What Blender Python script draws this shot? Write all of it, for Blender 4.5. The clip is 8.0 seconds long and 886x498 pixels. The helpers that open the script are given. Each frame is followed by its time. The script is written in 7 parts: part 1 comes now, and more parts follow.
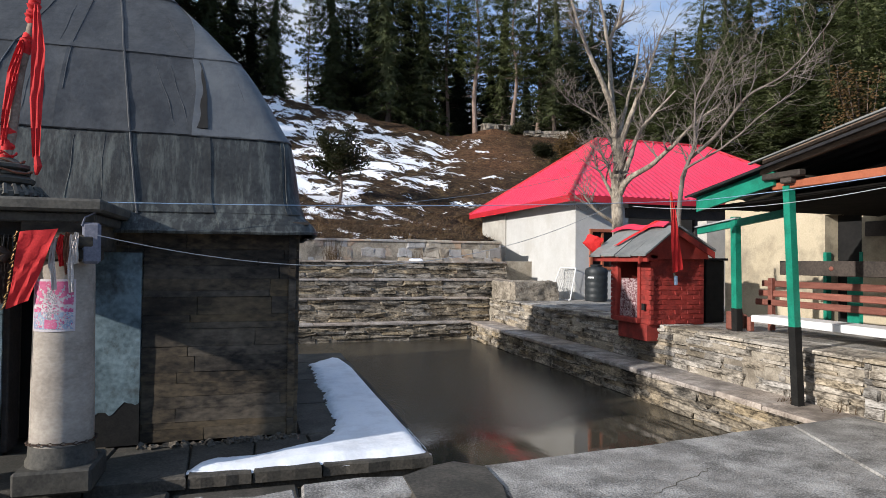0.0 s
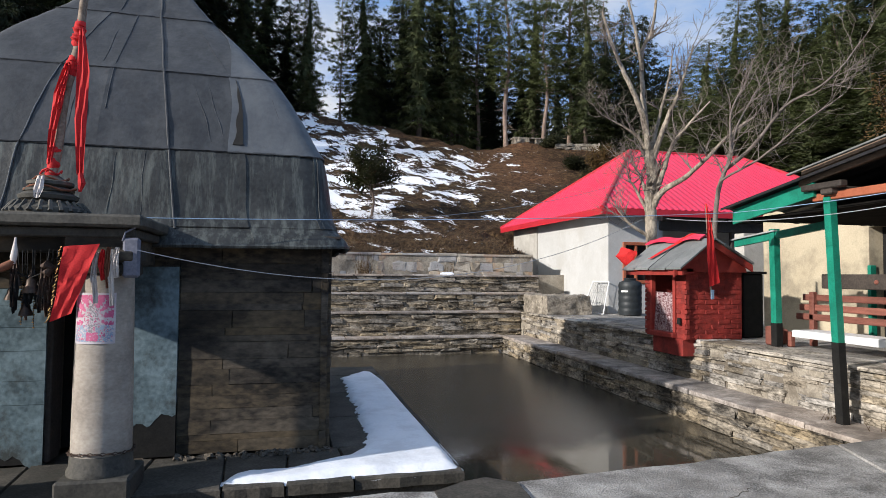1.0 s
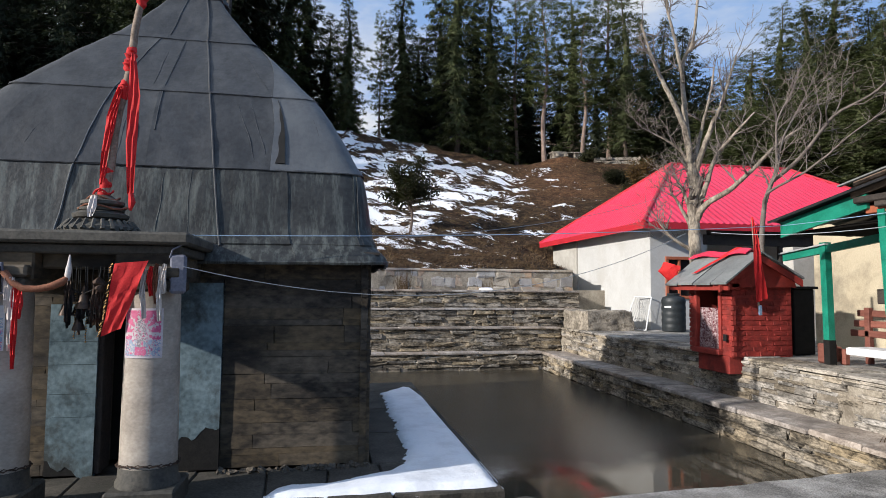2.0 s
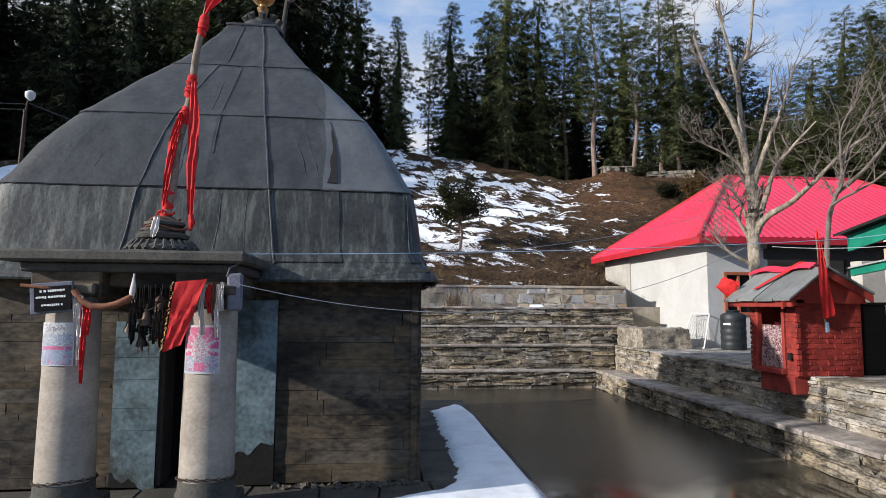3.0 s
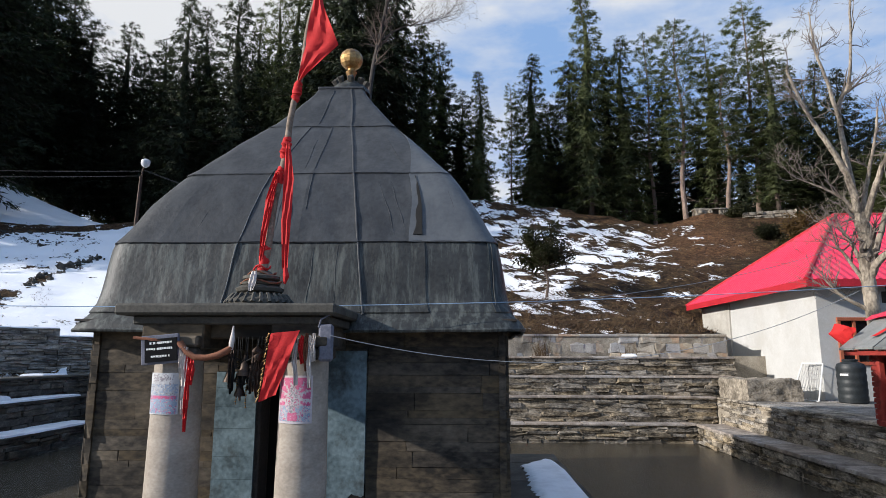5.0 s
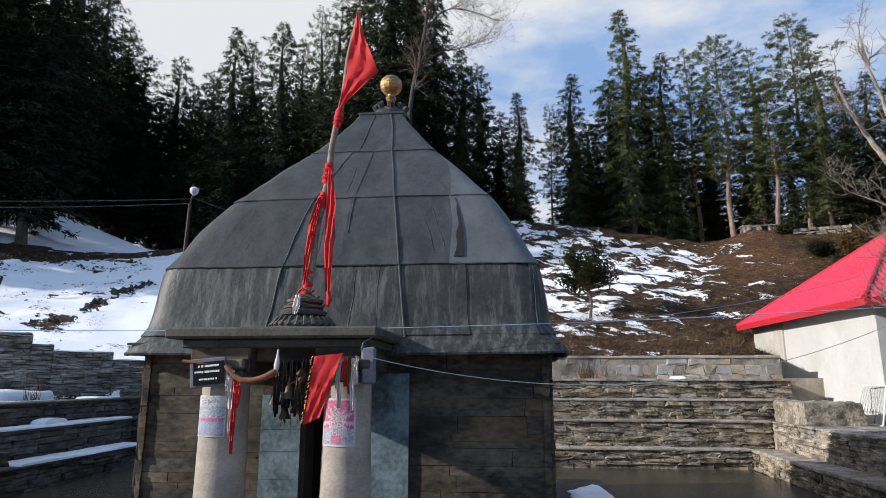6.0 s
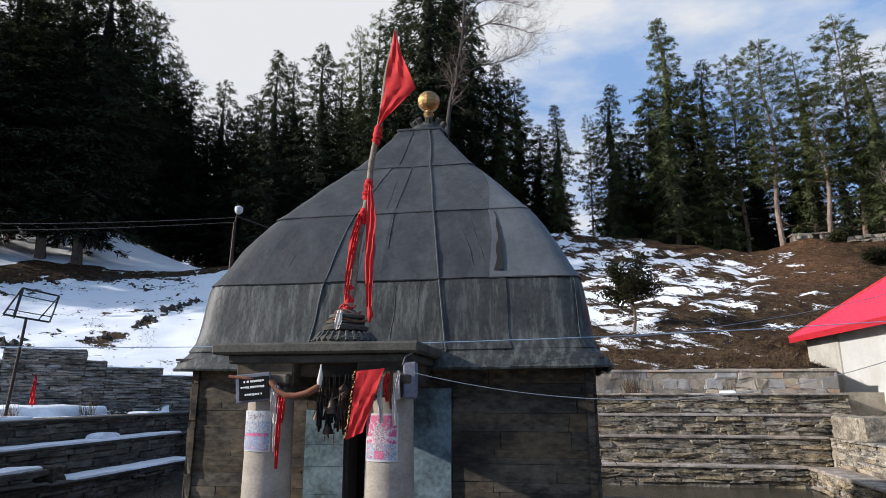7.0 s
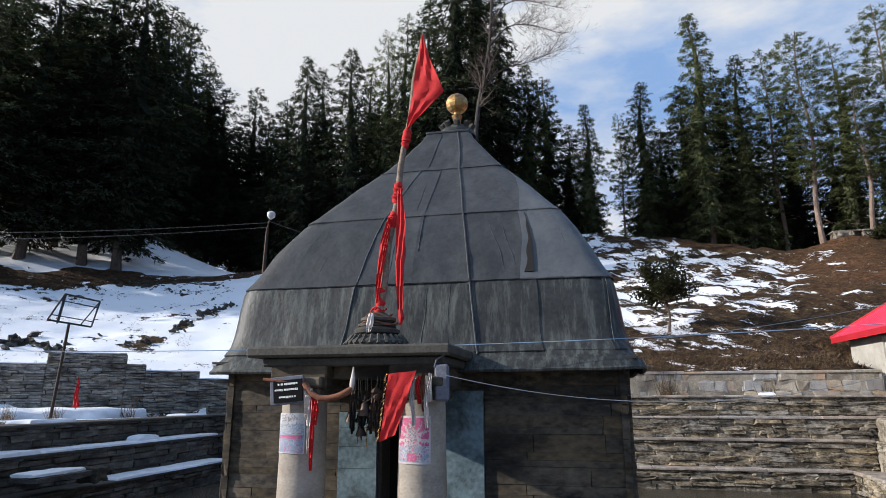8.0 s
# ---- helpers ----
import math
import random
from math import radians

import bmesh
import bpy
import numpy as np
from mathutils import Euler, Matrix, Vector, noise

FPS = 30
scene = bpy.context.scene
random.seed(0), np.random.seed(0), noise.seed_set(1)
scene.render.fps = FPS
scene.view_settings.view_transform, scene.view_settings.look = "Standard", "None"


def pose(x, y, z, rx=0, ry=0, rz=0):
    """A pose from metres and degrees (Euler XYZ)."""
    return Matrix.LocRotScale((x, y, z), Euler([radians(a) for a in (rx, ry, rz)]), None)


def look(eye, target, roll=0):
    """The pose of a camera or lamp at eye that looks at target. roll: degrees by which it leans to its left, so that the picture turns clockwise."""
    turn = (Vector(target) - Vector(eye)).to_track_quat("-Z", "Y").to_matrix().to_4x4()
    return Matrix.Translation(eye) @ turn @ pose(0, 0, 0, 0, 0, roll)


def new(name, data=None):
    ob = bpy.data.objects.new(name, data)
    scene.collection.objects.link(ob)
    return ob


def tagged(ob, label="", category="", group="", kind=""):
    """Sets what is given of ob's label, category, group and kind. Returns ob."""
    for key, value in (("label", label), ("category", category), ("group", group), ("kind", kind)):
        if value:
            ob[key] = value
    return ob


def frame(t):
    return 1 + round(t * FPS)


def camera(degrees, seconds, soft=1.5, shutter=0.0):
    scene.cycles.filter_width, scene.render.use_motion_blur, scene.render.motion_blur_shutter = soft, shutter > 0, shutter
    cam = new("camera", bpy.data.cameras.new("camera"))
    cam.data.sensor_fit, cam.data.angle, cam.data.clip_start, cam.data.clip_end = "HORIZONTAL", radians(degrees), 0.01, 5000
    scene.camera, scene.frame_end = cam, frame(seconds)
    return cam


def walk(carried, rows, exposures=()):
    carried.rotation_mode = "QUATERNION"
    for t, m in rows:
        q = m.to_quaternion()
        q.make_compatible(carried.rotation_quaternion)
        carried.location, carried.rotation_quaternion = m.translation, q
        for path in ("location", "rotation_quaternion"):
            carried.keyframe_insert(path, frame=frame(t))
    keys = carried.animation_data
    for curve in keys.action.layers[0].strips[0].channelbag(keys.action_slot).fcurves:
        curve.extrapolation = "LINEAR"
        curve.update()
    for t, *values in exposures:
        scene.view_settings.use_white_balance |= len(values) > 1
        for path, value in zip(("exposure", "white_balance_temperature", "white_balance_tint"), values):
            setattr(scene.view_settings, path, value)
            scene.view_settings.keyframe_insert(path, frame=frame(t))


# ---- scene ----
cam = camera(70.74, 8.0, 0.9)
EYE, TILT, LEAN, TURN = 1.55, -1.327, -0.586, -17.0
# seconds, pan and tilt of the tripod head in degrees: the camera turns where it stands
ROWS = [
    (0.0, 0.0, 2.42), (0.5, 1.19, 2.99), (1.0, 2.86, 3.68), (1.5, 4.43, 4.40),
    (3.0, 10.99, 6.65), (3.5, 13.09, 7.62), (4.0, 15.23, 8.76), (4.5, 17.01, 9.97),
    (6.0, 22.72, 13.16), (6.5, 24.46, 13.87), (7.0, 26.47, 14.46), (7.5, 28.04, 14.61), (8.0, 29.32, 14.67),
]
walk(cam, [(t, pose(0, 0, EYE, TILT, LEAN, TURN) @ pose(0, 0, 0, 90 + tilt, 0, pan)) for t, pan, tilt in ROWS],
     [(0.0, 0.0), (8.0, 0.0)])

# ---- light ----
SUN_FROM = Vector((-1.0, -0.30, 0.41)).normalized()
world = bpy.data.worlds.new("world")
scene.world = world
world.use_nodes = True
wn, wl = world.node_tree.nodes, world.node_tree.links
wn.clear()
w_out = wn.new("ShaderNodeOutputWorld")
w_bg = wn.new("ShaderNodeBackground")
w_sky = wn.new("ShaderNodeTexSky")
w_sky.sky_type = "NISHITA"
w_sky.sun_disc = False
w_sky.sun_elevation = math.asin(SUN_FROM.z)
w_sky.sun_rotation = math.atan2(SUN_FROM.x, SUN_FROM.y)
w_sky.altitude = 2400
w_sky.dust_density = 0.4
w_co = wn.new("ShaderNodeTexCoord")
w_map = wn.new("ShaderNodeMapping")
w_map.inputs["Scale"].default_value = (1.6, 1.6, 4.2)
w_map.inputs["Rotation"].default_value = (0.2, 0.25, 0.6)
w_noise = wn.new("ShaderNodeTexNoise")
w_noise.inputs["Scale"].default_value = 1.7
w_noise.inputs["Detail"].default_value = 7
w_noise.inputs["Roughness"].default_value = 0.56
w_ramp = wn.new("ShaderNodeValToRGB")
w_ramp.color_ramp.elements[0].position, w_ramp.color_ramp.elements[1].position = 0.46, 0.66
w_ramp.color_ramp.elements[0].color = (0.16, 0.16, 0.16, 1)
w_mix = wn.new("ShaderNodeMixRGB")
w_mix.inputs["Color2"].default_value = (12.4, 12.7, 13.2, 1)
wl.new(w_co.outputs["Generated"], w_map.inputs["Vector"])
wl.new(w_map.outputs["Vector"], w_noise.inputs["Vector"])
w_dot = wn.new("ShaderNodeVectorMath")
w_dot.operation = "DOT_PRODUCT"
w_dot.inputs[1].default_value = (-0.22, 0.10, 0.0)
wl.new(w_co.outputs["Generated"], w_dot.inputs[0])
w_add = wn.new("ShaderNodeMath")
w_add.operation = "ADD"
wl.new(w_noise.outputs["Fac"], w_add.inputs[0])
wl.new(w_dot.outputs["Value"], w_add.inputs[1])
wl.new(w_add.outputs[0], w_ramp.inputs["Fac"])
wl.new(w_ramp.outputs["Color"], w_mix.inputs["Fac"])
w_tint = wn.new("ShaderNodeMixRGB")
w_tint.inputs["Fac"].default_value = 0.84
w_tint.inputs["Color2"].default_value = (3.0, 6.6, 13.4, 1)
wl.new(w_sky.outputs["Color"], w_tint.inputs["Color1"])
wl.new(w_tint.outputs["Color"], w_mix.inputs["Color1"])
wl.new(w_mix.outputs["Color"], w_bg.inputs["Color"])
w_bg.inputs["Strength"].default_value = 0.064
wl.new(w_bg.outputs["Background"], w_out.inputs["Surface"])
sun_data = bpy.data.lights.new("sun", "SUN")
sun_data.energy = 5.6
sun_data.angle = radians(0.8)
sun_data.color = (1.0, 0.955, 0.91)
sun = new("sun", sun_data)
sun.matrix_world = look(SUN_FROM * 100, (0, 0, 0))


# ---- materials ----
def mat(name, c1, c2, rough=0.8, scale=3.0, fine=40.0, bump=0.3, metal=0.0, vary=0.0, stretch=(1, 1, 1), stain=None, stain_scale=1.2, stain_amount=0.5, spec=0.4, island=False, dist=0.01, hues=0.0, span=(0.36, 0.64), stain_stretch=None):
    m = bpy.data.materials.new(name)
    m.use_nodes = True
    n, l = m.node_tree.nodes, m.node_tree.links
    b = n["Principled BSDF"]
    b.inputs["Roughness"].default_value = rough
    b.inputs["Metallic"].default_value = metal
    b.inputs["Specular IOR Level"].default_value = spec
    co = n.new("ShaderNodeTexCoord")
    geo = n.new("ShaderNodeNewGeometry")
    mp = n.new("ShaderNodeMapping")
    mp.inputs["Scale"].default_value = stretch
    l.new(geo.outputs["Position"], mp.inputs["Vector"])
    n1 = n.new("ShaderNodeTexNoise")
    n1.inputs["Scale"].default_value = scale
    n1.inputs["Detail"].default_value = 6
    n1.inputs["Roughness"].default_value = 0.62
    n2 = n.new("ShaderNodeTexNoise")
    n2.inputs["Scale"].default_value = fine
    n2.inputs["Detail"].default_value = 4
    l.new(mp.outputs["Vector"], n1.inputs["Vector"])
    l.new(mp.outputs["Vector"], n2.inputs["Vector"])
    add = n.new("ShaderNodeMath")
    add.operation = "MULTIPLY_ADD"
    add.inputs[1].default_value = 0.4
    l.new(n2.outputs["Fac"], add.inputs[0])
    half = n.new("ShaderNodeMath")
    half.operation = "MULTIPLY"
    half.inputs[1].default_value = 0.6
    l.new(n1.outputs["Fac"], half.inputs[0])
    l.new(half.outputs[0], add.inputs[2])
    ramp = n.new("ShaderNodeValToRGB")
    ramp.color_ramp.elements[0].position, ramp.color_ramp.elements[1].position = span
    ramp.color_ramp.elements[0].color, ramp.color_ramp.elements[1].color = (*c1, 1), (*c2, 1)
    l.new(add.outputs[0], ramp.inputs["Fac"])
    col = ramp.outputs["Color"]
    if stain:
        n3 = n.new("ShaderNodeTexNoise")
        n3.inputs["Scale"].default_value = stain_scale
        n3.inputs["Detail"].default_value = 8
        n3.inputs["Roughness"].default_value = 0.7
        if stain_stretch:
            mp3 = n.new("ShaderNodeMapping")
            mp3.inputs["Scale"].default_value = stain_stretch
            l.new(geo.outputs["Position"], mp3.inputs["Vector"])
            l.new(mp3.outputs["Vector"], n3.inputs["Vector"])
        else:
            l.new(mp.outputs["Vector"], n3.inputs["Vector"])
        r3 = n.new("ShaderNodeValToRGB")
        r3.color_ramp.elements[0].position, r3.color_ramp.elements[1].position = 0.48, 0.62
        r3.color_ramp.elements[1].color = (stain_amount, stain_amount, stain_amount, 1)
        l.new(n3.outputs["Fac"], r3.inputs["Fac"])
        mx = n.new("ShaderNodeMixRGB")
        mx.inputs["Color2"].default_value = (*stain, 1)
        l.new(r3.outputs["Color"], mx.inputs["Fac"])
        l.new(col, mx.inputs["Color1"])
        col = mx.outputs["Color"]
    if vary:
        hsv = n.new("ShaderNodeHueSaturation")
        if island:
            rnd = geo.outputs["Random Per Island"]
        else:
            rnd = n.new("ShaderNodeObjectInfo").outputs["Random"]
        mr = n.new("ShaderNodeMapRange")
        mr.inputs["To Min"].default_value, mr.inputs["To Max"].default_value = 1 - vary, 1 + vary
        l.new(rnd, mr.inputs["Value"])
        l.new(mr.outputs["Result"], hsv.inputs["Value"])
        ms = n.new("ShaderNodeMath")
        ms.operation = "MULTIPLY"
        ms.inputs[1].default_value = 7.31
        l.new(rnd, ms.inputs[0])
        fr = n.new("ShaderNodeMath")
        fr.operation = "FRACT"
        l.new(ms.outputs[0], fr.inputs[0])
        mr2 = n.new("ShaderNodeMapRange")
        mr2.inputs["To Min"].default_value, mr2.inputs["To Max"].default_value = 1 - hues, 1 + hues * 0.5
        l.new(fr.outputs[0], mr2.inputs["Value"])
        l.new(mr2.outputs["Result"], hsv.inputs["Saturation"])
        l.new(col, hsv.inputs["Color"])
        col = hsv.outputs["Color"]
    l.new(col, b.inputs["Base Color"])
    if bump:
        bp = n.new("ShaderNodeBump")
        bp.inputs["Strength"].default_value = bump
        bp.inputs["Distance"].default_value = dist
        l.new(add.outputs[0], bp.inputs["Height"])
        l.new(bp.outputs["Normal"], b.inputs["Normal"])
    return m


SLATE = mat("slate_stone", (0.075, 0.062, 0.045), (0.50, 0.43, 0.335), 0.85, 3.0, 20, 1.0, vary=0.24, hues=0.5, stretch=(1.0, 1.0, 2.6), span=(0.40, 0.60), stain=(0.05, 0.040, 0.029), stain_scale=1.1, stain_amount=0.6, dist=0.02)
SLATE_JOIN = mat("slate_rubble", (0.085, 0.07, 0.052), (0.44, 0.39, 0.32), 0.85, 3.2, 26, 0.9, vary=0.34, hues=0.5, stretch=(1.2, 1.2, 4.0), span=(0.40, 0.60), stain=(0.04, 0.034, 0.026), stain_scale=1.0, stain_amount=0.8, island=True)
WET = mat("wet_slate_stone", (0.042, 0.033, 0.022), (0.46, 0.38, 0.27), 0.8, 3.0, 18, 1.0, vary=0.16, hues=0.4, stretch=(0.9, 0.9, 2.2), span=(0.40, 0.62), stain=(0.018, 0.015, 0.011), stain_scale=1.5, stain_amount=0.75, stain_stretch=(0.8, 0.8, 2.2), dist=0.03)
DARK_JOIN = mat("dark_slate_rubble", (0.030, 0.026, 0.020), (0.15, 0.13, 0.10), 0.75, 3.2, 26, 0.9, vary=0.36, hues=0.4, stretch=(1.2, 1.2, 4.0), span=(0.41, 0.61), stain=(0.02, 0.017, 0.013), stain_scale=1.3, stain_amount=0.9, island=True)
PALE = mat("pale_dressed_stone", (0.25, 0.215, 0.172), (0.48, 0.43, 0.355), 0.85, 5, 30, 0.8, vary=0.28, hues=0.8, stain=(0.38, 0.24, 0.17), stain_scale=1.8, stain_amount=0.5)
MORTAR = mat("earth_joint", (0.05, 0.042, 0.032), (0.16, 0.135, 0.105), 0.95, 6, 50, 0.6)
LIME = mat("lime_mortar", (0.20, 0.17, 0.13), (0.46, 0.41, 0.33), 0.95, 3, 40, 0.7, stain=(0.10, 0.08, 0.06), stain_scale=1.6, stain_amount=0.7)
GREY_PLASTER = mat("grey_plaster", (0.40, 0.38, 0.34), (0.52, 0.50, 0.45), 0.9, 1.5, 40, 0.3, stain=(0.28, 0.25, 0.21), stain_scale=1.2, stain_amount=0.5)
CONCRETE = mat("worn_concrete", (0.115, 0.107, 0.096), (0.43, 0.405, 0.37), 0.9, 3.0, 60, 1.0, span=(0.41, 0.60), stain=(0.20, 0.183, 0.162), stain_scale=1.1, stain_amount=0.6, dist=0.02)
PIER = mat("rough_mortared_rubble", (0.12, 0.10, 0.075), (0.42, 0.365, 0.29), 0.95, 4.5, 22, 1.0, span=(0.40, 0.60), stain=(0.09, 0.075, 0.055), stain_scale=2.2, stain_amount=0.7, dist=0.04)
PIER_DARK = mat("rough_dark_mortar", (0.05, 0.041, 0.03), (0.34, 0.285, 0.21), 0.95, 3.5, 20, 1.0, span=(0.40, 0.62), stain=(0.03, 0.025, 0.018), stain_scale=1.5, stain_amount=0.85, stain_stretch=(0.8, 0.8, 2.2), dist=0.04)
FLAG = mat("grey_flagstone", (0.034, 0.030, 0.024), (0.105, 0.092, 0.074), 0.85, 2.5, 40, 0.8, vary=0.2, span=(0.38, 0.64), stain=(0.03, 0.029, 0.022), stain_scale=1.8, stain_amount=0.7)
TREAD = mat("worn_stone_tread", (0.19, 0.155, 0.128), (0.46, 0.395, 0.335), 0.85, 3.5, 40, 0.8, vary=0.18, hues=0.4, span=(0.40, 0.61), stain=(0.12, 0.098, 0.08), stain_scale=2.5, stain_amount=0.7)
TEMPLE = mat("weathered_temple_stone", (0.017, 0.0135, 0.0095), (0.150, 0.112, 0.068), 0.85, 1.4, 14, 0.7, vary=0.22, hues=0.3, stretch=(0.8, 0.8, 1.7), span=(0.38, 0.66), stain=(0.012, 0.010, 0.008), stain_scale=0.8, stain_amount=0.85, stain_stretch=(0.8, 0.8, 1.2), dist=0.015)
LEAD = mat("dark_lead_sheet", (0.017, 0.0185, 0.0185), (0.046, 0.049, 0.048), 0.55, 3.5, 22, 0.55, vary=0.18, span=(0.37, 0.63), stain=(0.125, 0.138, 0.125), stain_scale=4.0, stain_amount=0.7, stain_stretch=(2.8, 2.8, 0.12), spec=0.35, dist=0.02)
LEAD_UPPER = mat("slate_blue_lead_sheet", (0.022, 0.0238, 0.0264), (0.045, 0.048, 0.052), 0.52, 3.0, 20, 0.5, vary=0.15, span=(0.36, 0.64), stain=(0.070, 0.074, 0.077), stain_scale=2.2, stain_amount=0.5, stain_stretch=(1.6, 1.6, 0.6), spec=0.38, dist=0.02)
LEAD_PALE = mat("pale_lead_sheet", (0.066, 0.071, 0.078), (0.096, 0.103, 0.110), 0.5, 3.0, 20, 0.5, span=(0.36, 0.64), stain=(0.11, 0.118, 0.122), stain_scale=1.6, stain_amount=0.5, stain_stretch=(2.2, 2.2, 0.2), spec=0.4, dist=0.02)
COLUMN = mat("lime_washed_column", (0.24, 0.202, 0.165), (0.44, 0.385, 0.32), 0.85, 3, 30, 0.5, stretch=(1, 1, 1.7), span=(0.30, 0.68), stain=(0.17, 0.145, 0.115), stain_scale=1.4, stain_amount=0.6, stain_stretch=(1, 1, 0.8))
DAMP = mat("damp_stone", (0.026, 0.024, 0.020), (0.085, 0.078, 0.064), 0.75, 4, 40, 0.6, vary=0.15, stain=(0.11, 0.10, 0.078), stain_scale=3.5, stain_amount=0.5)
BLUE = mat("peeling_blue_limewash", (0.065, 0.098, 0.112), (0.19, 0.262, 0.288), 0.9, 2.4, 22, 0.9, span=(0.38, 0.62), stain=(0.040, 0.044, 0.040), stain_scale=1.7, stain_amount=0.9, stain_stretch=(1.2, 1.2, 1.0))
WHITE = mat("white_lime_plaster", (0.455, 0.45, 0.43), (0.555, 0.55, 0.53), 0.9, 1.2, 40, 0.4, stain=(0.40, 0.38, 0.34), stain_scale=0.9, stain_amount=0.45)
CREAM = mat("cream_plaster", (0.42, 0.35, 0.24), (0.56, 0.48, 0.34), 0.9, 1.2, 40, 0.3, stain=(0.13, 0.11, 0.085), stain_scale=0.9, stain_amount=0.6)
RED_ROOF = mat("red_painted_sheet", (0.62, 0.02, 0.055), (0.80, 0.045, 0.10), 0.42, 0.8, 20, 0.05, stain=(0.50, 0.03, 0.06), stain_scale=0.8, stain_amount=0.4)
RED_FASCIA = mat("red_painted_fascia", (0.36, 0.010, 0.018), (0.50, 0.022, 0.035), 0.5, 2, 30, 0.1)
RED_BRICK = mat("red_painted_brick", (0.17, 0.016, 0.012), (0.33, 0.038, 0.028), 0.75, 6, 50, 0.7, vary=0.18, stain=(0.10, 0.016, 0.013), stain_scale=4, stain_amount=0.55)
SHRINE_RED = mat("dull_red_board", (0.24, 0.022, 0.016), (0.36, 0.045, 0.032), 0.7, 5, 50, 0.3, stain=(0.14, 0.02, 0.015), stain_scale=4, stain_amount=0.5)
CLOTH = mat("red_cloth", (0.42, 0.010, 0.011), (0.63, 0.023, 0.023), 0.8, 8, 90, 0.3)
GREEN = mat("green_gloss_paint", (0.005, 0.16, 0.10), (0.015, 0.26, 0.17), 0.45, 5, 60, 0.15, stain=(0.01, 0.10, 0.07), stain_scale=4, stain_amount=0.5)
BLACKPAINT = mat("black_tar_paint", (0.008, 0.008, 0.008), (0.020, 0.019, 0.017), 0.7, 8, 60, 0.3, spec=0.2)
# near-black colour for the deep shade under the shelter roof
ROOF_SHADE = mat("under_roof_shade", (0.006, 0.006, 0.006), (0.016, 0.014, 0.012), 1.0, 5, 40, 0.3, spec=0.03)
WOOD = mat("weathered_brown_wood", (0.08, 0.052, 0.036), (0.25, 0.172, 0.118), 0.8, 3, 35, 0.6, vary=0.25, stretch=(6, 0.7, 6))
DARKWOOD = mat("dark_wood", (0.022, 0.018, 0.015), (0.07, 0.055, 0.045), 0.75, 3, 35, 0.4, vary=0.2)
REDWOOD = mat("red_brown_wood", (0.15, 0.05, 0.035), (0.27, 0.10, 0.07), 0.65, 4, 40, 0.3, vary=0.2, stretch=(6, 0.7, 6))
ORANGE = mat("orange_brown_paint", (0.30, 0.085, 0.04), (0.42, 0.13, 0.065), 0.6, 4, 40, 0.2)
WHITEPAINT = mat("white_painted_board", (0.68, 0.68, 0.66), (0.80, 0.80, 0.78), 0.6, 4, 40, 0.1)
GREY_SHEET = mat("grey_slate_sheet", (0.13, 0.135, 0.13), (0.24, 0.245, 0.235), 0.6, 3, 40, 0.3, vary=0.2)
GOLD = mat("tarnished_gilt", (0.28, 0.15, 0.06), (0.62, 0.40, 0.16), 0.45, 6, 40, 0.5, metal=0.8, stain=(0.10, 0.06, 0.035), stain_scale=5, stain_amount=0.85)
BRONZE = mat("old_bronze", (0.028, 0.020, 0.015), (0.09, 0.058, 0.040), 0.5, 8, 50, 0.3, metal=0.6)
RUST = mat("rusty_iron", (0.03, 0.022, 0.018), (0.10, 0.06, 0.04), 0.7, 10, 60, 0.3, metal=0.3)
IRON = mat("dark_iron", (0.02, 0.02, 0.022), (0.05, 0.05, 0.052), 0.5, 10, 60, 0.2, metal=0.5)
POLEWOOD = mat("pole_bark_wood", (0.12, 0.085, 0.06), (0.32, 0.25, 0.19), 0.8, 10, 50, 0.5)
TANK = mat("black_plastic", (0.012, 0.016, 0.018), (0.03, 0.035, 0.038), 0.5, 5, 40, 0.1)
PAPER = mat("printed_poster_paper", (0.46, 0.41, 0.42), (0.58, 0.53, 0.53), 0.8, 12, 60, 0.1)
INK_PINK = mat("pink_print", (0.46, 0.07, 0.17), (0.60, 0.18, 0.29), 0.8, 14, 70, 0)
INK_BLUE = mat("blue_print", (0.20, 0.28, 0.40), (0.34, 0.40, 0.48), 0.8, 14, 70, 0)
INK_GREY = mat("grey_print", (0.20, 0.18, 0.20), (0.34, 0.31, 0.32), 0.8, 14, 70, 0)
PAPER_BLUE = mat("blue_printed_paper", (0.46, 0.46, 0.47), (0.58, 0.57, 0.57), 0.8, 12, 60, 0.1)
BOARD = mat("black_board", (0.004, 0.004, 0.005), (0.010, 0.010, 0.011), 0.8, 6, 50, 0.1, spec=0.1)
LETTER = mat("white_lettering", (0.7, 0.7, 0.68), (0.8, 0.8, 0.78), 0.7, 10, 50, 0)
WIRE = mat("pale_cable", (0.26, 0.27, 0.28), (0.38, 0.39, 0.40), 0.6, 10, 50, 0)
WIRE_BLUE = mat("blue_cable", (0.20, 0.30, 0.44), (0.30, 0.42, 0.56), 0.5, 10, 50, 0)
ROPE = mat("orange_rope", (0.12, 0.04, 0.02), (0.27, 0.11, 0.06), 0.85, 12, 80, 0.5)
RIBBON = mat("white_ribbon", (0.48, 0.42, 0.38), (0.66, 0.60, 0.55), 0.8, 10, 60, 0.2)
BARK = mat("pale_walnut_bark", (0.11, 0.088, 0.066), (0.40, 0.34, 0.265), 0.85, 5, 28, 1.0, stretch=(1, 1, 0.5), span=(0.39, 0.60), dist=0.03)
TWIG = mat("grey_twig_bark", (0.095, 0.078, 0.066), (0.22, 0.185, 0.16), 0.85, 6, 40, 0.3)
TRUNK = mat("conifer_bark", (0.040, 0.030, 0.024), (0.15, 0.11, 0.085), 0.9, 3, 20, 0.7, stretch=(1, 1, 0.3))
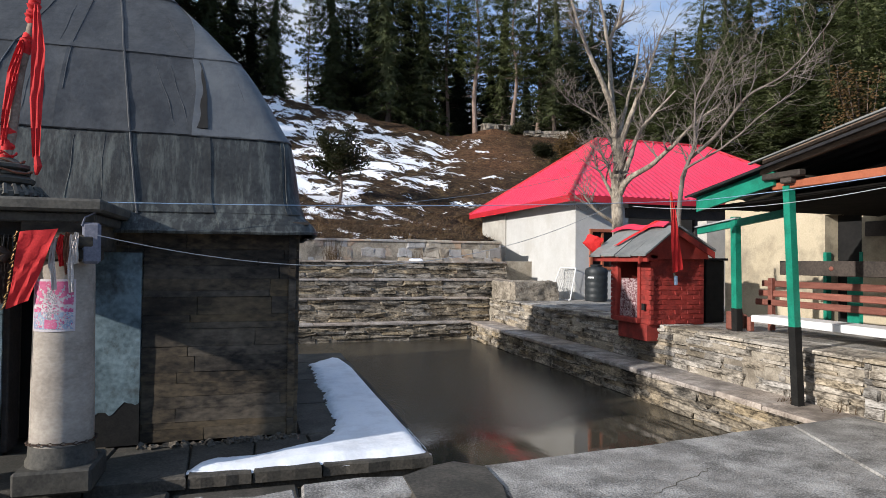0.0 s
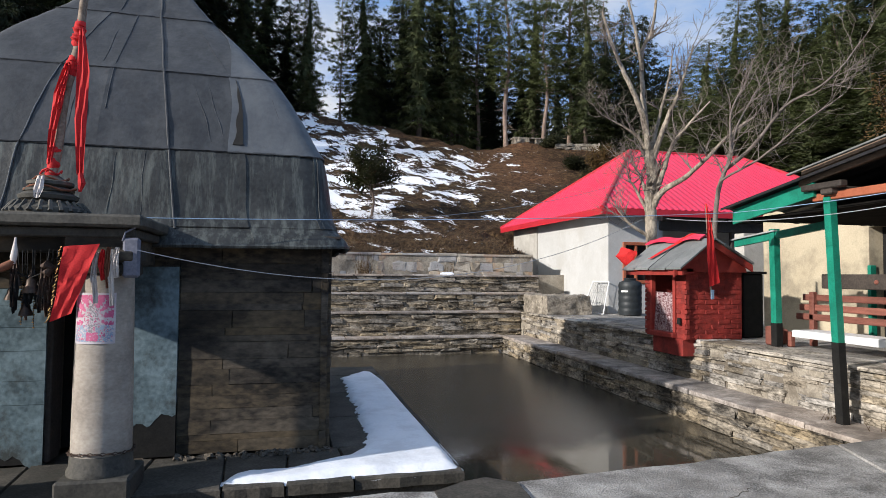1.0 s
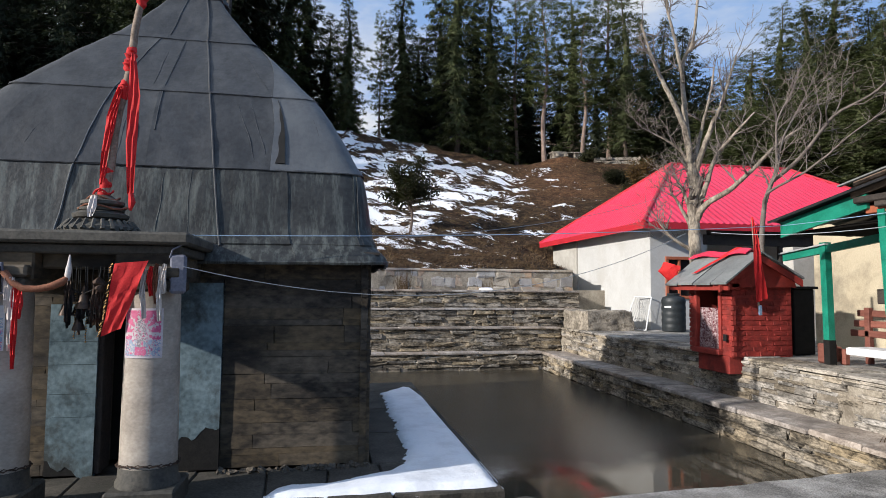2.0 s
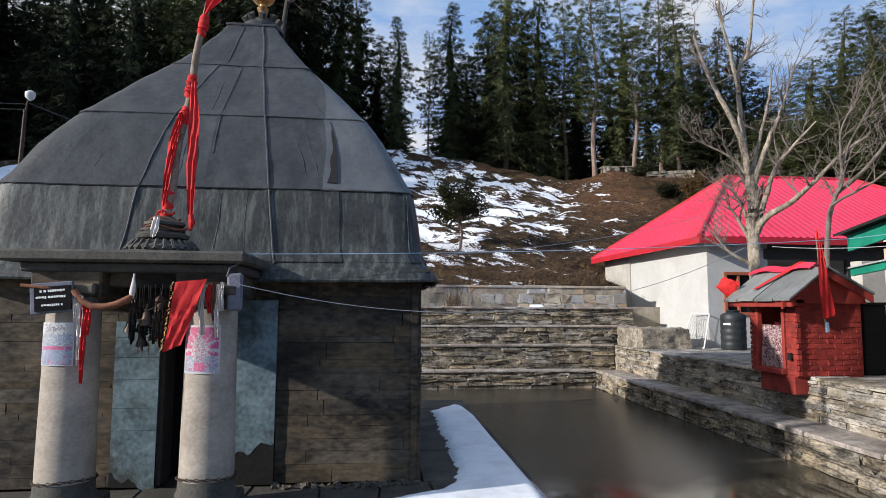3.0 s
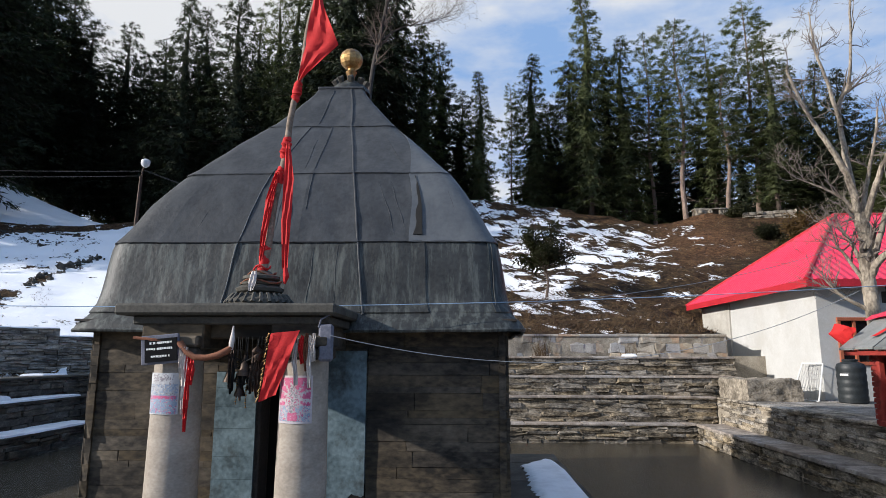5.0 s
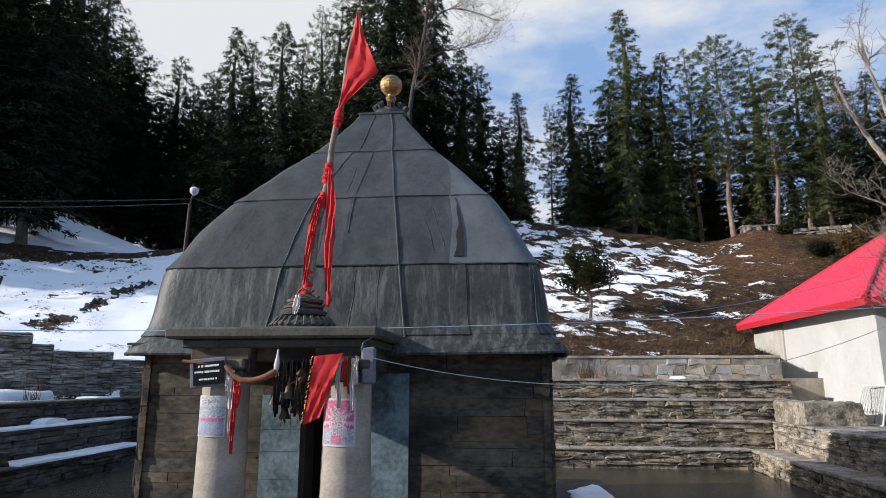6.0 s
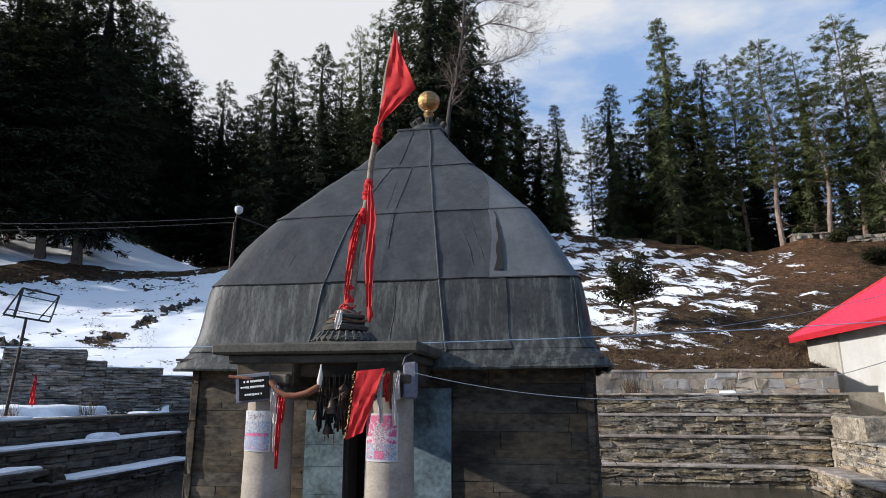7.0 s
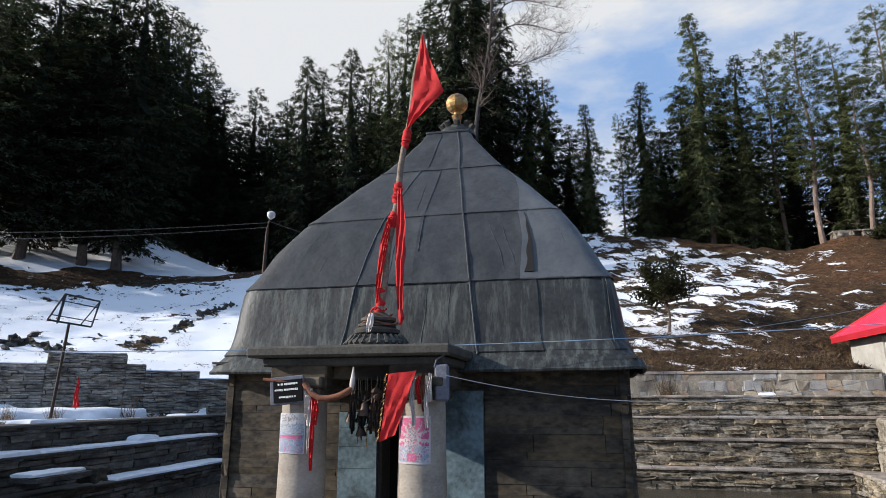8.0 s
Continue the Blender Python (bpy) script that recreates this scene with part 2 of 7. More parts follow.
PINE_TRUNK = mat("pale_pine_bark", (0.12, 0.085, 0.065), (0.36, 0.26, 0.20), 0.9, 3, 20, 0.7, stretch=(1, 1, 0.3))
# near-black colour that paints the shade inside openings
INNER_SHADE = mat("inner_shade", (0.004, 0.004, 0.004), (0.012, 0.011, 0.010), 0.9, 3, 20, 0)
LAMPGLASS = mat("lamp_cover", (0.55, 0.56, 0.56), (0.68, 0.69, 0.69), 0.3, 5, 30, 0)
BLUE_GREY = mat("blue_grey_paint", (0.09, 0.095, 0.125), (0.17, 0.175, 0.215), 0.8, 8, 60, 0.2)
SPANGLE = mat("spangled_curtain", (0.10, 0.015, 0.02), (0.50, 0.40, 0.40), 0.4, 26, 60, 0.6, span=(0.44, 0.58))
WIREMESH = mat("galvanised_wire", (0.42, 0.42, 0.42), (0.58, 0.58, 0.57), 0.45, 8, 50, 0.1, metal=0.4)


def foliage(name, c1, c2):
    m = mat(name, c1, c2, 0.85, 0.5, 3.0, 0, vary=0.22, spec=0.12)
    n, l = m.node_tree.nodes, m.node_tree.links
    b = n["Principled BSDF"]
    tr = n.new("ShaderNodeBsdfTranslucent")
    tr.inputs["Color"].default_value = (c2[0] * 0.9, c2[1] * 1.1, c2[2] * 0.5, 1)
    mx = n.new("ShaderNodeMixShader")
    mx.inputs["Fac"].default_value = 0.18
    l.new(b.outputs["BSDF"], mx.inputs[1])
    l.new(tr.outputs["BSDF"], mx.inputs[2])
    l.new(mx.outputs["Shader"], n["Material Output"].inputs["Surface"])
    return m


SPRUCE = foliage("spruce_needles", (0.029, 0.036, 0.026), (0.068, 0.080, 0.050))
PINE = foliage("pine_needles", (0.074, 0.092, 0.044), (0.215, 0.235, 0.112))
FIR = foliage("fir_needles", (0.054, 0.067, 0.033), (0.155, 0.172, 0.083))
SHRUB = foliage("oak_leaves", (0.014, 0.016, 0.008), (0.042, 0.040, 0.018))


def water_material():
    m = mat("murky_pond_water", (0.040, 0.034, 0.024), (0.070, 0.060, 0.044), 0.2, 0.7, 9, 0, spec=0.32)
    n, l = m.node_tree.nodes, m.node_tree.links
    b = n["Principled BSDF"]
    geo = n.new("ShaderNodeNewGeometry")
    nz = n.new("ShaderNodeTexNoise")
    nz.inputs["Scale"].default_value = 0.55
    nz.inputs["Detail"].default_value = 5
    l.new(geo.outputs["Position"], nz.inputs["Vector"])
    sep = n.new("ShaderNodeSeparateXYZ")
    l.new(geo.outputs["Position"], sep.inputs["Vector"])
    edge = n.new("ShaderNodeMath")
    edge.operation = "MULTIPLY_ADD"
    edge.inputs[1].default_value = 5.0
    l.new(nz.outputs["Fac"], edge.inputs[0])
    l.new(sep.outputs["Y"], edge.inputs[2])
    mr = n.new("ShaderNodeMapRange")
    mr.inputs["From Min"].default_value, mr.inputs["From Max"].default_value = 8.7, 9.9
    mr.inputs["To Min"].default_value, mr.inputs["To Max"].default_value = 0.05, 0.27
    l.new(edge.outputs[0], mr.inputs["Value"])
    l.new(mr.outputs["Result"], b.inputs["Roughness"])
    n2 = n.new("ShaderNodeTexNoise")
    n2.inputs["Scale"].default_value = 9
    l.new(geo.outputs["Position"], n2.inputs["Vector"])
    bp = n.new("ShaderNodeBump")
    bp.inputs["Strength"].default_value = 0.04
    bp.inputs["Distance"].default_value = 0.01
    l.new(n2.outputs["Fac"], bp.inputs["Height"])
    l.new(bp.outputs["Normal"], b.inputs["Normal"])
    return m


WATER = water_material()


def snow_material():
    m = mat("old_snow", (0.80, 0.82, 0.85), (0.89, 0.90, 0.92), 0.6, 2.0, 30, 0.5, spec=0.3, stain=(0.55, 0.55, 0.56), stain_scale=2.5, stain_amount=0.35, dist=0.02)
    return m


SNOW = snow_material()


def hill_material():
    """Dry brown turf with streaks of thin snow lying along the contours, thickest on the western slope."""
    m = bpy.data.materials.new("snow_patched_turf")
    m.use_nodes = True
    n, l = m.node_tree.nodes, m.node_tree.links
    b = n["Principled BSDF"]
    b.inputs["Roughness"].default_value = 0.9
    b.inputs["Specular IOR Level"].default_value = 0.15
    geo = n.new("ShaderNodeNewGeometry")

    def noise_at(scale, detail, stretch, rough=0.6):
        turn = n.new("ShaderNodeMapping")
        turn.inputs["Rotation"].default_value = (0, 0, radians(48))
        l.new(geo.outputs["Position"], turn.inputs["Vector"])
        mp = n.new("ShaderNodeMapping")
        mp.inputs["Scale"].default_value = stretch
        l.new(turn.outputs["Vector"], mp.inputs["Vector"])
        t = n.new("ShaderNodeTexNoise")
        t.inputs["Scale"].default_value = scale
        t.inputs["Detail"].default_value = detail
        t.inputs["Roughness"].default_value = rough
        l.new(mp.outputs["Vector"], t.inputs["Vector"])
        return t.outputs["Fac"]

    def ramp_of(src, stops):
        r = n.new("ShaderNodeValToRGB")
        e = r.color_ramp.elements
        while len(e) < len(stops):
            e.new(0.5)
        for el, (p, c) in zip(e, stops):
            el.position, el.color = p, (*c, 1)
        l.new(src, r.inputs["Fac"])
        return r.outputs["Color"]

    turf = ramp_of(noise_at(2.2, 9, (1, 1, 1), 0.75), [(0.36, (0.008, 0.006, 0.004)), (0.46, (0.034, 0.021, 0.012)), (0.54, (0.066, 0.041, 0.021)), (0.64, (0.135, 0.092, 0.045))])
    soil = ramp_of(noise_at(3.0, 6, (1, 1, 1)), [(0.35, (0.075, 0.036, 0.018)), (0.65, (0.20, 0.105, 0.055))])
    at = n.new("ShaderNodeAttribute")
    at.attribute_name = "cover"
    sep = n.new("ShaderNodeSeparateColor")
    l.new(at.outputs["Color"], sep.inputs["Color"])
    ground_mix = n.new("ShaderNodeMixRGB")
    l.new(sep.outputs["Green"], ground_mix.inputs["Fac"])
    l.new(turf, ground_mix.inputs["Color1"])
    l.new(soil, ground_mix.inputs["Color2"])
    streak = noise_at(0.66, 10, (0.78, 1.15, 0.6), 0.72)
    fine = noise_at(3.6, 10, (0.8, 1.2, 0.6), 0.78)
    ma = n.new("ShaderNodeMath")
    ma.operation = "MULTIPLY_ADD"
    ma.inputs[1].default_value = 0.38
    l.new(fine, ma.inputs[0])
    l.new(streak, ma.inputs[2])
    sub = n.new("ShaderNodeMath")
    sub.operation = "ADD"
    l.new(ma.outputs[0], sub.inputs[0])
    l.new(sep.outputs["Red"], sub.inputs[1])
    mask = n.new("ShaderNodeMapRange")
    mask.inputs["From Min"].default_value, mask.inputs["From Max"].default_value = 1.196, 1.210
    mask.interpolation_type = "SMOOTHSTEP"
    l.new(sub.outputs[0], mask.inputs["Value"])
    mx = n.new("ShaderNodeMixRGB")
    mx.inputs["Color2"].default_value = (0.90, 0.905, 0.92, 1)
    l.new(mask.outputs["Result"], mx.inputs["Fac"])
    grain = n.new("ShaderNodeMixRGB")
    grain.blend_type = "MULTIPLY"
    grain.inputs["Fac"].default_value = 1.0
    l.new(ground_mix.outputs["Color"], grain.inputs["Color1"])
    l.new(ramp_of(noise_at(11, 6, (1, 1, 1), 0.75), [(0.36, (0.3, 0.3, 0.3)), (0.5, (0.9, 0.9, 0.9)), (0.64, (1.8, 1.75, 1.6))]), grain.inputs["Color2"])
    l.new(grain.outputs["Color"], mx.inputs["Color1"])
    l.new(mx.outputs["Color"], b.inputs["Base Color"])
    h = n.new("ShaderNodeMath")
    h.operation = "MULTIPLY_ADD"
    h.inputs[1].default_value = 0.5
    l.new(mask.outputs["Result"], h.inputs[0])
    calm = n.new("ShaderNodeMath")
    calm.operation = "MULTIPLY_ADD"
    calm.inputs[1].default_value, calm.inputs[2].default_value = -0.86, 1.0
    l.new(mask.outputs["Result"], calm.inputs[0])
    rough = n.new("ShaderNodeMath")
    rough.operation = "MULTIPLY"
    l.new(noise_at(5, 8, (1, 1, 1), 0.7), rough.inputs[0])
    l.new(calm.outputs[0], rough.inputs[1])
    l.new(rough.outputs[0], h.inputs[2])
    bp = n.new("ShaderNodeBump")
    bp.inputs["Strength"].default_value = 0.8
    bp.inputs["Distance"].default_value = 0.24
    l.new(h.outputs[0], bp.inputs["Height"])
    l.new(bp.outputs["Normal"], b.inputs["Normal"])
    return m


HILL = hill_material()


# ---- building helpers ----
class Geo:
    """Collects vertices and faces of one mesh, in world metres."""

    def __init__(self):
        self.v, self.f = [], []

    def add(self, verts, faces):
        o = len(self.v)
        self.v += [tuple(p) for p in verts]
        self.f += [tuple(i + o for i in f) for f in faces]
        return self

    def box(self, x0, y0, z0, x1, y1, z1, c=0.0, m=None):
        """A box, its edges cut off by c."""
        if c <= 0:
            vs = [(x, y, z) for z in (z0, z1) for y in (y0, y1) for x in (x0, x1)]
            fs = [(0, 2, 3, 1), (4, 5, 7, 6), (0, 1, 5, 4), (2, 6, 7, 3), (0, 4, 6, 2), (1, 3, 7, 5)]
        else:
            bm = bmesh.new()
            bmesh.ops.create_cube(bm, size=1, matrix=Matrix.LocRotScale(((x0 + x1) / 2, (y0 + y1) / 2, (z0 + z1) / 2), None, (x1 - x0, y1 - y0, z1 - z0)))
            bmesh.ops.bevel(bm, geom=bm.edges[:], offset=c, segments=1, affect="EDGES")
            bm.verts.ensure_lookup_table()
            bm.verts.index_update()
            vs = [v.co.copy() for v in bm.verts]
            fs = [[v.index for v in f.verts] for f in bm.faces]
            bm.free()
        if m is not None:
            vs = [m @ Vector(p) for p in vs]
        return self.add(vs, fs)

    def tube(self, pts, radii, n=8, cap=True):
        """A round tube through the points."""
        pts = [Vector(p) for p in pts]
        if isinstance(radii, (int, float)):
            radii = [radii] * len(pts)
        vs, fs = [], []
        side = None
        for i, p in enumerate(pts):
            d = (pts[min(i + 1, len(pts) - 1)] - pts[max(i - 1, 0)]).normalized()
            if side is None:
                side = d.orthogonal().normalized()
            side = (side - d * side.dot(d)).normalized()
            up = d.cross(side)
            for k in range(n):
                a = 2 * math.pi * k / n
                vs.append(p + (side * math.cos(a) + up * math.sin(a)) * radii[i])
        for i in range(len(pts) - 1):
            for k in range(n):
                k2 = (k + 1) % n
                fs.append((i * n + k, i * n + k2, (i + 1) * n + k2, (i + 1) * n + k))
        if cap:
            fs.append(tuple(reversed(range(n))))
            fs.append(tuple((len(pts) - 1) * n + k for k in range(n)))
        return self.add(vs, fs)

    def lathe(self, x, y, profile, n=28):
        """Turns (radius, z) pairs round the upright axis at x, y."""
        vs = [(x + r * math.cos(2 * math.pi * k / n), y + r * math.sin(2 * math.pi * k / n), z) for r, z in profile for k in range(n)]
        fs = [(i * n + k, i * n + (k + 1) % n, (i + 1) * n + (k + 1) % n, (i + 1) * n + k) for i in range(len(profile) - 1) for k in range(n)]
        fs.append(tuple(reversed(range(n))))
        fs.append(tuple((len(profile) - 1) * n + k for k in range(n)))
        return self.add(vs, fs)

    def sheet(self, rows, thick):
        """A grid of points, thickened by the vector thick."""
        nr, nc = len(rows), len(rows[0])
        t = Vector(thick)
        top = [Vector(p) for r in rows for p in r]
        vs = top + [p - t for p in top]
        o = nr * nc
        fs = []
        for i in range(nr - 1):
            for j in range(nc - 1):
                a, b_, c, d = i * nc + j, i * nc + j + 1, (i + 1) * nc + j + 1, (i + 1) * nc + j
                fs += [(a, b_, c, d), (o + d, o + c, o + b_, o + a)]
        rim = [(i, i + 1) for i in range(nc - 1)] + [(i * nc + nc - 1, (i + 1) * nc + nc - 1) for i in range(nr - 1)]
        rim += [((nr - 1) * nc + i + 1, (nr - 1) * nc + i) for i in range(nc - 1)] + [((i + 1) * nc, i * nc) for i in range(nr - 1)]
        fs += [(b_, a, o + a, o + b_) for a, b_ in rim]
        return self.add(vs, fs)

    def prism(self, poly, axis, a, b_):
        """A polygon (pairs) drawn out along an axis from a to b_. axis x: pairs are y, z; axis y: x, z; axis z: x, y."""
        def at(u, w, s):
            return {"x": (s, u, w), "y": (u, s, w), "z": (u, w, s)}[axis]
        k = len(poly)
        vs = [at(u, w, a) for u, w in poly] + [at(u, w, b_) for u, w in poly]
        fs = [tuple(reversed(range(k))), tuple(range(k, 2 * k))] + [(i, (i + 1) % k, k + (i + 1) % k, k + i) for i in range(k)]
        return self.add(vs, fs)


def build(name, g, material, origin=(0, 0, 0), smooth=False):
    me = bpy.data.meshes.new(name)
    o = Vector(origin)
    me.from_pydata([Vector(p) - o for p in g.v], [], g.f)
    bm = bmesh.new()
    bm.from_mesh(me)
    bmesh.ops.recalc_face_normals(bm, faces=bm.faces)
    bm.to_mesh(me)
    bm.free()
    me.materials.append(material)
    if smooth:
        me.polygons.foreach_set("use_smooth", [True] * len(me.polygons))
        me.set_sharp_from_angle(angle=radians(40))
    return me


ORIGIN = {}


def thing(name, base, label, category, group="", kind=""):
    ob = new(name)
    ob.location = base
    ob.empty_display_size = 0.2
    ORIGIN[ob.name] = Vector(base)
    return tagged(ob, label, category, group, kind)


def part(name, g, material, parent, label="", smooth=False):
    o = ORIGIN[parent.name]
    ob = new(name, build(name, g, material, o, smooth))
    ob.parent = parent
    ORIGIN[ob.name] = o
    return tagged(ob, label)


def whole(name, g, material, label, category, group="", kind="", smooth=False, base=(0, 0, 0)):
    """A thing, or a piece of the setting, of one mesh."""
    ob = new(name, build(name, g, material, base, smooth))
    ob.location = base
    ORIGIN[ob.name] = Vector(base)
    return tagged(ob, label, category, group, kind)


def rough_block(seed, c=0.09, cut=1.0):
    """A stone of unit size with uneven faces, standing from 0 to 1 in depth."""
    r = random.Random(seed)
    g = Geo()
    ring = []
    for depth, inset in ((0.0, 0.0), (0.86, 0.0), (1.0, 0.05)):
        pts = []
        for sx, sz in ((-0.5, -0.5), (0.0, -0.5), (0.5, -0.5), (0.5, 0.5), (0.05, 0.5), (-0.5, 0.5)):
            pts.append((sx * (1 - inset * 1.2 * cut) + r.uniform(-c, c) * 0.6, -depth * (1 + r.uniform(-1.3, 1.3) * c), sz * (1 - inset * 3 * cut) + r.uniform(-c, c)))
        ring.append(pts)
    vs = [p for q in ring for p in q]
    fs = [(i * 6 + k, i * 6 + (k + 1) % 6, (i + 1) * 6 + (k + 1) % 6, (i + 1) * 6 + k) for i in range(2) for k in range(6)]
    fs += [tuple(range(12, 18)), tuple(reversed(range(6)))]
    return g.add(vs, fs)


BLOCKS = {}


def block_meshes(material):
    if material.name not in BLOCKS:
        smooth_cut = material.name == "weathered_temple_stone"
        BLOCKS[material.name] = [build("stone", rough_block(i, 0.02, 0.12) if smooth_cut else rough_block(i, 0.16 if material is WET or material is PALE else 0.09), material) for i in range(9)]
    return BLOCKS[material.name]


def courses(seed, length, height, course, run, spread=0.45):
    """Uneven courses of stones on a face: middle along, middle up, width, height."""
    r = random.Random(seed)
    out, z = [], 0.0
    while z < height - 0.02:
        h = min(course * r.uniform(0.5, 1.6), height - z)
        if height - z - h < course * 0.4:
            h = height - z
        u = -r.uniform(0, run * 0.5)
        while u < length:
            w = run * r.uniform(1 - spread, 1 + 1.6 * spread)
            a, e = max(u, 0), min(u + w, length)
            if e - a > 0.03:
                out.append(((a + e) / 2, z + h / 2, e - a, h))
            u += w
        z += h
    return out


def masonry(owner, seed, start, along, length, height, course, run, material, name="stone", deep=0.09, joint=0.004, limit=300, rag=1.0):
    """Stones of their own on the face that begins at start and runs along; the face looks to the right of along."""
    r = random.Random(seed + 77)
    d = Vector(along).normalized()
    turn = Matrix((d, Vector((0, 0, 1)).cross(d), Vector((0, 0, 1)))).transposed()
    made = courses(seed, length, height, course, run)
    if len(made) > limit:
        made = made[:limit]
    meshes = block_meshes(material)
    o = ORIGIN[owner.name]
    for u, z, w, h in made:
        ob = new(name, r.choice(meshes))
        ob.parent = owner
        p = Vector(start) + d * u + Vector((0, 0, z)) - o
        deepness = deep * (1 + rag * r.uniform(-0.38, 0.38))
        back = turn @ Vector((0, 0.05, 0))
        ob.matrix_basis = Matrix.LocRotScale(p + back, turn.to_quaternion() @ Euler((r.gauss(0, 0.05) * rag, r.gauss(0, 0.022) * rag, r.gauss(0, 0.035) * rag)).to_quaternion(), (w - joint, deepness, h - joint * 0.8))


def rubble(g, seed, start, along, length, height, course, run, deep=0.09, joint=0.006):
    """The same stones joined into one mesh."""
    r = random.Random(seed + 31)
    d = Vector(along).normalized()
    turn = Matrix((d, Vector((0, 0, 1)).cross(d), Vector((0, 0, 1)))).transposed()
    shapes = [rough_block(i) for i in range(9)]
    for u, z, w, h in courses(seed, length, height, course, run):
        s = r.choice(shapes)
        p = Vector(start) + d * u + Vector((0, 0, z)) + turn @ Vector((0, 0.05, 0))
        m = Matrix.LocRotScale(p, turn.to_quaternion() @ Euler((r.gauss(0, 0.05), r.gauss(0, 0.022), r.gauss(0, 0.035))).to_quaternion(), (w - joint, deep * r.uniform(0.62, 1.38), h - joint))
        g.add([m @ Vector(v) for v in s.v], s.f)
    return g
# ---- ground and hills ----
def lerp_table(table, a):
    for (a0, v0), (a1, v1) in zip(table, table[1:]):
        if a <= a1:
            k = min(max((a - a0) / (a1 - a0), 0), 1)
            return v0 + (v1 - v0) * k
    return table[-1][1]


CREST = [(-180, 3), (-75, 9), (-50, 11), (-28, 11.2), (-21, 11.8), (-17, 11.3), (-9, 13.2), (-2, 14.1), (6, 13.9), (18, 12.2), (30, 10.4), (40, 9.6), (48, 8.6), (70, 6.5), (110, 2), (180, 3)]
REACH = [(-180, 60), (-40, 44), (-20, 43), (0, 44), (20, 46), (50, 42), (80, 50), (180, 60)]


def hill_height(x, y):
    """Ground level outside the walled precinct."""
    az, r = math.degrees(math.atan2(-x, y)), math.hypot(x, y)
    rc, crest = lerp_table(REACH, az), lerp_table(CREST, az)
    r0 = 17.0 / max(math.cos(radians(az)), 0.6) if az < 25 else 20.5
    el0 = 1.6 if az < 25 else 1.0
    if az < -60 or az > 75:
        el0 = -1.5
    k = (r - r0) / (rc - r0)
    if k < 1:
        k = max(k, 0)
        el = el0 + (crest - el0) * (k ** 0.85)
        z = EYE + r * math.tan(radians(el))
        z += 0.045 * math.sin(z * 5.5 + 1.5 * noise.noise((x * 0.2, y * 0.2, 3))) * min(1, k * 6)
    else:
        top = EYE + rc * math.tan(radians(crest))
        rise = lerp_table([(26, 0.03), (40, 0.44), (50, 0.46), (75, 0.30), (110, 0.03)], az)
        z = top + min(r - rc, 14) * rise + max(min(r - rc, 60) - 14, 0) * 0.05
    z += 0.55 * noise.noise((x * 0.11, y * 0.11, 0.5)) * min(1, max(k, 0) * 2) + (0.26 * noise.noise((x * 0.6, y * 0.6, 1.5)) + 0.30 * (0.35 - abs(noise.noise((x * 1.0, y * 1.1, 2.5))))) * min(1, max(k, 0) * 4) * (1 if az < 24 else 0.5)
    return z


def ground_level(x, y):
    if -10.6 < x < 16.5 and -9 < y < (22.0 if x > 6.90 else 17.26):
        return -1.3
    if y < 8 and x > -10.6 or y < 2:
        return 0.0 - 0.04
    z = hill_height(x, y)
    if x <= -10.6:
        r = math.hypot(x, y)
        k = min(max((r - 19.6) / 1.2, 0), 1)
        z = (1.04 + 0.05 * noise.noise((x, y, 2))) * (1 - k) + z * k
    return z


def on_slope(az, el):
    """The place on the hill seen at that bearing and elevation from the camera."""
    r_ = 18.0
    while r_ < 60:
        x, y = -r_ * math.sin(radians(az)), r_ * math.cos(radians(az))
        z = ground_level(x, y)
        if math.degrees(math.atan2(z - EYE, r_)) >= el:
            break
        r_ += 0.15
    return Vector((x, y, z))


# lines of broken ground on the western snowfield: bearing and elevation, number of rocks, spread, size
BREAKS = ((((30.6, 7.9), (32.9, 6.8), (34.2, 6.2), (35.8, 5.0)), 46, 0.26, 0.16), (((35.8, 4.9), (37.5, 4.3), (38.6, 4.0), (41.5, 4.6)), 18, 0.25, 0.12), (((40.2, 9.0), (38.5, 9.0), (37.0, 9.2)), 30, 0.25, 0.15), (((37.0, 9.3), (34.1, 9.5), (31.5, 9.2)), 20, 0.30, 0.12), (((47.5, 7.9), (44.5, 8.2), (41.5, 8.5)), 24, 0.25, 0.12), (((47.5, 3.6), (46.0, 4.0), (44.0, 3.6), (42.6, 3.2)), 46, 0.40, 0.17), (((36.5, 8.6), (35.0, 8.4), (33.4, 8.8)), 16, 0.35, 0.11), (((46, 6.6), (40, 7.0), (33, 8.0)), 60, 1.5, 0.055), (((47, 8.6), (40, 9.1), (32, 9.6)), 70, 1.0, 0.055))
BARE = []
for run, count, spread, big in BREAKS[:7]:
    for (a0, e0), (a1, e1) in zip(run, run[1:]):
        BARE += [on_slope(a0 + (a1 - a0) * k / 6, e0 + (e1 - e0) * k / 6) for k in range(7)]


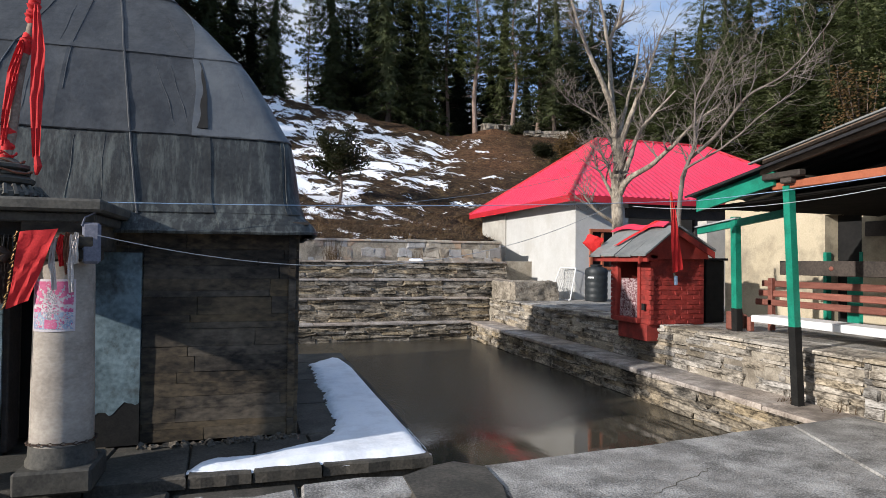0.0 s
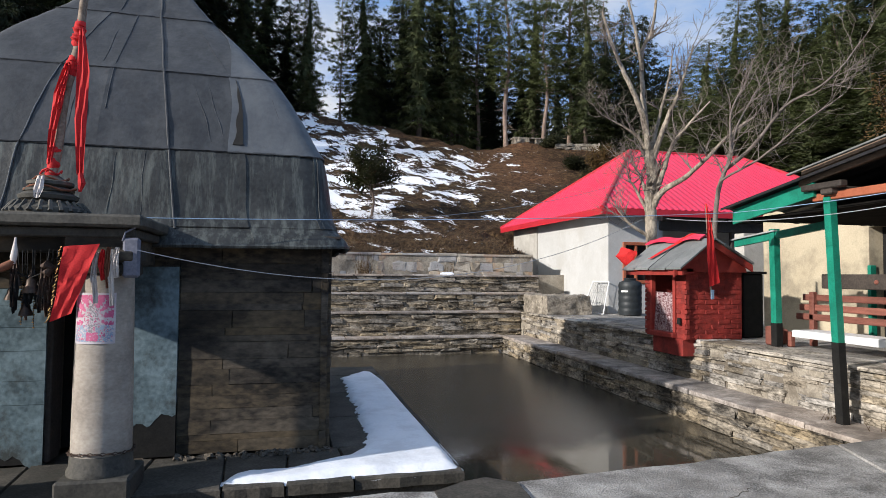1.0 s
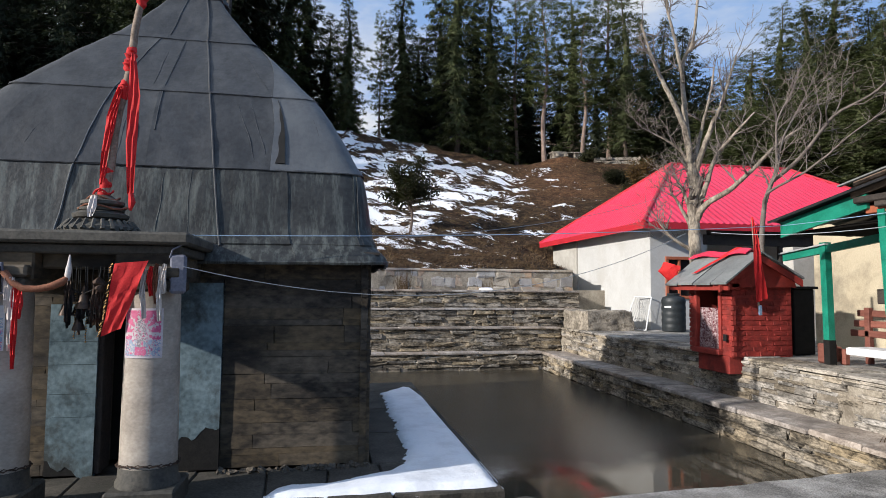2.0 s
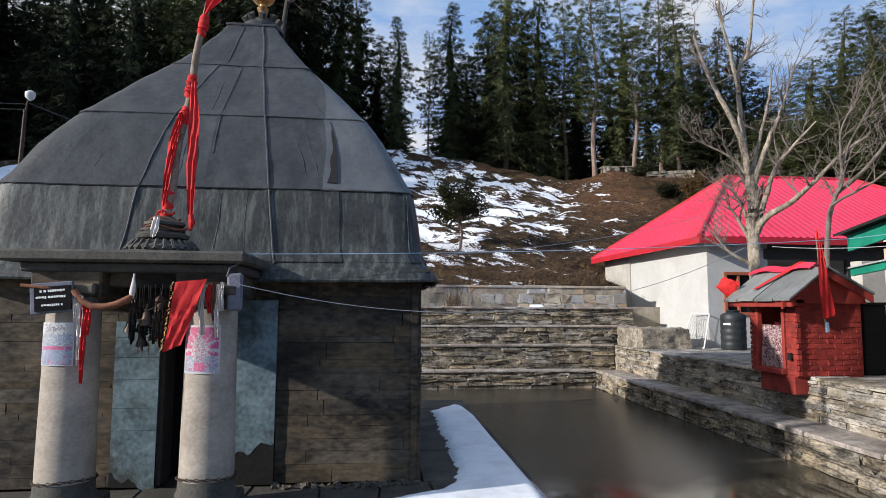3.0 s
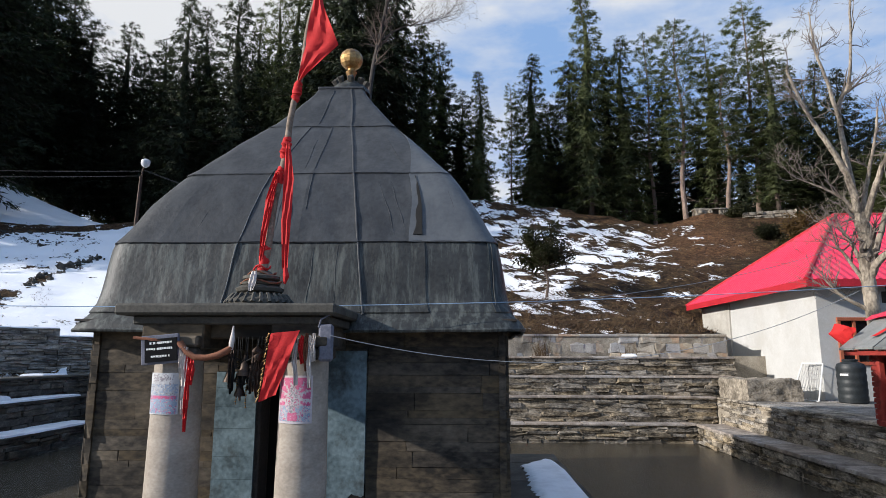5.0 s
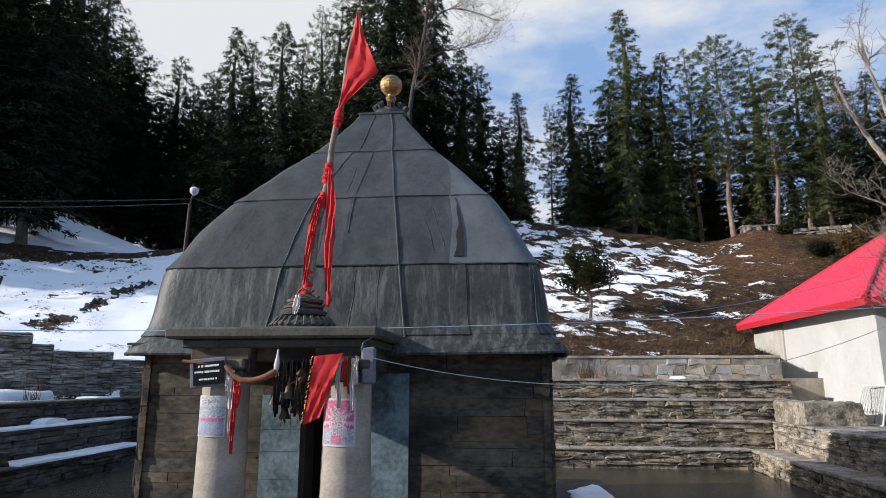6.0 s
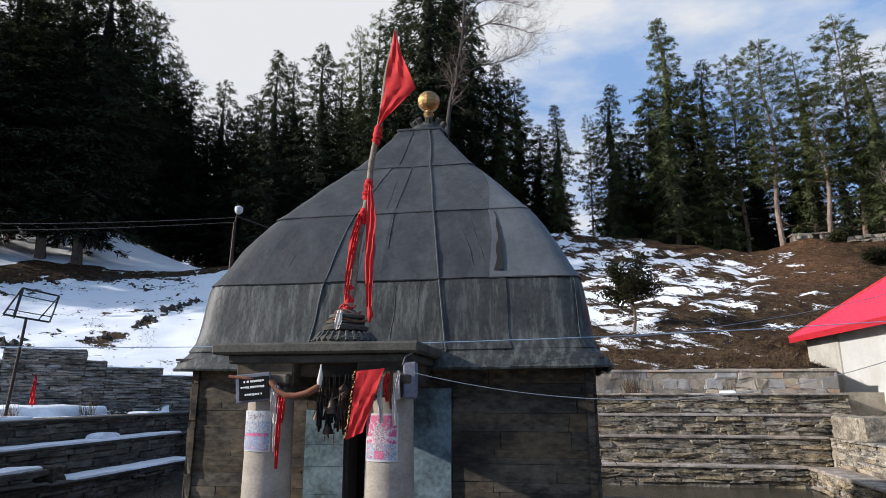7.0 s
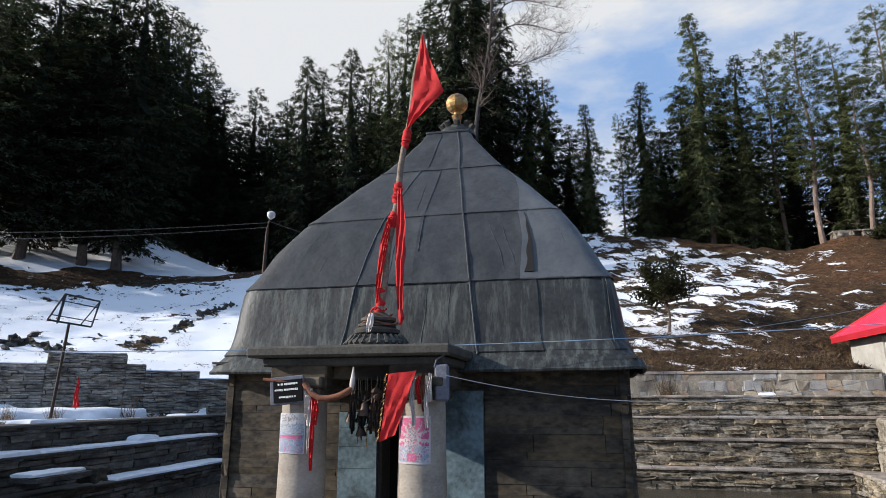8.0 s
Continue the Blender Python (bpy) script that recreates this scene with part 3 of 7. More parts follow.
def make_ground():
    xs = sorted(set([-420, -250, -170, -130, -110] + [-100 + i for i in range(0, 60)] + [-40 + 0.35 * i for i in range(0, 84)] + [-10 + 0.5 * i for i in range(0, 140)] + [-10.601, -10.6, 6.90, 6.901, 16.5, 16.501] + [60 + 2 * i for i in range(21)] + [110, 140, 200, 420]))
    ys = sorted(set([-420, -200, -80, -40, -20, -9.001, -9, 0, 4, 8, 12, 14] + [15 + 0.4 * i for i in range(4)] + [17.259, 17.26] + [17.6 + 0.4 * i for i in range(0, 84)] + [22.0, 22.001] + [51 + 1.5 * i for i in range(40)] + [115, 150, 220, 420]))
    nx, ny = len(xs), len(ys)
    vs = [(x, y, ground_level(x, y)) for y in ys for x in xs]
    fs = [(j * nx + i, j * nx + i + 1, (j + 1) * nx + i + 1, (j + 1) * nx + i) for j in range(ny - 1) for i in range(nx - 1)]
    me = bpy.data.meshes.new("ground")
    me.from_pydata(vs, [], fs)
    me.materials.append(HILL)
    me.polygons.foreach_set("use_smooth", [True] * len(me.polygons))
    col = me.color_attributes.new("cover", "FLOAT_COLOR", "POINT")
    vals = []
    for x, y, z in vs:
        az, r = math.degrees(math.atan2(-x, y)), math.hypot(x, y)
        rc = lerp_table(REACH, az)
        k = (r - 17) / (rc - 17)
        snow = lerp_table([(-180, 0.1), (-40, 0.20), (-24, 0.37), (-19, 0.43), (-14, 0.492), (-3, 0.518), (4, 0.535), (12, 0.545), (24, 0.615), (36, 0.615), (60, 0.615), (180, 0.4)], az)
        if az < 22:
            snow -= lerp_table([(-24, 0.14), (-16, 0.10), (-8, 0.07), (2, 0.05)], az) * max(0, 0.42 - k) / 0.42
        soil = 0.0
        if k > 0.4:
            soil = max(0, 1 - abs(az + 21) / 5.5) * min(1, (k - 0.4) / 0.3) * min(1, max(0, 0.75 + 1.2 * noise.noise((x * 0.3, y * 0.3, 7))))
        soil += 0.25 * max(0, noise.noise((x * 0.25, y * 0.25, 4)))
        if r > rc - 1.5:
            west = min(max((az - 27) / 5, 0), 1) if r > rc + 1.8 + 1.2 * noise.noise((x * 0.4, y * 0.4, 6)) else 0
            snow += 0.08 * west - (0.22 if az < -9 or az > 26 or r > rc + 1.0 else 0.02) * (1 - west)
            soil = max(soil, 0.25 * (1 - west))
        if az > 26 and 20 < r < 46:
            near = min((x - p.x) ** 2 + (y - p.y) ** 2 for p in BARE)
            snow -= 0.16 * math.exp(-near / 0.09)
        if x < -10.6 and r < 19.8:
            snow -= 0.12
        vals += [snow, soil, 0, 1]
    col.data.foreach_set("color", vals)
    ob = new("ground", me)
    return tagged(ob, "brown grassy hillside streaked with thin melting snow", "hillside", "", "structure")


make_ground()

# pool
g = Geo().box(-8.9, 4.2, -0.62, 5.6, 15.35, -0.45)
whole("water", g, WATER, "still murky brown water, partly frozen over", "pond", "", "structure")

# pavement beside the camera, in poured slabs
pav = thing("pavement", (0, 0, 0), "worn grey concrete pavement along the pool edge", "pavement", "", "structure")
g = Geo().prism([(-10.5, -9), (16.4, -9), (16.4, 4.0), (5.9, 4.70), (5.0, 4.68), (1.5, 4.36), (-0.6, 4.22), (-10.5, 4.0)], "z", -1.29, -0.035)
part("bedding", g, MORTAR, pav, "dark earth bedding under the slabs")


def slab(poly, z0=-0.12, z1=0.0):
    """A slab with a worn upper edge."""
    c = Vector((sum(p[0] for p in poly) / len(poly), sum(p[1] for p in poly) / len(poly)))
    vs, k = [], len(poly)
    for z, s in ((z0, 0), (z1 - 0.018, 0), (z1, 0.016)):
        for p in poly:
            q = Vector(p)
            vs.append((*(q + (c - q).normalized() * s), z))
    fs = [(i * k + j, i * k + (j + 1) % k, (i + 1) * k + (j + 1) % k, (i + 1) * k + j) for i in range(2) for j in range(k)]
    return Geo().add(vs, fs + [tuple(range(2 * k, 3 * k))])


def worn(a, b_, seed, n=14, amount=0.02):
    """An uneven edge from a to b_."""
    r = random.Random(seed)
    a, b_ = Vector(a), Vector(b_)
    side = Vector((-(b_ - a).y, (b_ - a).x)).normalized()
    return [tuple(a + (b_ - a) * (i / n) + side * (r.uniform(-amount, amount) if 0 < i < n else 0)) for i in range(n + 1)]


part("slab", slab([(1.50, 1.2)] + worn((1.62, 4.46), (4.98, 4.80), 3)[:0] + [(3.65, 1.2), (3.86, 2.1)] + list(reversed(worn((1.70, 4.47), (5.00, 4.80), 3)))), CONCRETE, pav)
part("slab", slab(list(reversed(worn((5.02, 4.81), (5.95, 4.92), 5, 5))) + [(3.89, 2.1), (3.68, 1.2), (8.5, 1.2), (8.5, 4.0), (6.02, 4.3)]), CONCRETE, pav)
part("slab", slab([(-10.4, -8.9), (16.3, -8.9), (16.3, 1.18), (-10.4, 1.18)]), CONCRETE, pav)
part("slab", slab([(-10.4, 1.2), (1.48, 1.2), (1.46, 3.27), (1.01, 3.69), (1.0, 3.95), (0.6, 4.0), (-0.6, 4.05), (-10.4, 4.0)]), CONCRETE, pav)
part("flagstone", slab([(1.02, 3.72), (1.48, 3.3), (1.68, 4.0), (1.70, 4.40), (1.50, 4.58), (1.30, 4.52), (1.04, 4.36)], -0.06, 0.02), FLAG, pav, "dark grey slate flagstone")
rr = random.Random(12)
u = -3.0
while u < 1.0:
    w = rr.uniform(0.4, 0.9)
    d = rr.uniform(0.30, 0.40)
    y0 = 4.03
    part("edge_stone", slab([(u, y0), (u + w - 0.02, y0), (u + w - 0.03, y0 + d + rr.uniform(-.04, .04)), (u + w * 0.5, y0 + d + rr.uniform(-.03, .05)), (u + 0.02, y0 + d)], -0.2, rr.uniform(-0.02, 0.015)), CONCRETE, pav)
    u += w
# a thin crack runs over the slab: a raised lip of broken cement
crack = worn((2.62, 3.62), (3.36, 3.96), 21, 16, 0.022)
g = Geo()
for (xa, ya), (xb, yb) in zip(crack, crack[1:]):
    g.add([(xa, ya - 0.004, 0.002), (xb, yb - 0.004, 0.002), (xb, yb + 0.004, 0.003), (xa, ya + 0.004, 0.003)], [(0, 1, 2, 3)])
part("crack_fill", g, MORTAR, pav, "dark crack filled with dirt")

# east side: a low ledge on the water and the terrace above it
ledge = whole("ghat_ledge_east", Geo().box(5.48, 4.6, -1.29, 6.2, 15.6, -0.05), PIER, "low ledge of thin slate courses along the water", "stone ledge", "", "structure")
masonry(ledge, 1, (5.49, 15.22, -0.62), (0, -1, 0), 10.6, 0.58, 0.075, 0.42, WET, joint=0.0, rag=0.8)
rr = random.Random(4)
u = 4.72
while u < 15.2:
    w = min(rr.uniform(0.7, 1.4), 15.22 - u)
    part("tread_stone", slab([(5.40 + rr.uniform(-.02, .02), u), (6.02, u), (6.02, u + w - 0.012), (5.40 + rr.uniform(-.02, .02), u + w - 0.012)], -0.06, rr.uniform(-0.012, 0.006)), TREAD, ledge)
    u += w
terrace = whole("terrace_east", Geo().box(6.072, -6, -1.28, 16.2, 15.6, 0.53), LIME, "stone terrace with dry-laid slate retaining wall", "terrace", "", "structure")
masonry(terrace, 2, (6.09, 15.4, -0.02), (0, -1, 0), 10.5, 0.57, 0.064, 0.42, SLATE, joint=0.002)
g = rubble(Geo(), 22, (6.09, 4.9, -0.02), (0, -1, 0), 8.0, 0.57, 0.075, 0.40)
part("lower_courses", g, SLATE_JOIN, terrace)
terrace.children[-1]["kind"] = "stuff"
rr = random.Random(6)
for row, (xa, xb) in enumerate(((6.02, 6.62), (6.63, 7.9), (7.91, 9.4))):
    u = 2.0
    while u < 15.4:
        w = min(rr.uniform(0.35, 1.0) if row == 0 else rr.uniform(0.6, 1.3), 15.5 - u)
        e = rr.uniform(-.05, .05) if row == 0 else 0
        part("paving_stone", slab([(xa + e, u), (xb, u), (xb, u + w - 0.012), (xa + e * 0.6, u + w - 0.012)], 0.555 if row == 0 else 0.50, 0.595 + rr.uniform(-0.012, 0.008)), SLATE if row == 0 else CONCRETE, terrace)
        u += w
part("paving_bed", Geo().box(9.4, -6, 0.5, 16.1, 15.4, 0.59), CONCRETE, terrace)

# north side: four tall ghat steps and the retaining wall of the hill
STEPS = [(15.21, -0.62, 0.0, 5.45), (15.56, 0.0, 0.60, 6.05), (15.91, 0.60, 1.07, 6.75), (16.26, 1.07, 1.54, 6.85)]
for i, (y, z0, z1, x1) in enumerate(STEPS):
    st = whole("ghat_step_%d" % (i + 1), Geo().box(-9.0, y + 0.03, -1.27 + i * 0.003, x1 - 0.02, 16.9 - i * 0.003, z1 - 0.05), PIER_DARK, "tall ghat step of dark layered slate", "stone step", "ghat steps", "structure")
    masonry(st, 40 + i, (0.2, y + 0.05, z0), (1, 0, 0), x1 - 0.2, z1 - z0 - 0.045, 0.07, 0.46, WET, joint=-0.010, rag=0.75)
    g = rubble(Geo(), 50 + i, (-9.0, y + 0.05, z0), (1, 0, 0), 9.2, z1 - z0 - 0.045, 0.085, 0.40)
    ob = part("rear_courses", g, DARK_JOIN, st)
    ob["kind"] = "stuff"
    if i > 1:
        g = rubble(Geo(), 60 + i, (x1 - 0.05, y + 0.1, z0), (0, 1, 0), 16.8 - y, z1 - z0 - 0.045, 0.085, 0.35)
        part("end_courses", g, SLATE_JOIN, st)["kind"] = "stuff"
    rr = random.Random(70 + i)
    u = -9.0
    while u < x1:
        w = min(rr.uniform(0.7, 1.5), x1 - u)
        part("tread_stone", slab([(u, y - 0.03 + rr.uniform(-.015, .015)), (u + w - 0.012, y - 0.03 + rr.uniform(-.015, .015)), (u + w - 0.012, y + 0.62), (u, y + 0.62)], z1 - 0.045, z1 + rr.uniform(-.01, .008)), TREAD, st)
        u += w
north = whole("wall_north", Geo().box(-9.0, 16.911, -1.2, 6.95, 17.28, 2.08).box(6.70, 17.28, -1.2, 6.95, 21.6, 1.62), LIME, "retaining wall of squared pale stones in mortar", "retaining wall", "", "structure")
masonry(north, 80, (0.3, 16.92, 1.5), (1, 0, 0), 6.65, 0.6, 0.17, 0.34, PALE, joint=0.010, deep=0.062, rag=0.8)
part("rear_courses", rubble(Geo(), 81, (-9.0, 16.92, 1.5), (1, 0, 0), 9.3, 0.6, 0.21, 0.36, 0.07, 0.02), SLATE_JOIN, north)["kind"] = "stuff"
u = -9.0
rr = random.Random(8)
while u < 6.95:
    w = min(rr.uniform(0.5, 1.0), 6.95 - u)
    part("coping_stone", slab([(u, 16.88), (u + w - 0.01, 16.88), (u + w - 0.01, 17.32), (u, 17.32)], 2.07, 2.13 + rr.uniform(-.012, .012)), PALE, north)
    u += w
whole("passage_floor", Geo().box(6.87, 16.95, -1.1, 7.99, 21.6, 1.56).box(6.87, 15.62, -1.1, 7.99, 16.95, 0.55), LIME, "raised earth and rubble strip between the wall and the house", "pavement", "", "structure")
# short pier that closes the upper steps
def lumpy(x0, y0, z0, x1, y1, z1, seed, amount=0.035, n=9):
    """A rough mass: a box whose sides bulge and sag."""
    bm = bmesh.new()
    bmesh.ops.create_cube(bm, size=1)
    bmesh.ops.subdivide_edges(bm, edges=bm.edges[:], cuts=n, use_grid_fill=True)
    g_ = Geo()
    bm.verts.index_update()
    for v in bm.verts:
        p = Vector(((x0 + x1) / 2 + v.co.x * (x1 - x0), (y0 + y1) / 2 + v.co.y * (y1 - y0), (z0 + z1) / 2 + v.co.z * (z1 - z0)))
        edge = sum(1 for c in v.co if abs(c) > 0.49)
        d = amount * (noise.noise(p * 2.6 + Vector((seed, 0, 0))) + 0.6 * noise.noise(p * 8 + Vector((0, seed, 0)))) - 0.018 * (edge - 1)
        g_.v.append(tuple(p + v.co.normalized() * d))
    g_.f = [tuple(v.index for v in f.verts) for f in bm.faces]
    bm.free()
    return g_


whole("ghat_pier", lumpy(6.12, 14.0, 0.56, 7.30, 15.52, 1.06, 3, 0.06, 12), PIER, "short rough pier of mortared rubble at the steps", "stone pier", "", "structure", True)

# west side: steps with snow on the treads
for i, (x, z0, z1) in enumerate(((-8.65, -0.62, 0.0), (-9.25, 0.0, 0.58), (-9.75, 0.58, 1.06))):
    st = whole("ghat_step_%d" % (i + 5), Geo().box(-10.62, 3.9, -1.26 + i * 0.003, x - 0.08, 16.4 - i * 0.004, z1 - 0.03), MORTAR, "ghat step of dark slate with snow on its tread", "stone step", "ghat steps", "structure")
    g = rubble(Geo(), 100 + i, (x - 0.05, 4.0, z0), (0, 1, 0), 12.3, z1 - z0 - 0.04, 0.10, 0.45)
    part("courses", g, DARK_JOIN, st)["kind"] = "stuff"
    part("tread", Geo().box(x - 0.62, 3.95, z1 - 0.05, x + 0.02, 16.35, z1, 0.012), DAMP, st)


def snow_bed(poly, z, height, seed, name="snow_patch", label="soft white snow lying along the stone tread"):
    """Snow with a rounded edge and an uneven top."""
    r = random.Random(seed)
    c = Vector((sum(p[0] for p in poly) / len(poly), sum(p[1] for p in poly) / len(poly)))
    fine = []
    for a, b_ in zip(poly, poly[1:] + poly[:1]):
        a, b_ = Vector(a), Vector(b_)
        n = max(2, int((b_ - a).length / 0.07))
        for i in range(n):
            p = a + (b_ - a) * (i / n)
            s = 0.05 * noise.noise((p.x * 2.4, p.y * 2.4, seed)) + 0.022 * noise.noise((p.x * 9, p.y * 9, seed))
            fine.append(p + (p - c).normalized() * s)
    k = len(fine)
    vs = []
    for s, h in ((0, 0), (0.012, 0.5), (0.04, 0.86), (0.1, 1.0), (0.3, 1.05), (0.55, 1.1), (0.8, 1.08)):
        for p in fine:
            q = p + (c - p) * s if s > 0.2 else p + (c - p).normalized() * s
            vs.append((q.x, q.y, z + height * h * (1 + (0.3 * noise.noise((q.x * 2.2, q.y * 2.2, seed + 5)) if h > 0.4 else 0))))
    fs = [(i * k + j, i * k + (j + 1) % k, (i + 1) * k + (j + 1) % k, (i + 1) * k + j) for i in range(6) for j in range(k)]
    fs.append(tuple(range(6 * k, 7 * k)))
    return whole(name, Geo().add(vs, fs), SNOW, label, "snow", "snow on the steps", "", True)


def long_snow(x0, x1, ya, yb, z, h, seed):
    return snow_bed([(x0, ya), (x1, ya)] + [(x1 + 0.03, ya + (yb - ya) * k / 6) for k in range(1, 6)] + [(x1, yb), (x0, yb)] + [(x0 - 0.03, yb + (ya - yb) * k / 6) for k in range(1, 6)], z, h, seed)


long_snow(-9.2, -8.66, 10.9, 14.9, 0.0, 0.05, 3)
long_snow(-9.7, -9.26, 4.5, 9.6, 0.58, 0.07, 4)
long_snow(-9.7, -9.26, 9.7, 15.2, 0.58, 0.045, 5)
snow_bed([(-9.62, 12.2), (-9.3, 12.2), (-9.3, 12.9), (-9.62, 12.9)], 0.6, 0.12, 14)
snow_bed([(-10.5, 10.0), (-10.05, 10.1), (-10.0, 11.2), (-10.45, 11.3)], 1.05, 0.07, 6)
snow_bed([(-12.6, 12.2), (-11.4, 13.2), (-11.0, 14.6), (-11.5, 15.2), (-13.0, 14.0), (-14.2, 12.6), (-15.0, 11.0), (-14.0, 10.6)], 1.0, 0.24, 7)
snow_bed([(-10.7, 15.0), (-10.2, 15.1), (-10.1, 15.9), (-10.6, 16.1)], 1.03, 0.06, 15)
spout = thing("water_spout", (-8.6, 10.2, 0.25), "carved dark stone water spout with snow on its shelf", "spout")
part("shelf", lumpy(-8.95, 8.7, 0.20, -8.40, 9.9, 0.31, 5, 0.03, 6), DARK_JOIN, spout, "", True)
part("head", lumpy(-8.75, 9.95, 0.06, -8.36, 10.30, 0.34, 6, 0.08, 8), DARK_JOIN, spout, "", True)
part("snow_cap", lumpy(-8.93, 8.72, 0.30, -8.45, 9.80, 0.36, 7, 0.03, 6), SNOW, spout, "thin snow", True)
snow_bed([(4.05, 16.42), (4.42, 16.40), (4.46, 16.62), (4.2, 16.74)], 1.545, 0.06, 9)

# west retaining wall, stepping down towards the temple
west = thing("wall_west", (0, 0, 0), "grey dry-stone retaining wall below the snowfield", "retaining wall", "", "structure")
for j, (a, b_, z1) in enumerate((((-16.6, 12.2), (-13.88, 14.21), 2.40), ((-13.88, 14.21), (-12.36, 15.34), 2.71), ((-12.36, 15.34), (-11.95, 15.64), 2.43), ((-11.95, 15.64), (-10.8, 16.49), 2.25), ((-10.8, 16.49), (-8.9, 17.9), 2.04))):
    a, b_ = Vector((*a, 0)), Vector((*b_, 0))
    d = (b_ - a).normalized()
    nrm = Vector((-d.y, d.x, 0))
    g = Geo().prism([tuple((a + nrm * 0.06)[:2]), tuple((b_ + nrm * 0.06)[:2]), tuple((b_ + nrm * 0.6)[:2]), tuple((a + nrm * 0.6)[:2])], "z", 0.6, z1 - 0.02)
    seg = part("wall_length", g, MORTAR, west)
    part("courses", rubble(Geo(), 120 + j, a + Vector((0, 0, 0.95)), d, (b_ - a).length, z1 - 0.95, 0.055, 0.34), SLATE_JOIN, seg)["kind"] = "stuff"
    if j != 2:
        snow_bed([tuple((a + nrm * 0.1)[:2]), tuple((b_ + nrm * 0.1)[:2]), tuple((b_ + nrm * 0.55)[:2]), tuple((a + nrm * 0.55)[:2])], z1 - 0.02, 0.05, 30 + j, label="thin snow lying on the wall top")

# temple plinth in the water, paved with flags
plinth = whole("plinth", Geo().box(-4.7, 5.66, -1.25, 1.64, 12.2, -0.31), MORTAR, "low stone plinth of the temple, rising from the water", "plinth", "", "structure")
flag_rnd = random.Random(23)
cuts = [(-4.7, -4.7), (-3.95, -3.88), (-3.12, -3.05), (-2.2, -2.26), (-1.26, -1.2), (-0.49, -0.54), (0.03, 0.06), (0.62, 0.56), (1.64, 1.64)]
for (a0, a1), (b0, b1) in zip(cuts, cuts[1:]):
    front = worn((a0 + 0.008, 5.59), (b0 - 0.008, 5.59 + flag_rnd.uniform(-0.02, 0.02)), int(a0 * 100), 5, 0.014)
    back = worn((b1 - 0.008, 6.60), (a1 + 0.008, 6.60), int(a0 * 77), 3, 0.01)
    part("flagstone", slab(front + back, -0.36, -0.25 - flag_rnd.uniform(0, 0.014)), FLAG, plinth)
# small rubble along the foot of the temple wall
g = Geo()
chips = [rough_block(80 + i, 0.2, 2.0) for i in range(5)]
for k in range(70):
    x, y, w = flag_rnd.uniform(-1.0, 0.48), 6.56 - abs(flag_rnd.gauss(0, 0.05)), flag_rnd.uniform(0.015, 0.055)
    m = Matrix.LocRotScale((x, y, -0.245), Euler((flag_rnd.gauss(0, 0.4), flag_rnd.gauss(0, 0.4), flag_rnd.uniform(0, 6))), (w * 1.6, w, w * 0.8))
    sh = flag_rnd.choice(chips)
    g.add([m @ Vector(v) for v in sh.v], sh.f)
tagged(new("wall_foot_rubble", build("wall_foot_rubble", g, MORTAR)), "small broken stones along the foot of the temple wall", "rubble", "", "stuff")
for a, b_ in ((6.62, 8.0), (8.0, 9.6), (9.6, 11.2), (11.2, 12.2)):
    part("flagstone", slab([(0.5, a), (1.66, a), (1.68, b_ - 0.015), (0.5, b_ - 0.015)], -0.36, -0.25), FLAG, plinth)
part("lower_flag", Geo().box(-4.7, 5.10, -0.8, -0.62, 5.6, -0.36, 0.02), FLAG, plinth)
part("lower_flag", Geo().box(-0.60, 5.22, -0.8, 0.4, 5.6, -0.40, 0.02), FLAG, plinth)


def edge_distance(p, poly):
    """Distance from the outline of a plan shape, positive inside it."""
    inside, best = False, 1e9
    for a, b_ in zip(poly, poly[1:] + poly[:1]):
        dx, dy = b_[0] - a[0], b_[1] - a[1]
        f = max(0.0, min(1.0, ((p[0] - a[0]) * dx + (p[1] - a[1]) * dy) / (dx * dx + dy * dy)))
        best = min(best, math.hypot(p[0] - a[0] - f * dx, p[1] - a[1] - f * dy))
        if (a[1] > p[1]) != (b_[1] > p[1]) and p[0] < a[0] + (p[1] - a[1]) / dy * dx:
            inside = not inside
    return best if inside else -best


def snow_sheet(poly, z, height, seed, label):
    """Snow of any outline: thin and ragged at its rim, soft and uneven on top."""
    step, at, vs, fs = 0.04, {}, [], []
    xs, ys = [p[0] for p in poly], [p[1] for p in poly]
    for j in range(int((max(ys) - min(ys)) / step) + 5):
        for i in range(int((max(xs) - min(xs)) / step) + 5):
            x, y = min(xs) + (i - 2) * step, min(ys) + (j - 2) * step
            d = edge_distance((x, y), poly)
            if y > 6.7 and x < 1.25:
                d += 0.09 * noise.noise((x * 3.5, y * 9, seed)) + 0.05 * noise.noise((x * 9, y * 22, seed))
            elif y < 6.3:
                d += 0.03 * noise.noise((x * 4, y * 5, seed)) + 0.012 * noise.noise((x * 14, y * 14, seed))
            if d > -0.06:
                f = max(-0.6, min(1.0, d / 0.09))
                rise = math.sin(f * math.pi / 2) if f > 0 else f
                rise *= 1 + (0.35 * noise.noise((x * 1.8, y * 1.8, seed)) + 0.12 * noise.noise((x * 7, y * 7, seed)) if f > 0 else 0)
                at[i, j] = len(vs)
                vs.append((x, y, z + height * rise))
    for i, j in at:
        if (i + 1, j) in at and (i, j + 1) in at and (i + 1, j + 1) in at:
            fs.append((at[i, j], at[i + 1, j], at[i + 1, j + 1], at[i, j + 1]))
    return whole("snow_bank", Geo().add(vs, fs), SNOW, label, "snow", "snow on the steps", "", True)


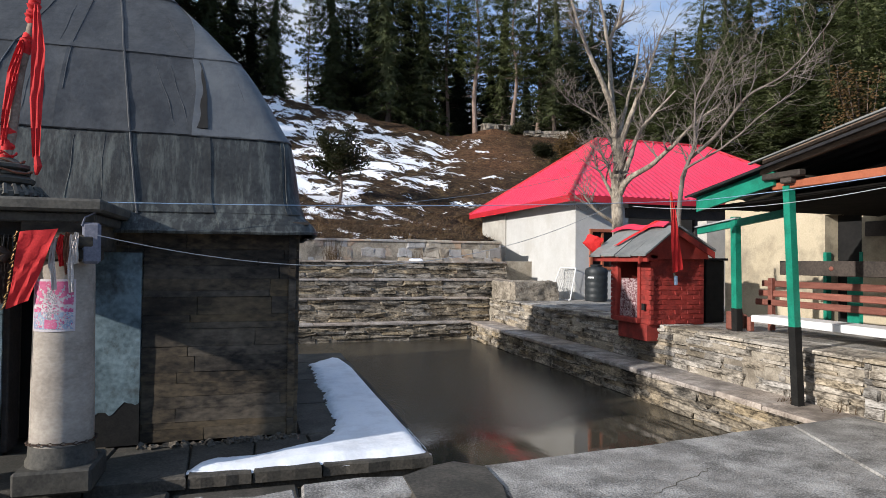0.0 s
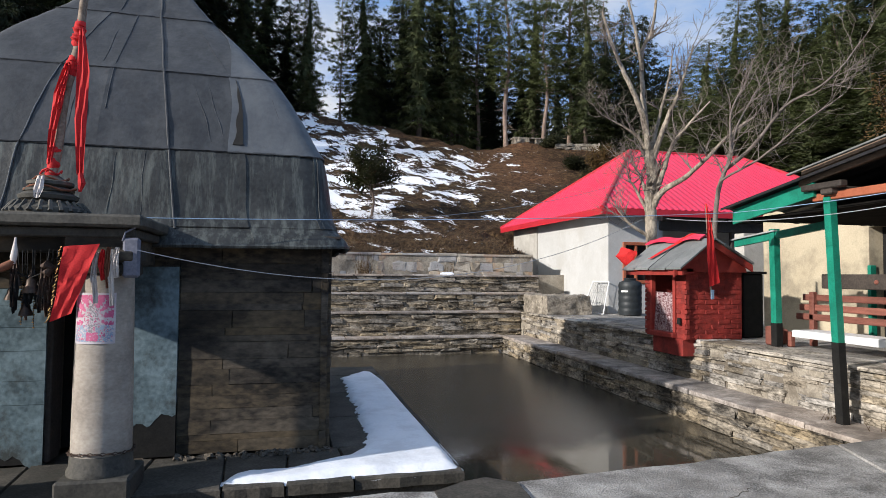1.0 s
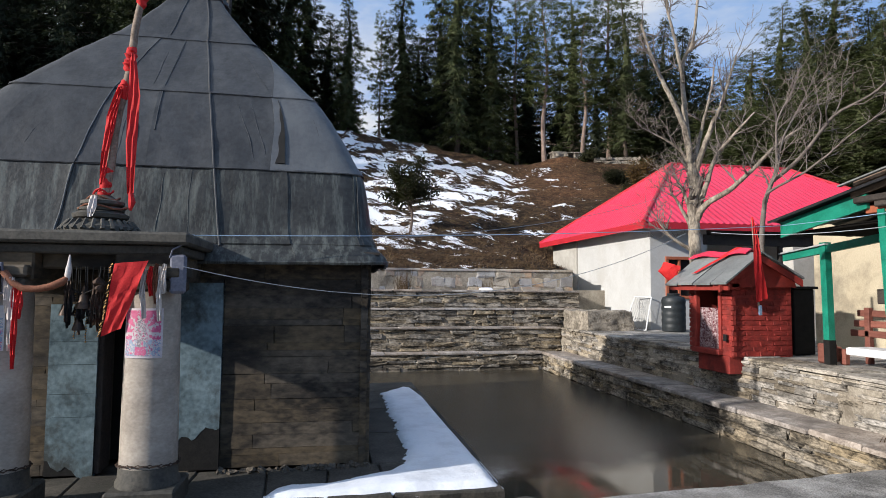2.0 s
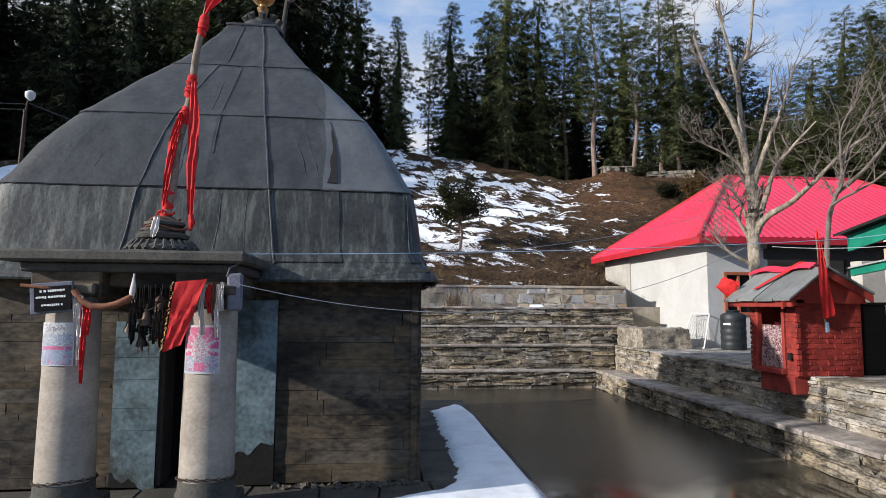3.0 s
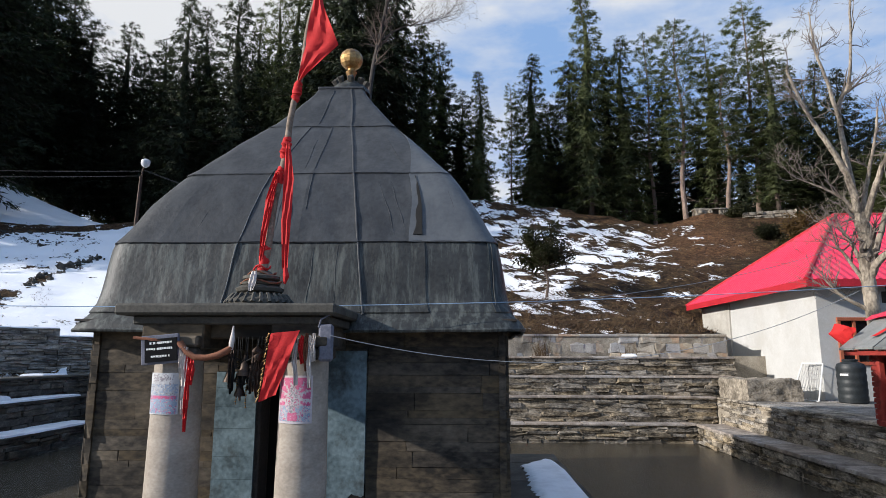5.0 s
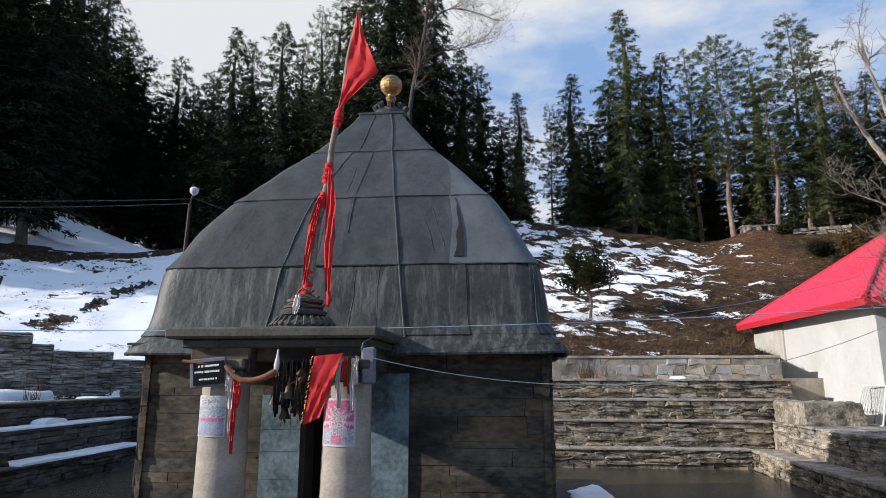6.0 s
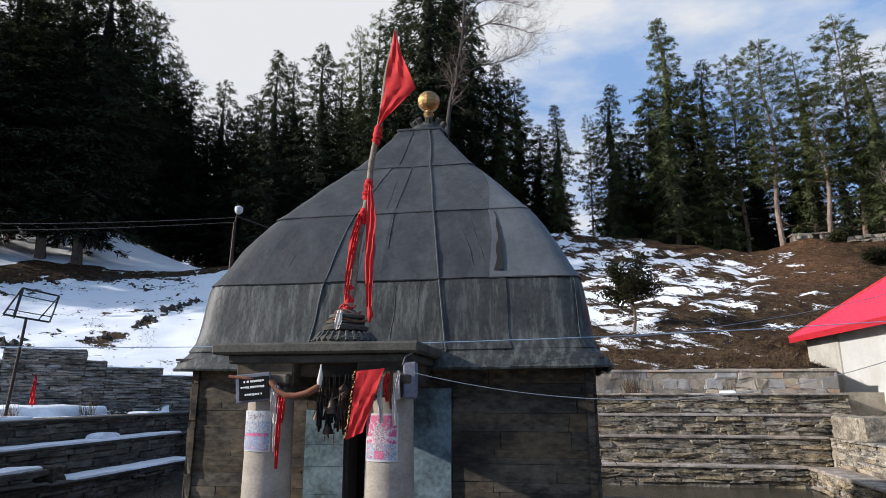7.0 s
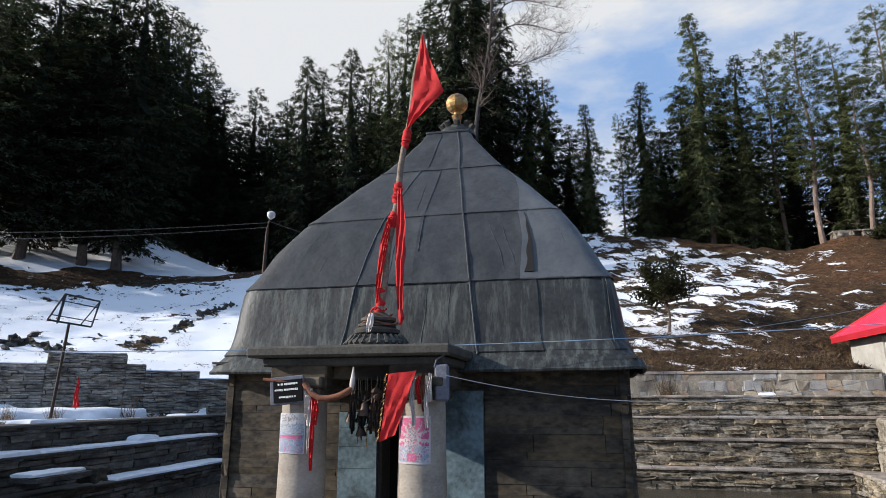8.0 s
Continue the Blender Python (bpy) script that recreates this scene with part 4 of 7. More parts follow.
snow_sheet([(-0.47, 5.70), (0.04, 5.64), (0.57, 5.65), (1.60, 5.68), (1.61, 7.0), (1.61, 8.8), (1.62, 10.5), (1.56, 11.3), (1.40, 11.5), (0.98, 10.8), (0.94, 9.4), (0.92, 8.04), (0.90, 7.03), (0.84, 6.55), (0.62, 6.26), (0.38, 6.10), (0.04, 5.97), (-0.30, 5.98), (-0.45, 5.88)], -0.255, 0.05, 11, "bank of white snow lying on the plinth")
# ---- temple ----
TX, TY = -1.79, 8.87
temple = thing("temple", (TX, TY, -0.25), "small stone shrine with a dark lead-sheet dome and pillared porch", "temple")
X0, X1, Y0, Y1 = -4.0, 0.47, 6.63, 11.1
g = Geo()
for x0, y0, x1, y1 in ((X0 + 0.06, Y0 + 0.07, -2.19, Y0 + 0.6), (-1.42, Y0 + 0.07, X1 - 0.06, Y0 + 0.6), (X0 + 0.06, Y0 + 0.6, X0 + 0.6, Y1), (X1 - 0.6, Y0 + 0.6, X1 - 0.06, Y1), (X0 + 0.6, Y1 - 0.5, X1 - 0.6, Y1)):
    g.box(x0, y0, -0.26, x1, y1, 1.97)
g.box(-2.19, Y0 + 0.07, 1.36, -1.42, Y0 + 0.6, 1.97)
walls = part("wall", g, MORTAR, temple)
masonry(walls, 7, (X0, Y0 + 0.055, -0.25), (1, 0, 0), 1.40, 2.15, 0.12, 1.1, TEMPLE, "stone", 0.072, 0.001, rag=0.06)
masonry(walls, 9, (-1.02, Y0 + 0.055, -0.25), (1, 0, 0), X1 + 1.02, 2.15, 0.12, 1.1, TEMPLE, "stone", 0.072, 0.001, rag=0.06)
masonry(walls, 11, (-2.60, Y0 + 0.055, 1.38), (1, 0, 0), 1.58, 0.55, 0.14, 0.9, TEMPLE, "stone", 0.072, 0.001, rag=0.06)
masonry(walls, 13, (X1 - 0.055, Y0, -0.25), (0, 1, 0), Y1 - Y0, 2.15, 0.12, 1.1, TEMPLE, "stone", 0.072, 0.001, rag=0.06)
masonry(walls, 15, (X0 + 0.055, Y1, -0.25), (0, -1, 0), Y1 - Y0, 2.15, 0.12, 1.1, TEMPLE, "stone", 0.072, 0.001, rag=0.06)
# flat near-black sheet stands in for the shade of the sanctum
part("door_recess", Geo().box(-2.19, Y0 + 0.56, -0.25, -1.42, Y0 + 0.59, 1.36), INNER_SHADE, walls, "near-black sheet painted as the shade inside the doorway")


def ragged_panel(x0, x1, z0, z1, seed, y):
    """Limewash coat with an uneven lower edge."""
    r = random.Random(seed)
    n = 14
    low = [(x0 + (x1 - x0) * i / n, z0 + 0.18 * i / n * (1 if seed % 2 else -1) + 0.03 * math.sin(i * 0.9 + seed) + r.uniform(-0.012, 0.012)) for i in range(n + 1)]
    return Geo().prism(low + [(x1, z1), (x0, z1)], "y", y, y + 0.09)


part("limewashed_jamb", ragged_panel(-1.47, -1.02, 0.0, 1.60, 5, Y0 - 0.006), BLUE, walls, "pale blue peeling limewash")
cuts = (0.30, 0.52, 0.80, 1.02, 1.22, 1.38)
part("limewashed_block", ragged_panel(-2.60, -2.17, -0.12, cuts[0] - 0.0015, 8, Y0 - 0.006), BLUE, walls, "pale blue peeling limewash")
for k, (za, zb) in enumerate(zip(cuts, cuts[1:])):
    part("limewashed_block", Geo().box(-2.60, Y0 - 0.006 + 0.0015 * math.sin(k * 2.3), za + 0.0015, -2.17, Y0 + 0.08, zb - 0.0015), BLUE, walls, "pale blue peeling limewash")
part("jamb_foot", Geo().box(-1.47, Y0 - 0.002, -0.25, -1.02, Y0 + 0.08, 0.26), BLACKPAINT, walls)
part("jamb_foot", Geo().box(-2.60, Y0 - 0.002, -0.25, -2.17, Y0 + 0.08, 0.2), BLACKPAINT, walls)
part("door_frame", Geo().box(-2.20, Y0 + 0.02, -0.25, -2.12, Y0 + 0.3, 1.36, 0.01).box(-1.50, Y0 + 0.02, -0.25, -1.42, Y0 + 0.3, 1.36, 0.01).box(-2.2, Y0 + 0.02, 1.30, -1.42, Y0 + 0.3, 1.40, 0.01), DARKWOOD, walls, "dark carved wooden door frame")

# dome: sheets of lead on a square plan with softly turned hips
DX = -1.78
PROFILE = [(1.80, 2.42), (1.88, 2.39), (1.96, 2.325), (2.04, 2.275), (2.24, 2.235), (2.5, 2.20), (2.77, 2.155), (2.95, 2.06), (3.21, 1.94), (3.44, 1.81), (3.70, 1.63), (4.03, 1.36), (4.37, 1.07), (4.63, 0.84), (4.95, 0.60), (5.30, 0.36), (5.42, 0.30)]


def half_width(z):
    return lerp_table(PROFILE, z)


def dome_point(a, z, out=0.0):
    c, s = math.cos(a), math.sin(a)
    p = 22.0
    r = 1.0 / (abs(c) ** p + abs(s) ** p) ** (1 / p)
    w = half_width(z) + out
    x, y = DX + w * r * c, TY + w * r * s
    dent = 0.016 * noise.noise((x * 1.7, y * 1.7, z * 2.0)) + 0.011 * noise.noise((x * 6, y * 6, z * 3)) + 0.007 * noise.noise((x * 13, y * 13, z * 1.4 + 7))
    sag = 0.03 * noise.noise((x * 1.3, y * 1.3, 4)) * min(1, max(0, (2.3 - z) * 2.5))
    n = Vector((c, s, 0.0))
    return Vector((x, y, z + sag)) + n * dent


def across(u):
    """The angle at which the front face is met at u of its half width."""
    return math.atan2(-1.0, u)


dome = part("dome", Geo().prism([(DX - 2.1, TY - 2.1), (DX + 2.1, TY - 2.1), (DX + 2.1, TY + 2.1), (DX - 2.1, TY + 2.1)], "z", 1.98, 2.5), IRON, temple)
ROWS_Z = [1.80, 2.04, 2.82, 3.76, 4.64, 5.40]
# where the seams of the front stand at the foot and the head of each row, in half widths
SEAMS = [
    [(-0.36, -0.36), (0.31, 0.31), (0.62, 0.63)],
    [(-0.354, -0.323), (0.308, 0.28), (0.60, 0.615), (0.935, 0.975)],
    [(-0.72, -0.74), (-0.323, -0.326), (-0.01, -0.03), (0.28, 0.28), (0.555, 0.715)],
    [(-0.326, -0.30), (-0.02, 0.028), (0.28, 0.313), (0.715, 1.13)],
    [(-0.21, -0.25), (0.313, 0.47)],
]
HIP = 3 * math.pi / 4
for row in range(5):
    z0, z1 = ROWS_Z[row], ROWS_Z[row + 1]
    edges = [(-HIP - 0.10, -HIP - 0.10)] + [(across(u0), across(u1)) for u0, u1 in SEAMS[row]] + [(-HIP + math.pi / 2 + 0.16, -HIP + math.pi / 2 + 0.16)]
    n = (12, 12, 9, 7, 5)[row]
    first, last = edges[-1][0], edges[0][0] + 2 * math.pi
    edges += [(first + (last - first) * k / n,) * 2 for k in range(1, n + 1)]
    for k in range(len(edges) - 1):
        out = 0.016 + 0.006 * ((k + row) % 2)
        (a0, b0), (a1, b1) = edges[k], edges[k + 1]
        na, nz = max(5, int(abs(a1 - a0) / 0.03)), max(3, int((z1 - z0) / 0.09))
        low = 0.035 if row else 0.0
        rows = []
        for j in range(nz + 1):
            f_ = j / nz
            e0, e1 = a0 + (b0 - a0) * f_ - 0.012, a1 + (b1 - a1) * f_ + 0.004
            rows.append([dome_point(e0 + (e1 - e0) * i / na, z0 - low + (z1 - z0 + low) * f_, out + (0.012 if j == 0 and row else 0) + (0.005 if i in (0, na) else 0)) for i in range(na + 1)])
        is_pale = (row == 3 and k == 4) or (row == 2 and k == 5)
        part("lead_sheet", Geo().sheet(rows, (0, -0.004, 0.010)), LEAD_PALE if is_pale else (LEAD if row < 2 else LEAD_UPPER), dome, "paler sheet of lead" if is_pale else "", True)
# raised rolls that cover the main joints
for line, r_, skin in ((((0.31, 1.98), (0.285, 2.84), (0.28, 3.81), (0.313, 4.62), (0.46, 5.38)), 0.013, LEAD_UPPER), (((-0.355, 2.06), (-0.323, 2.83), (-0.326, 3.74)), 0.007, LEAD_PALE), (((0.028, 4.64), (-0.02, 3.80), (-0.01, 3.2)), 0.006, LEAD_UPPER), (((-0.25, 5.36), (-0.21, 4.66)), 0.007, LEAD_UPPER), (((0.935, 2.06), (0.975, 2.80)), 0.005, LEAD)):
    pts = []
    for (u0, z0), (u1, z1) in zip(line, line[1:]):
        pts += [dome_point(across(u0 + (u1 - u0) * i / 8), z0 + (z1 - z0) * i / 8, 0.026) for i in range(8)]
    pts.append(dome_point(across(line[-1][0]), line[-1][1], 0.026))
    part("joint_roll", Geo().tube(pts, r_, 7), skin, dome, "raised rolled seam", True)
# horizontal laps, nailed down and a little uneven
for row in range(2, 5):
    for side in range(4):
        a0 = -HIP + side * math.pi / 2
        pts = [dome_point(a0 + math.pi / 2 * i / 40, ROWS_Z[row] - 0.032 + 0.008 * noise.noise((i * 0.3, row, side)), 0.030) for i in range(41)]
        part("lap_roll", Geo().tube(pts, [0.0045 + 0.003 * noise.noise((i * 0.7, row, 5)) for i in range(41)], 5, False), LEAD_UPPER, dome, "", True)
# creases and buckles in the sheets
fold_rnd = random.Random(91)
for k in range(13):
    row = fold_rnd.choice((1, 1, 1, 2, 2, 3))
    a0 = across(fold_rnd.uniform(-0.95, 0.95))
    z0 = ROWS_Z[row] + 0.04
    z1 = z0 + (ROWS_Z[row + 1] - ROWS_Z[row]) * fold_rnd.uniform(0.3, 0.9)
    drift = fold_rnd.uniform(-0.03, 0.03)
    pts = [dome_point(a0 + drift * i / 12 + 0.003 * math.sin(i * 0.7 + k), z0 + (z1 - z0) * i / 12, 0.017) for i in range(13)]
    part("sheet_fold", Geo().tube(pts, [0.001 + 0.0035 * math.sin(math.pi * i / 12) for i in range(13)], 6), LEAD if row == 1 else LEAD_UPPER, dome, "", True)
# a sheet has torn loose beside a seam; its gap's shade is painted near-black
rows = []
for j in range(11):
    f_ = j / 10
    u0, u1 = 0.718 + (0.578 - 0.718) * f_ + 0.006 * math.sin(j * 1.7), 0.722 + (0.618 - 0.722) * f_
    rows.append([dome_point(across(u0 + (u1 - u0) * i / 4), 3.68 + (2.87 - 3.68) * f_, 0.034 + 0.012 * f_ * i / 4) for i in range(5)])
part("torn_flap", Geo().sheet(rows, (0, -0.004, 0.004)), INNER_SHADE, dome, "near-black patch painted as the shade in a torn gap", True)
# drip edge along the eave
pts = [dome_point(2 * math.pi * i / 160, 1.81, 0.012) for i in range(161)]
part("eave_roll", Geo().tube(pts, 0.022, 6, False), LEAD, dome, "", True)
part("soffit", Geo().box(X0 - 0.12, Y0 - 0.12, 1.905, X1 + 0.08, Y1 + 0.12, 1.93), DARKWOOD, dome)
part("crown_plate", Geo().box(DX - 0.34, TY - 0.34, 5.385, DX + 0.34, TY + 0.34, 5.43, 0.012), LEAD_UPPER, dome)

# gilt finial
fin = part("finial", Geo().lathe(TX + 0.09, TY, [(0.30, 5.43), (0.29, 5.49), (0.2, 5.58), (0.12, 5.60), (0.10, 5.64)]), LEAD, temple, "lead collar under a gilt ball", True)
part("neck", Geo().lathe(TX + 0.09, TY, [(0.05, 5.60), (0.055, 5.72), (0.07, 5.76), (0.085, 5.80), (0.05, 5.83), (0.055, 5.86)], 20), GOLD, fin, "", True)
ball = [(0.172 * math.sin(math.pi * i / 9) + 0.004, 6.01 - 0.165 * math.cos(math.pi * i / 9)) for i in range(10)]
part("gilt_ball", Geo().lathe(TX + 0.09, TY, ball, 12), GOLD, fin, "tarnished gilt ball")
part("band", Geo().lathe(TX + 0.09, TY, [(0.168, 6.0), (0.176, 6.01), (0.176, 6.022), (0.168, 6.032)], 12), GOLD, fin, "", True)
for k in range(9):
    a = 2 * math.pi * k / 9
    p = Vector((TX + 0.09 + 0.2 * math.cos(a), TY + 0.2 * math.sin(a), 5.56))
    g = Geo().tube([p, p + Vector((0.04 * math.cos(a), 0.04 * math.sin(a), 0.06)), p + Vector((0.03 * math.cos(a + 1), 0.03 * math.sin(a + 1), 0.10))], [0.04, 0.058, 0.015], 6)
    part("collar_leaf", g, DAMP, fin, "", True)

# porch
porch = part("porch", Geo().box(-2.86, 5.50, 1.60, -2.30, 6.62, 1.88, 0.015).box(-1.70, 5.50, 1.60, -1.24, 6.62, 1.88, 0.015).box(-2.3, 5.64, 1.70, -1.70, 5.90, 1.88, 0.015), TEMPLE, temple)
part("roof_slab", Geo().box(-2.94, 5.48, 1.82, -1.18, 6.62, 1.898, 0.012), DAMP, porch)
part("roof_slab", Geo().box(-3.06, 5.37, 1.90, -1.11, 6.60, 2.0, 0.02), DAMP, porch)
for cx in (-2.56, -1.42):
    prof = [(0.224, 0.02), (0.223, 0.3), (0.219, 0.6), (0.214, 1.0), (0.208, 1.45), (0.205, 1.52)]
    shaft = part("column", Geo().lathe(cx, 5.64, prof, 36), COLUMN, temple, "round lime-washed stone column", True)
    part("column_base", Geo().box(cx - 0.27, 5.37, -0.25, cx + 0.27, 5.91, -0.06, 0.02), DAMP, shaft)
    part("column_foot", Geo().lathe(cx, 5.64, [(0.25, -0.07), (0.25, -0.03), (0.232, 0.0), (0.230, 0.085), (0.222, 0.10)], 36), DAMP, shaft, "", True)
    part("capital", Geo().box(cx - 0.23, 5.42, 1.515, cx + 0.23, 5.86, 1.62, 0.02), TEMPLE, shaft)
    part("capital", Geo().box(cx - 0.25, 5.40, 1.622, cx + 0.25, 5.88, 1.72, 0.02), TEMPLE, shaft)


def poster(name, cx, a0, a1, z0, z1, material, label):
    n = 12
    vs = [(cx + rr_ * math.cos(a0 + (a1 - a0) * i / n), 5.64 + rr_ * math.sin(a0 + (a1 - a0) * i / n), z) for rr_ in (0.219, 0.223) for z in (z0, z1) for i in range(n + 1)]
    k = n + 1
    fs = [(2 * k + i, 2 * k + i + 1, 3 * k + i + 1, 3 * k + i) for i in range(n)] + [(i + 1, i, k + i, k + i + 1) for i in range(n)]
    fs += [(i, i + 1, 2 * k + i + 1, 2 * k + i) for i in range(n)] + [(k + i + 1, k + i, 3 * k + i, 3 * k + i + 1) for i in range(n)]
    fs += [(0, 2 * k, 3 * k, k), (n, k + n, 3 * k + n, 2 * k + n)]
    return whole(name, Geo().add(vs, fs), material, label, "poster", "posters on the columns", "", True)


def print_patch(g, cx, a0, a1, z0, z1, r_):
    """A printed field that follows the curve of the column."""
    n = 3
    vs = [(cx + r_ * math.cos(a0 + (a1 - a0) * i / n), 5.64 + r_ * math.sin(a0 + (a1 - a0) * i / n), z) for z in (z0, z1) for i in range(n + 1)]
    g.add(vs, [(i, i + 1, n + 2 + i, n + 1 + i) for i in range(n)])


def printed(sheet, cx, a0, a1, z0, z1, inks, ink_at):
    """Fine print on a poster: small fields of ink laid on the paper."""
    nu, nv = 46, 56
    sheets = [Geo() for _ in inks]
    for i in range(nu):
        for j in range(nv):
            u, v = (i + 0.5) / nu * 2 - 1, (j + 0.5) / nv * 2 - 1
            k = ink_at(u, v, 0.8 * noise.noise((u * 11, v * 12, cx)) + 0.7 * noise.noise((u * 21, v * 21, cx)))
            if k >= 0:
                da, dz = (a1 - a0) / nu, (z1 - z0) / nv
                print_patch(sheets[k], cx, a0 + i * da, a0 + (i + 1) * da, z0 + j * dz, z0 + (j + 1) * dz, 0.2243)
    for g_, (nm, m_) in zip(sheets, inks):
        ob = new(nm, build(nm, g_, m_))
        ob.parent = sheet
        ob["kind"] = "stuff"


def pink_sheet(u, v, q):
    ring, ray = math.hypot(u, (v - 0.05) * 0.9), math.atan2(v - 0.05, u)
    if abs(u) < 0.30 and -0.95 < v < -0.62 and q > -0.3:
        return 0
    if ring < 0.42 or abs(u) < 0.16 and v < 0.65:
        return 2 if q > 0.12 and abs(u) < 0.26 else 0 if q < -0.38 else -1
    if v < -0.30:
        return 1 if q > 0.02 else 0 if q < -0.36 else -1
    return 0 if 0.55 * math.sin(ray * 13) + q + 0.9 * ring - 0.45 + 0.5 * max(0, v) > 0.18 else -1


def blue_sheet(u, v, q):
    if v > 0.45:
        return 2 if q > 0.18 and abs(u) < 0.75 else -1
    if -0.28 < v < -0.12:
        return 0 if q > -0.15 else 1
    if v < -0.28:
        return 1 if q > -0.18 else 0 if q < -0.42 else -1
    return 1 if q > 0.06 else 2 if q < -0.4 else -1


INKS = [("pink_print", INK_PINK), ("blue_print", INK_BLUE), ("grey_print", INK_GREY)]
printed(poster("poster", -1.42, -2.50, -1.0, 0.98, 1.38, PAPER, "faded pink printed poster pasted on a column"), -1.42, -2.43, -1.07, 0.997, 1.363, INKS, pink_sheet)
printed(poster("poster", -2.56, -2.45, -1.10, 1.05, 1.40, PAPER_BLUE, "faded blue printed poster pasted on a column"), -2.56, -2.40, -1.15, 1.058, 1.392, INKS, blue_sheet)
for cx in (-1.42, -2.56):
    chain = thing("iron_chain", (cx, 5.64, 0.10), "rusty iron chain wound round the foot of a column", "chain", "column chains")
    g = Geo()
    for k in range(34):
        a = 2 * math.pi * k / 34
        p = Vector((cx + 0.236 * math.cos(a), 5.64 + 0.236 * math.sin(a), 0.115 + 0.012 * math.sin(a * 2 + cx)))
        d = Vector((-math.sin(a), math.cos(a), 0)) * 0.026
        up = Vector((0, 0, 0.012)) if k % 2 else Vector((0.012 * math.cos(a), 0.012 * math.sin(a), 0))
        g.tube([p - d, p + up, p + d, p - up, p - d], 0.005, 4, False)
    part("links", g, RUST, chain)
# ---- flag pole on the porch roof ----
def cloth(points_a, points_b, wave=0.02, n=14, seed=0):
    """Cloth hung between two edges, each a list of points from top to bottom."""
    def along(pts, k):
        f = k * (len(pts) - 1)
        i = min(int(f), len(pts) - 2)
        return Vector(pts[i]).lerp(Vector(pts[i + 1]), f - i)
    rows = []
    for j in range(n + 1):
        a, b_ = along(points_a, j / n), along(points_b, j / n)
        rows.append([a.lerp(b_, i / 6) + Vector((0, wave * math.sin(i * 2.1 + j * 0.6 + seed), wave * 0.3 * math.sin(j + i))) for i in range(7)])
    return Geo().sheet(rows, (0, 0.004, 0))


pole_foot, pole_tip = Vector((-1.885, 5.72, 2.30)), Vector((-1.46, 5.72, 5.27))
fp = thing("flag_pole", (-1.9, 5.75, 2.015), "leaning wooden flag pole tied with red cloth strips", "flag pole")
base = part("stone_base", Geo().lathe(-1.90, 5.75, [(0.30, 1.998), (0.30, 2.05), (0.25, 2.085), (0.20, 2.10), (0.17, 2.12)], 32), DAMP, fp, "ribbed stone disc", True)
part("ring", Geo().lathe(-1.90, 5.75, [(0.15, 2.11), (0.21, 2.13), (0.22, 2.16), (0.17, 2.19)], 24), DAMP, base, "", True)
part("ring", Geo().lathe(-1.90, 5.75, [(0.13, 2.18), (0.18, 2.195), (0.185, 2.215), (0.14, 2.235)], 24), DAMP, base, "", True)
part("ring", Geo().lathe(-1.89, 5.75, [(0.14, 2.23), (0.17, 2.25), (0.17, 2.275), (0.12, 2.29), (0.07, 2.33)], 24), DAMP, base, "", True)
for k in range(26):
    a = 2 * math.pi * k / 26
    g = Geo().tube([(-1.90 + 0.305 * math.cos(a), 5.75 + 0.305 * math.sin(a), 2.018), (-1.90 + 0.24 * math.cos(a), 5.75 + 0.24 * math.sin(a), 2.105)], [0.022, 0.016], 5)
    part("rib", g, DAMP, base, "", True)
kn = 16
pts = [pole_foot.lerp(pole_tip, i / kn) + Vector((0.012 * math.sin(i * 1.3), 0, 0)) for i in range(kn + 1)]
part("staff", Geo().tube(pts, [0.040 - 0.018 * i / kn for i in range(kn + 1)], 10), POLEWOOD, fp, "", True)


def on_pole(z):
    return pole_foot.lerp(pole_tip, (z - pole_foot.z) / (pole_tip.z - pole_foot.z))


part("flag", cloth([on_pole(5.25) + Vector((0.0, -0.03, 0)), on_pole(4.20) + Vector((0, -0.03, 0))], [(-1.45, 5.68, 5.24), (-1.37, 5.66, 4.95), (-1.29, 5.65, 4.74), (-1.222, 5.67, 4.57), (-1.39, 5.66, 4.385), (-1.58, 5.68, 4.20)], 0.014, 20), CLOTH, fp, "red triangular pennant", True)
for z, dz in ((4.10, 0.10), (3.55, 0.09), (3.25, 0.08), (2.42, 0.20), (3.47, 0.05)):
    c = on_pole(z)
    pts = [on_pole(z + dz * (i / 5 - 1)) + Vector((0.008 * math.sin(i * 2.3 + z * 9), 0.006 * math.cos(i * 1.9), 0)) for i in range(11)]
    part("tied_cloth", Geo().tube(pts, [0.030 + 0.022 * abs(math.sin(i * 1.25 + z * 3)) * math.sin(math.pi * (i + 0.5) / 11) for i in range(11)], 10), CLOTH, fp, "red cloth knotted round the staff", True)
for edge_a, edge_b, sd in (
        ([(-1.70, 5.68, 3.56), (-1.695, 5.66, 3.2), (-1.705, 5.66, 2.8), (-1.675, 5.67, 2.34)], [(-1.66, 5.68, 3.56), (-1.60, 5.66, 3.2), (-1.615, 5.66, 2.8), (-1.625, 5.67, 2.34)], 1),
        ([(-1.79, 5.68, 3.26), (-1.865, 5.67, 3.0), (-1.890, 5.67, 2.7), (-1.905, 5.68, 2.42)], [(-1.75, 5.68, 3.26), (-1.785, 5.67, 3.0), (-1.835, 5.67, 2.7), (-1.865, 5.68, 2.42)], 3),
        ([(-1.76, 5.65, 3.26), (-1.815, 5.64, 3.05), (-1.83, 5.64, 2.86)], [(-1.74, 5.65, 3.26), (-1.77, 5.64, 3.05), (-1.80, 5.64, 2.86)], 5)):
    part("streamer", cloth(edge_a, edge_b, 0.009, 18, sd), CLOTH, fp, "long red cloth streamer", True)
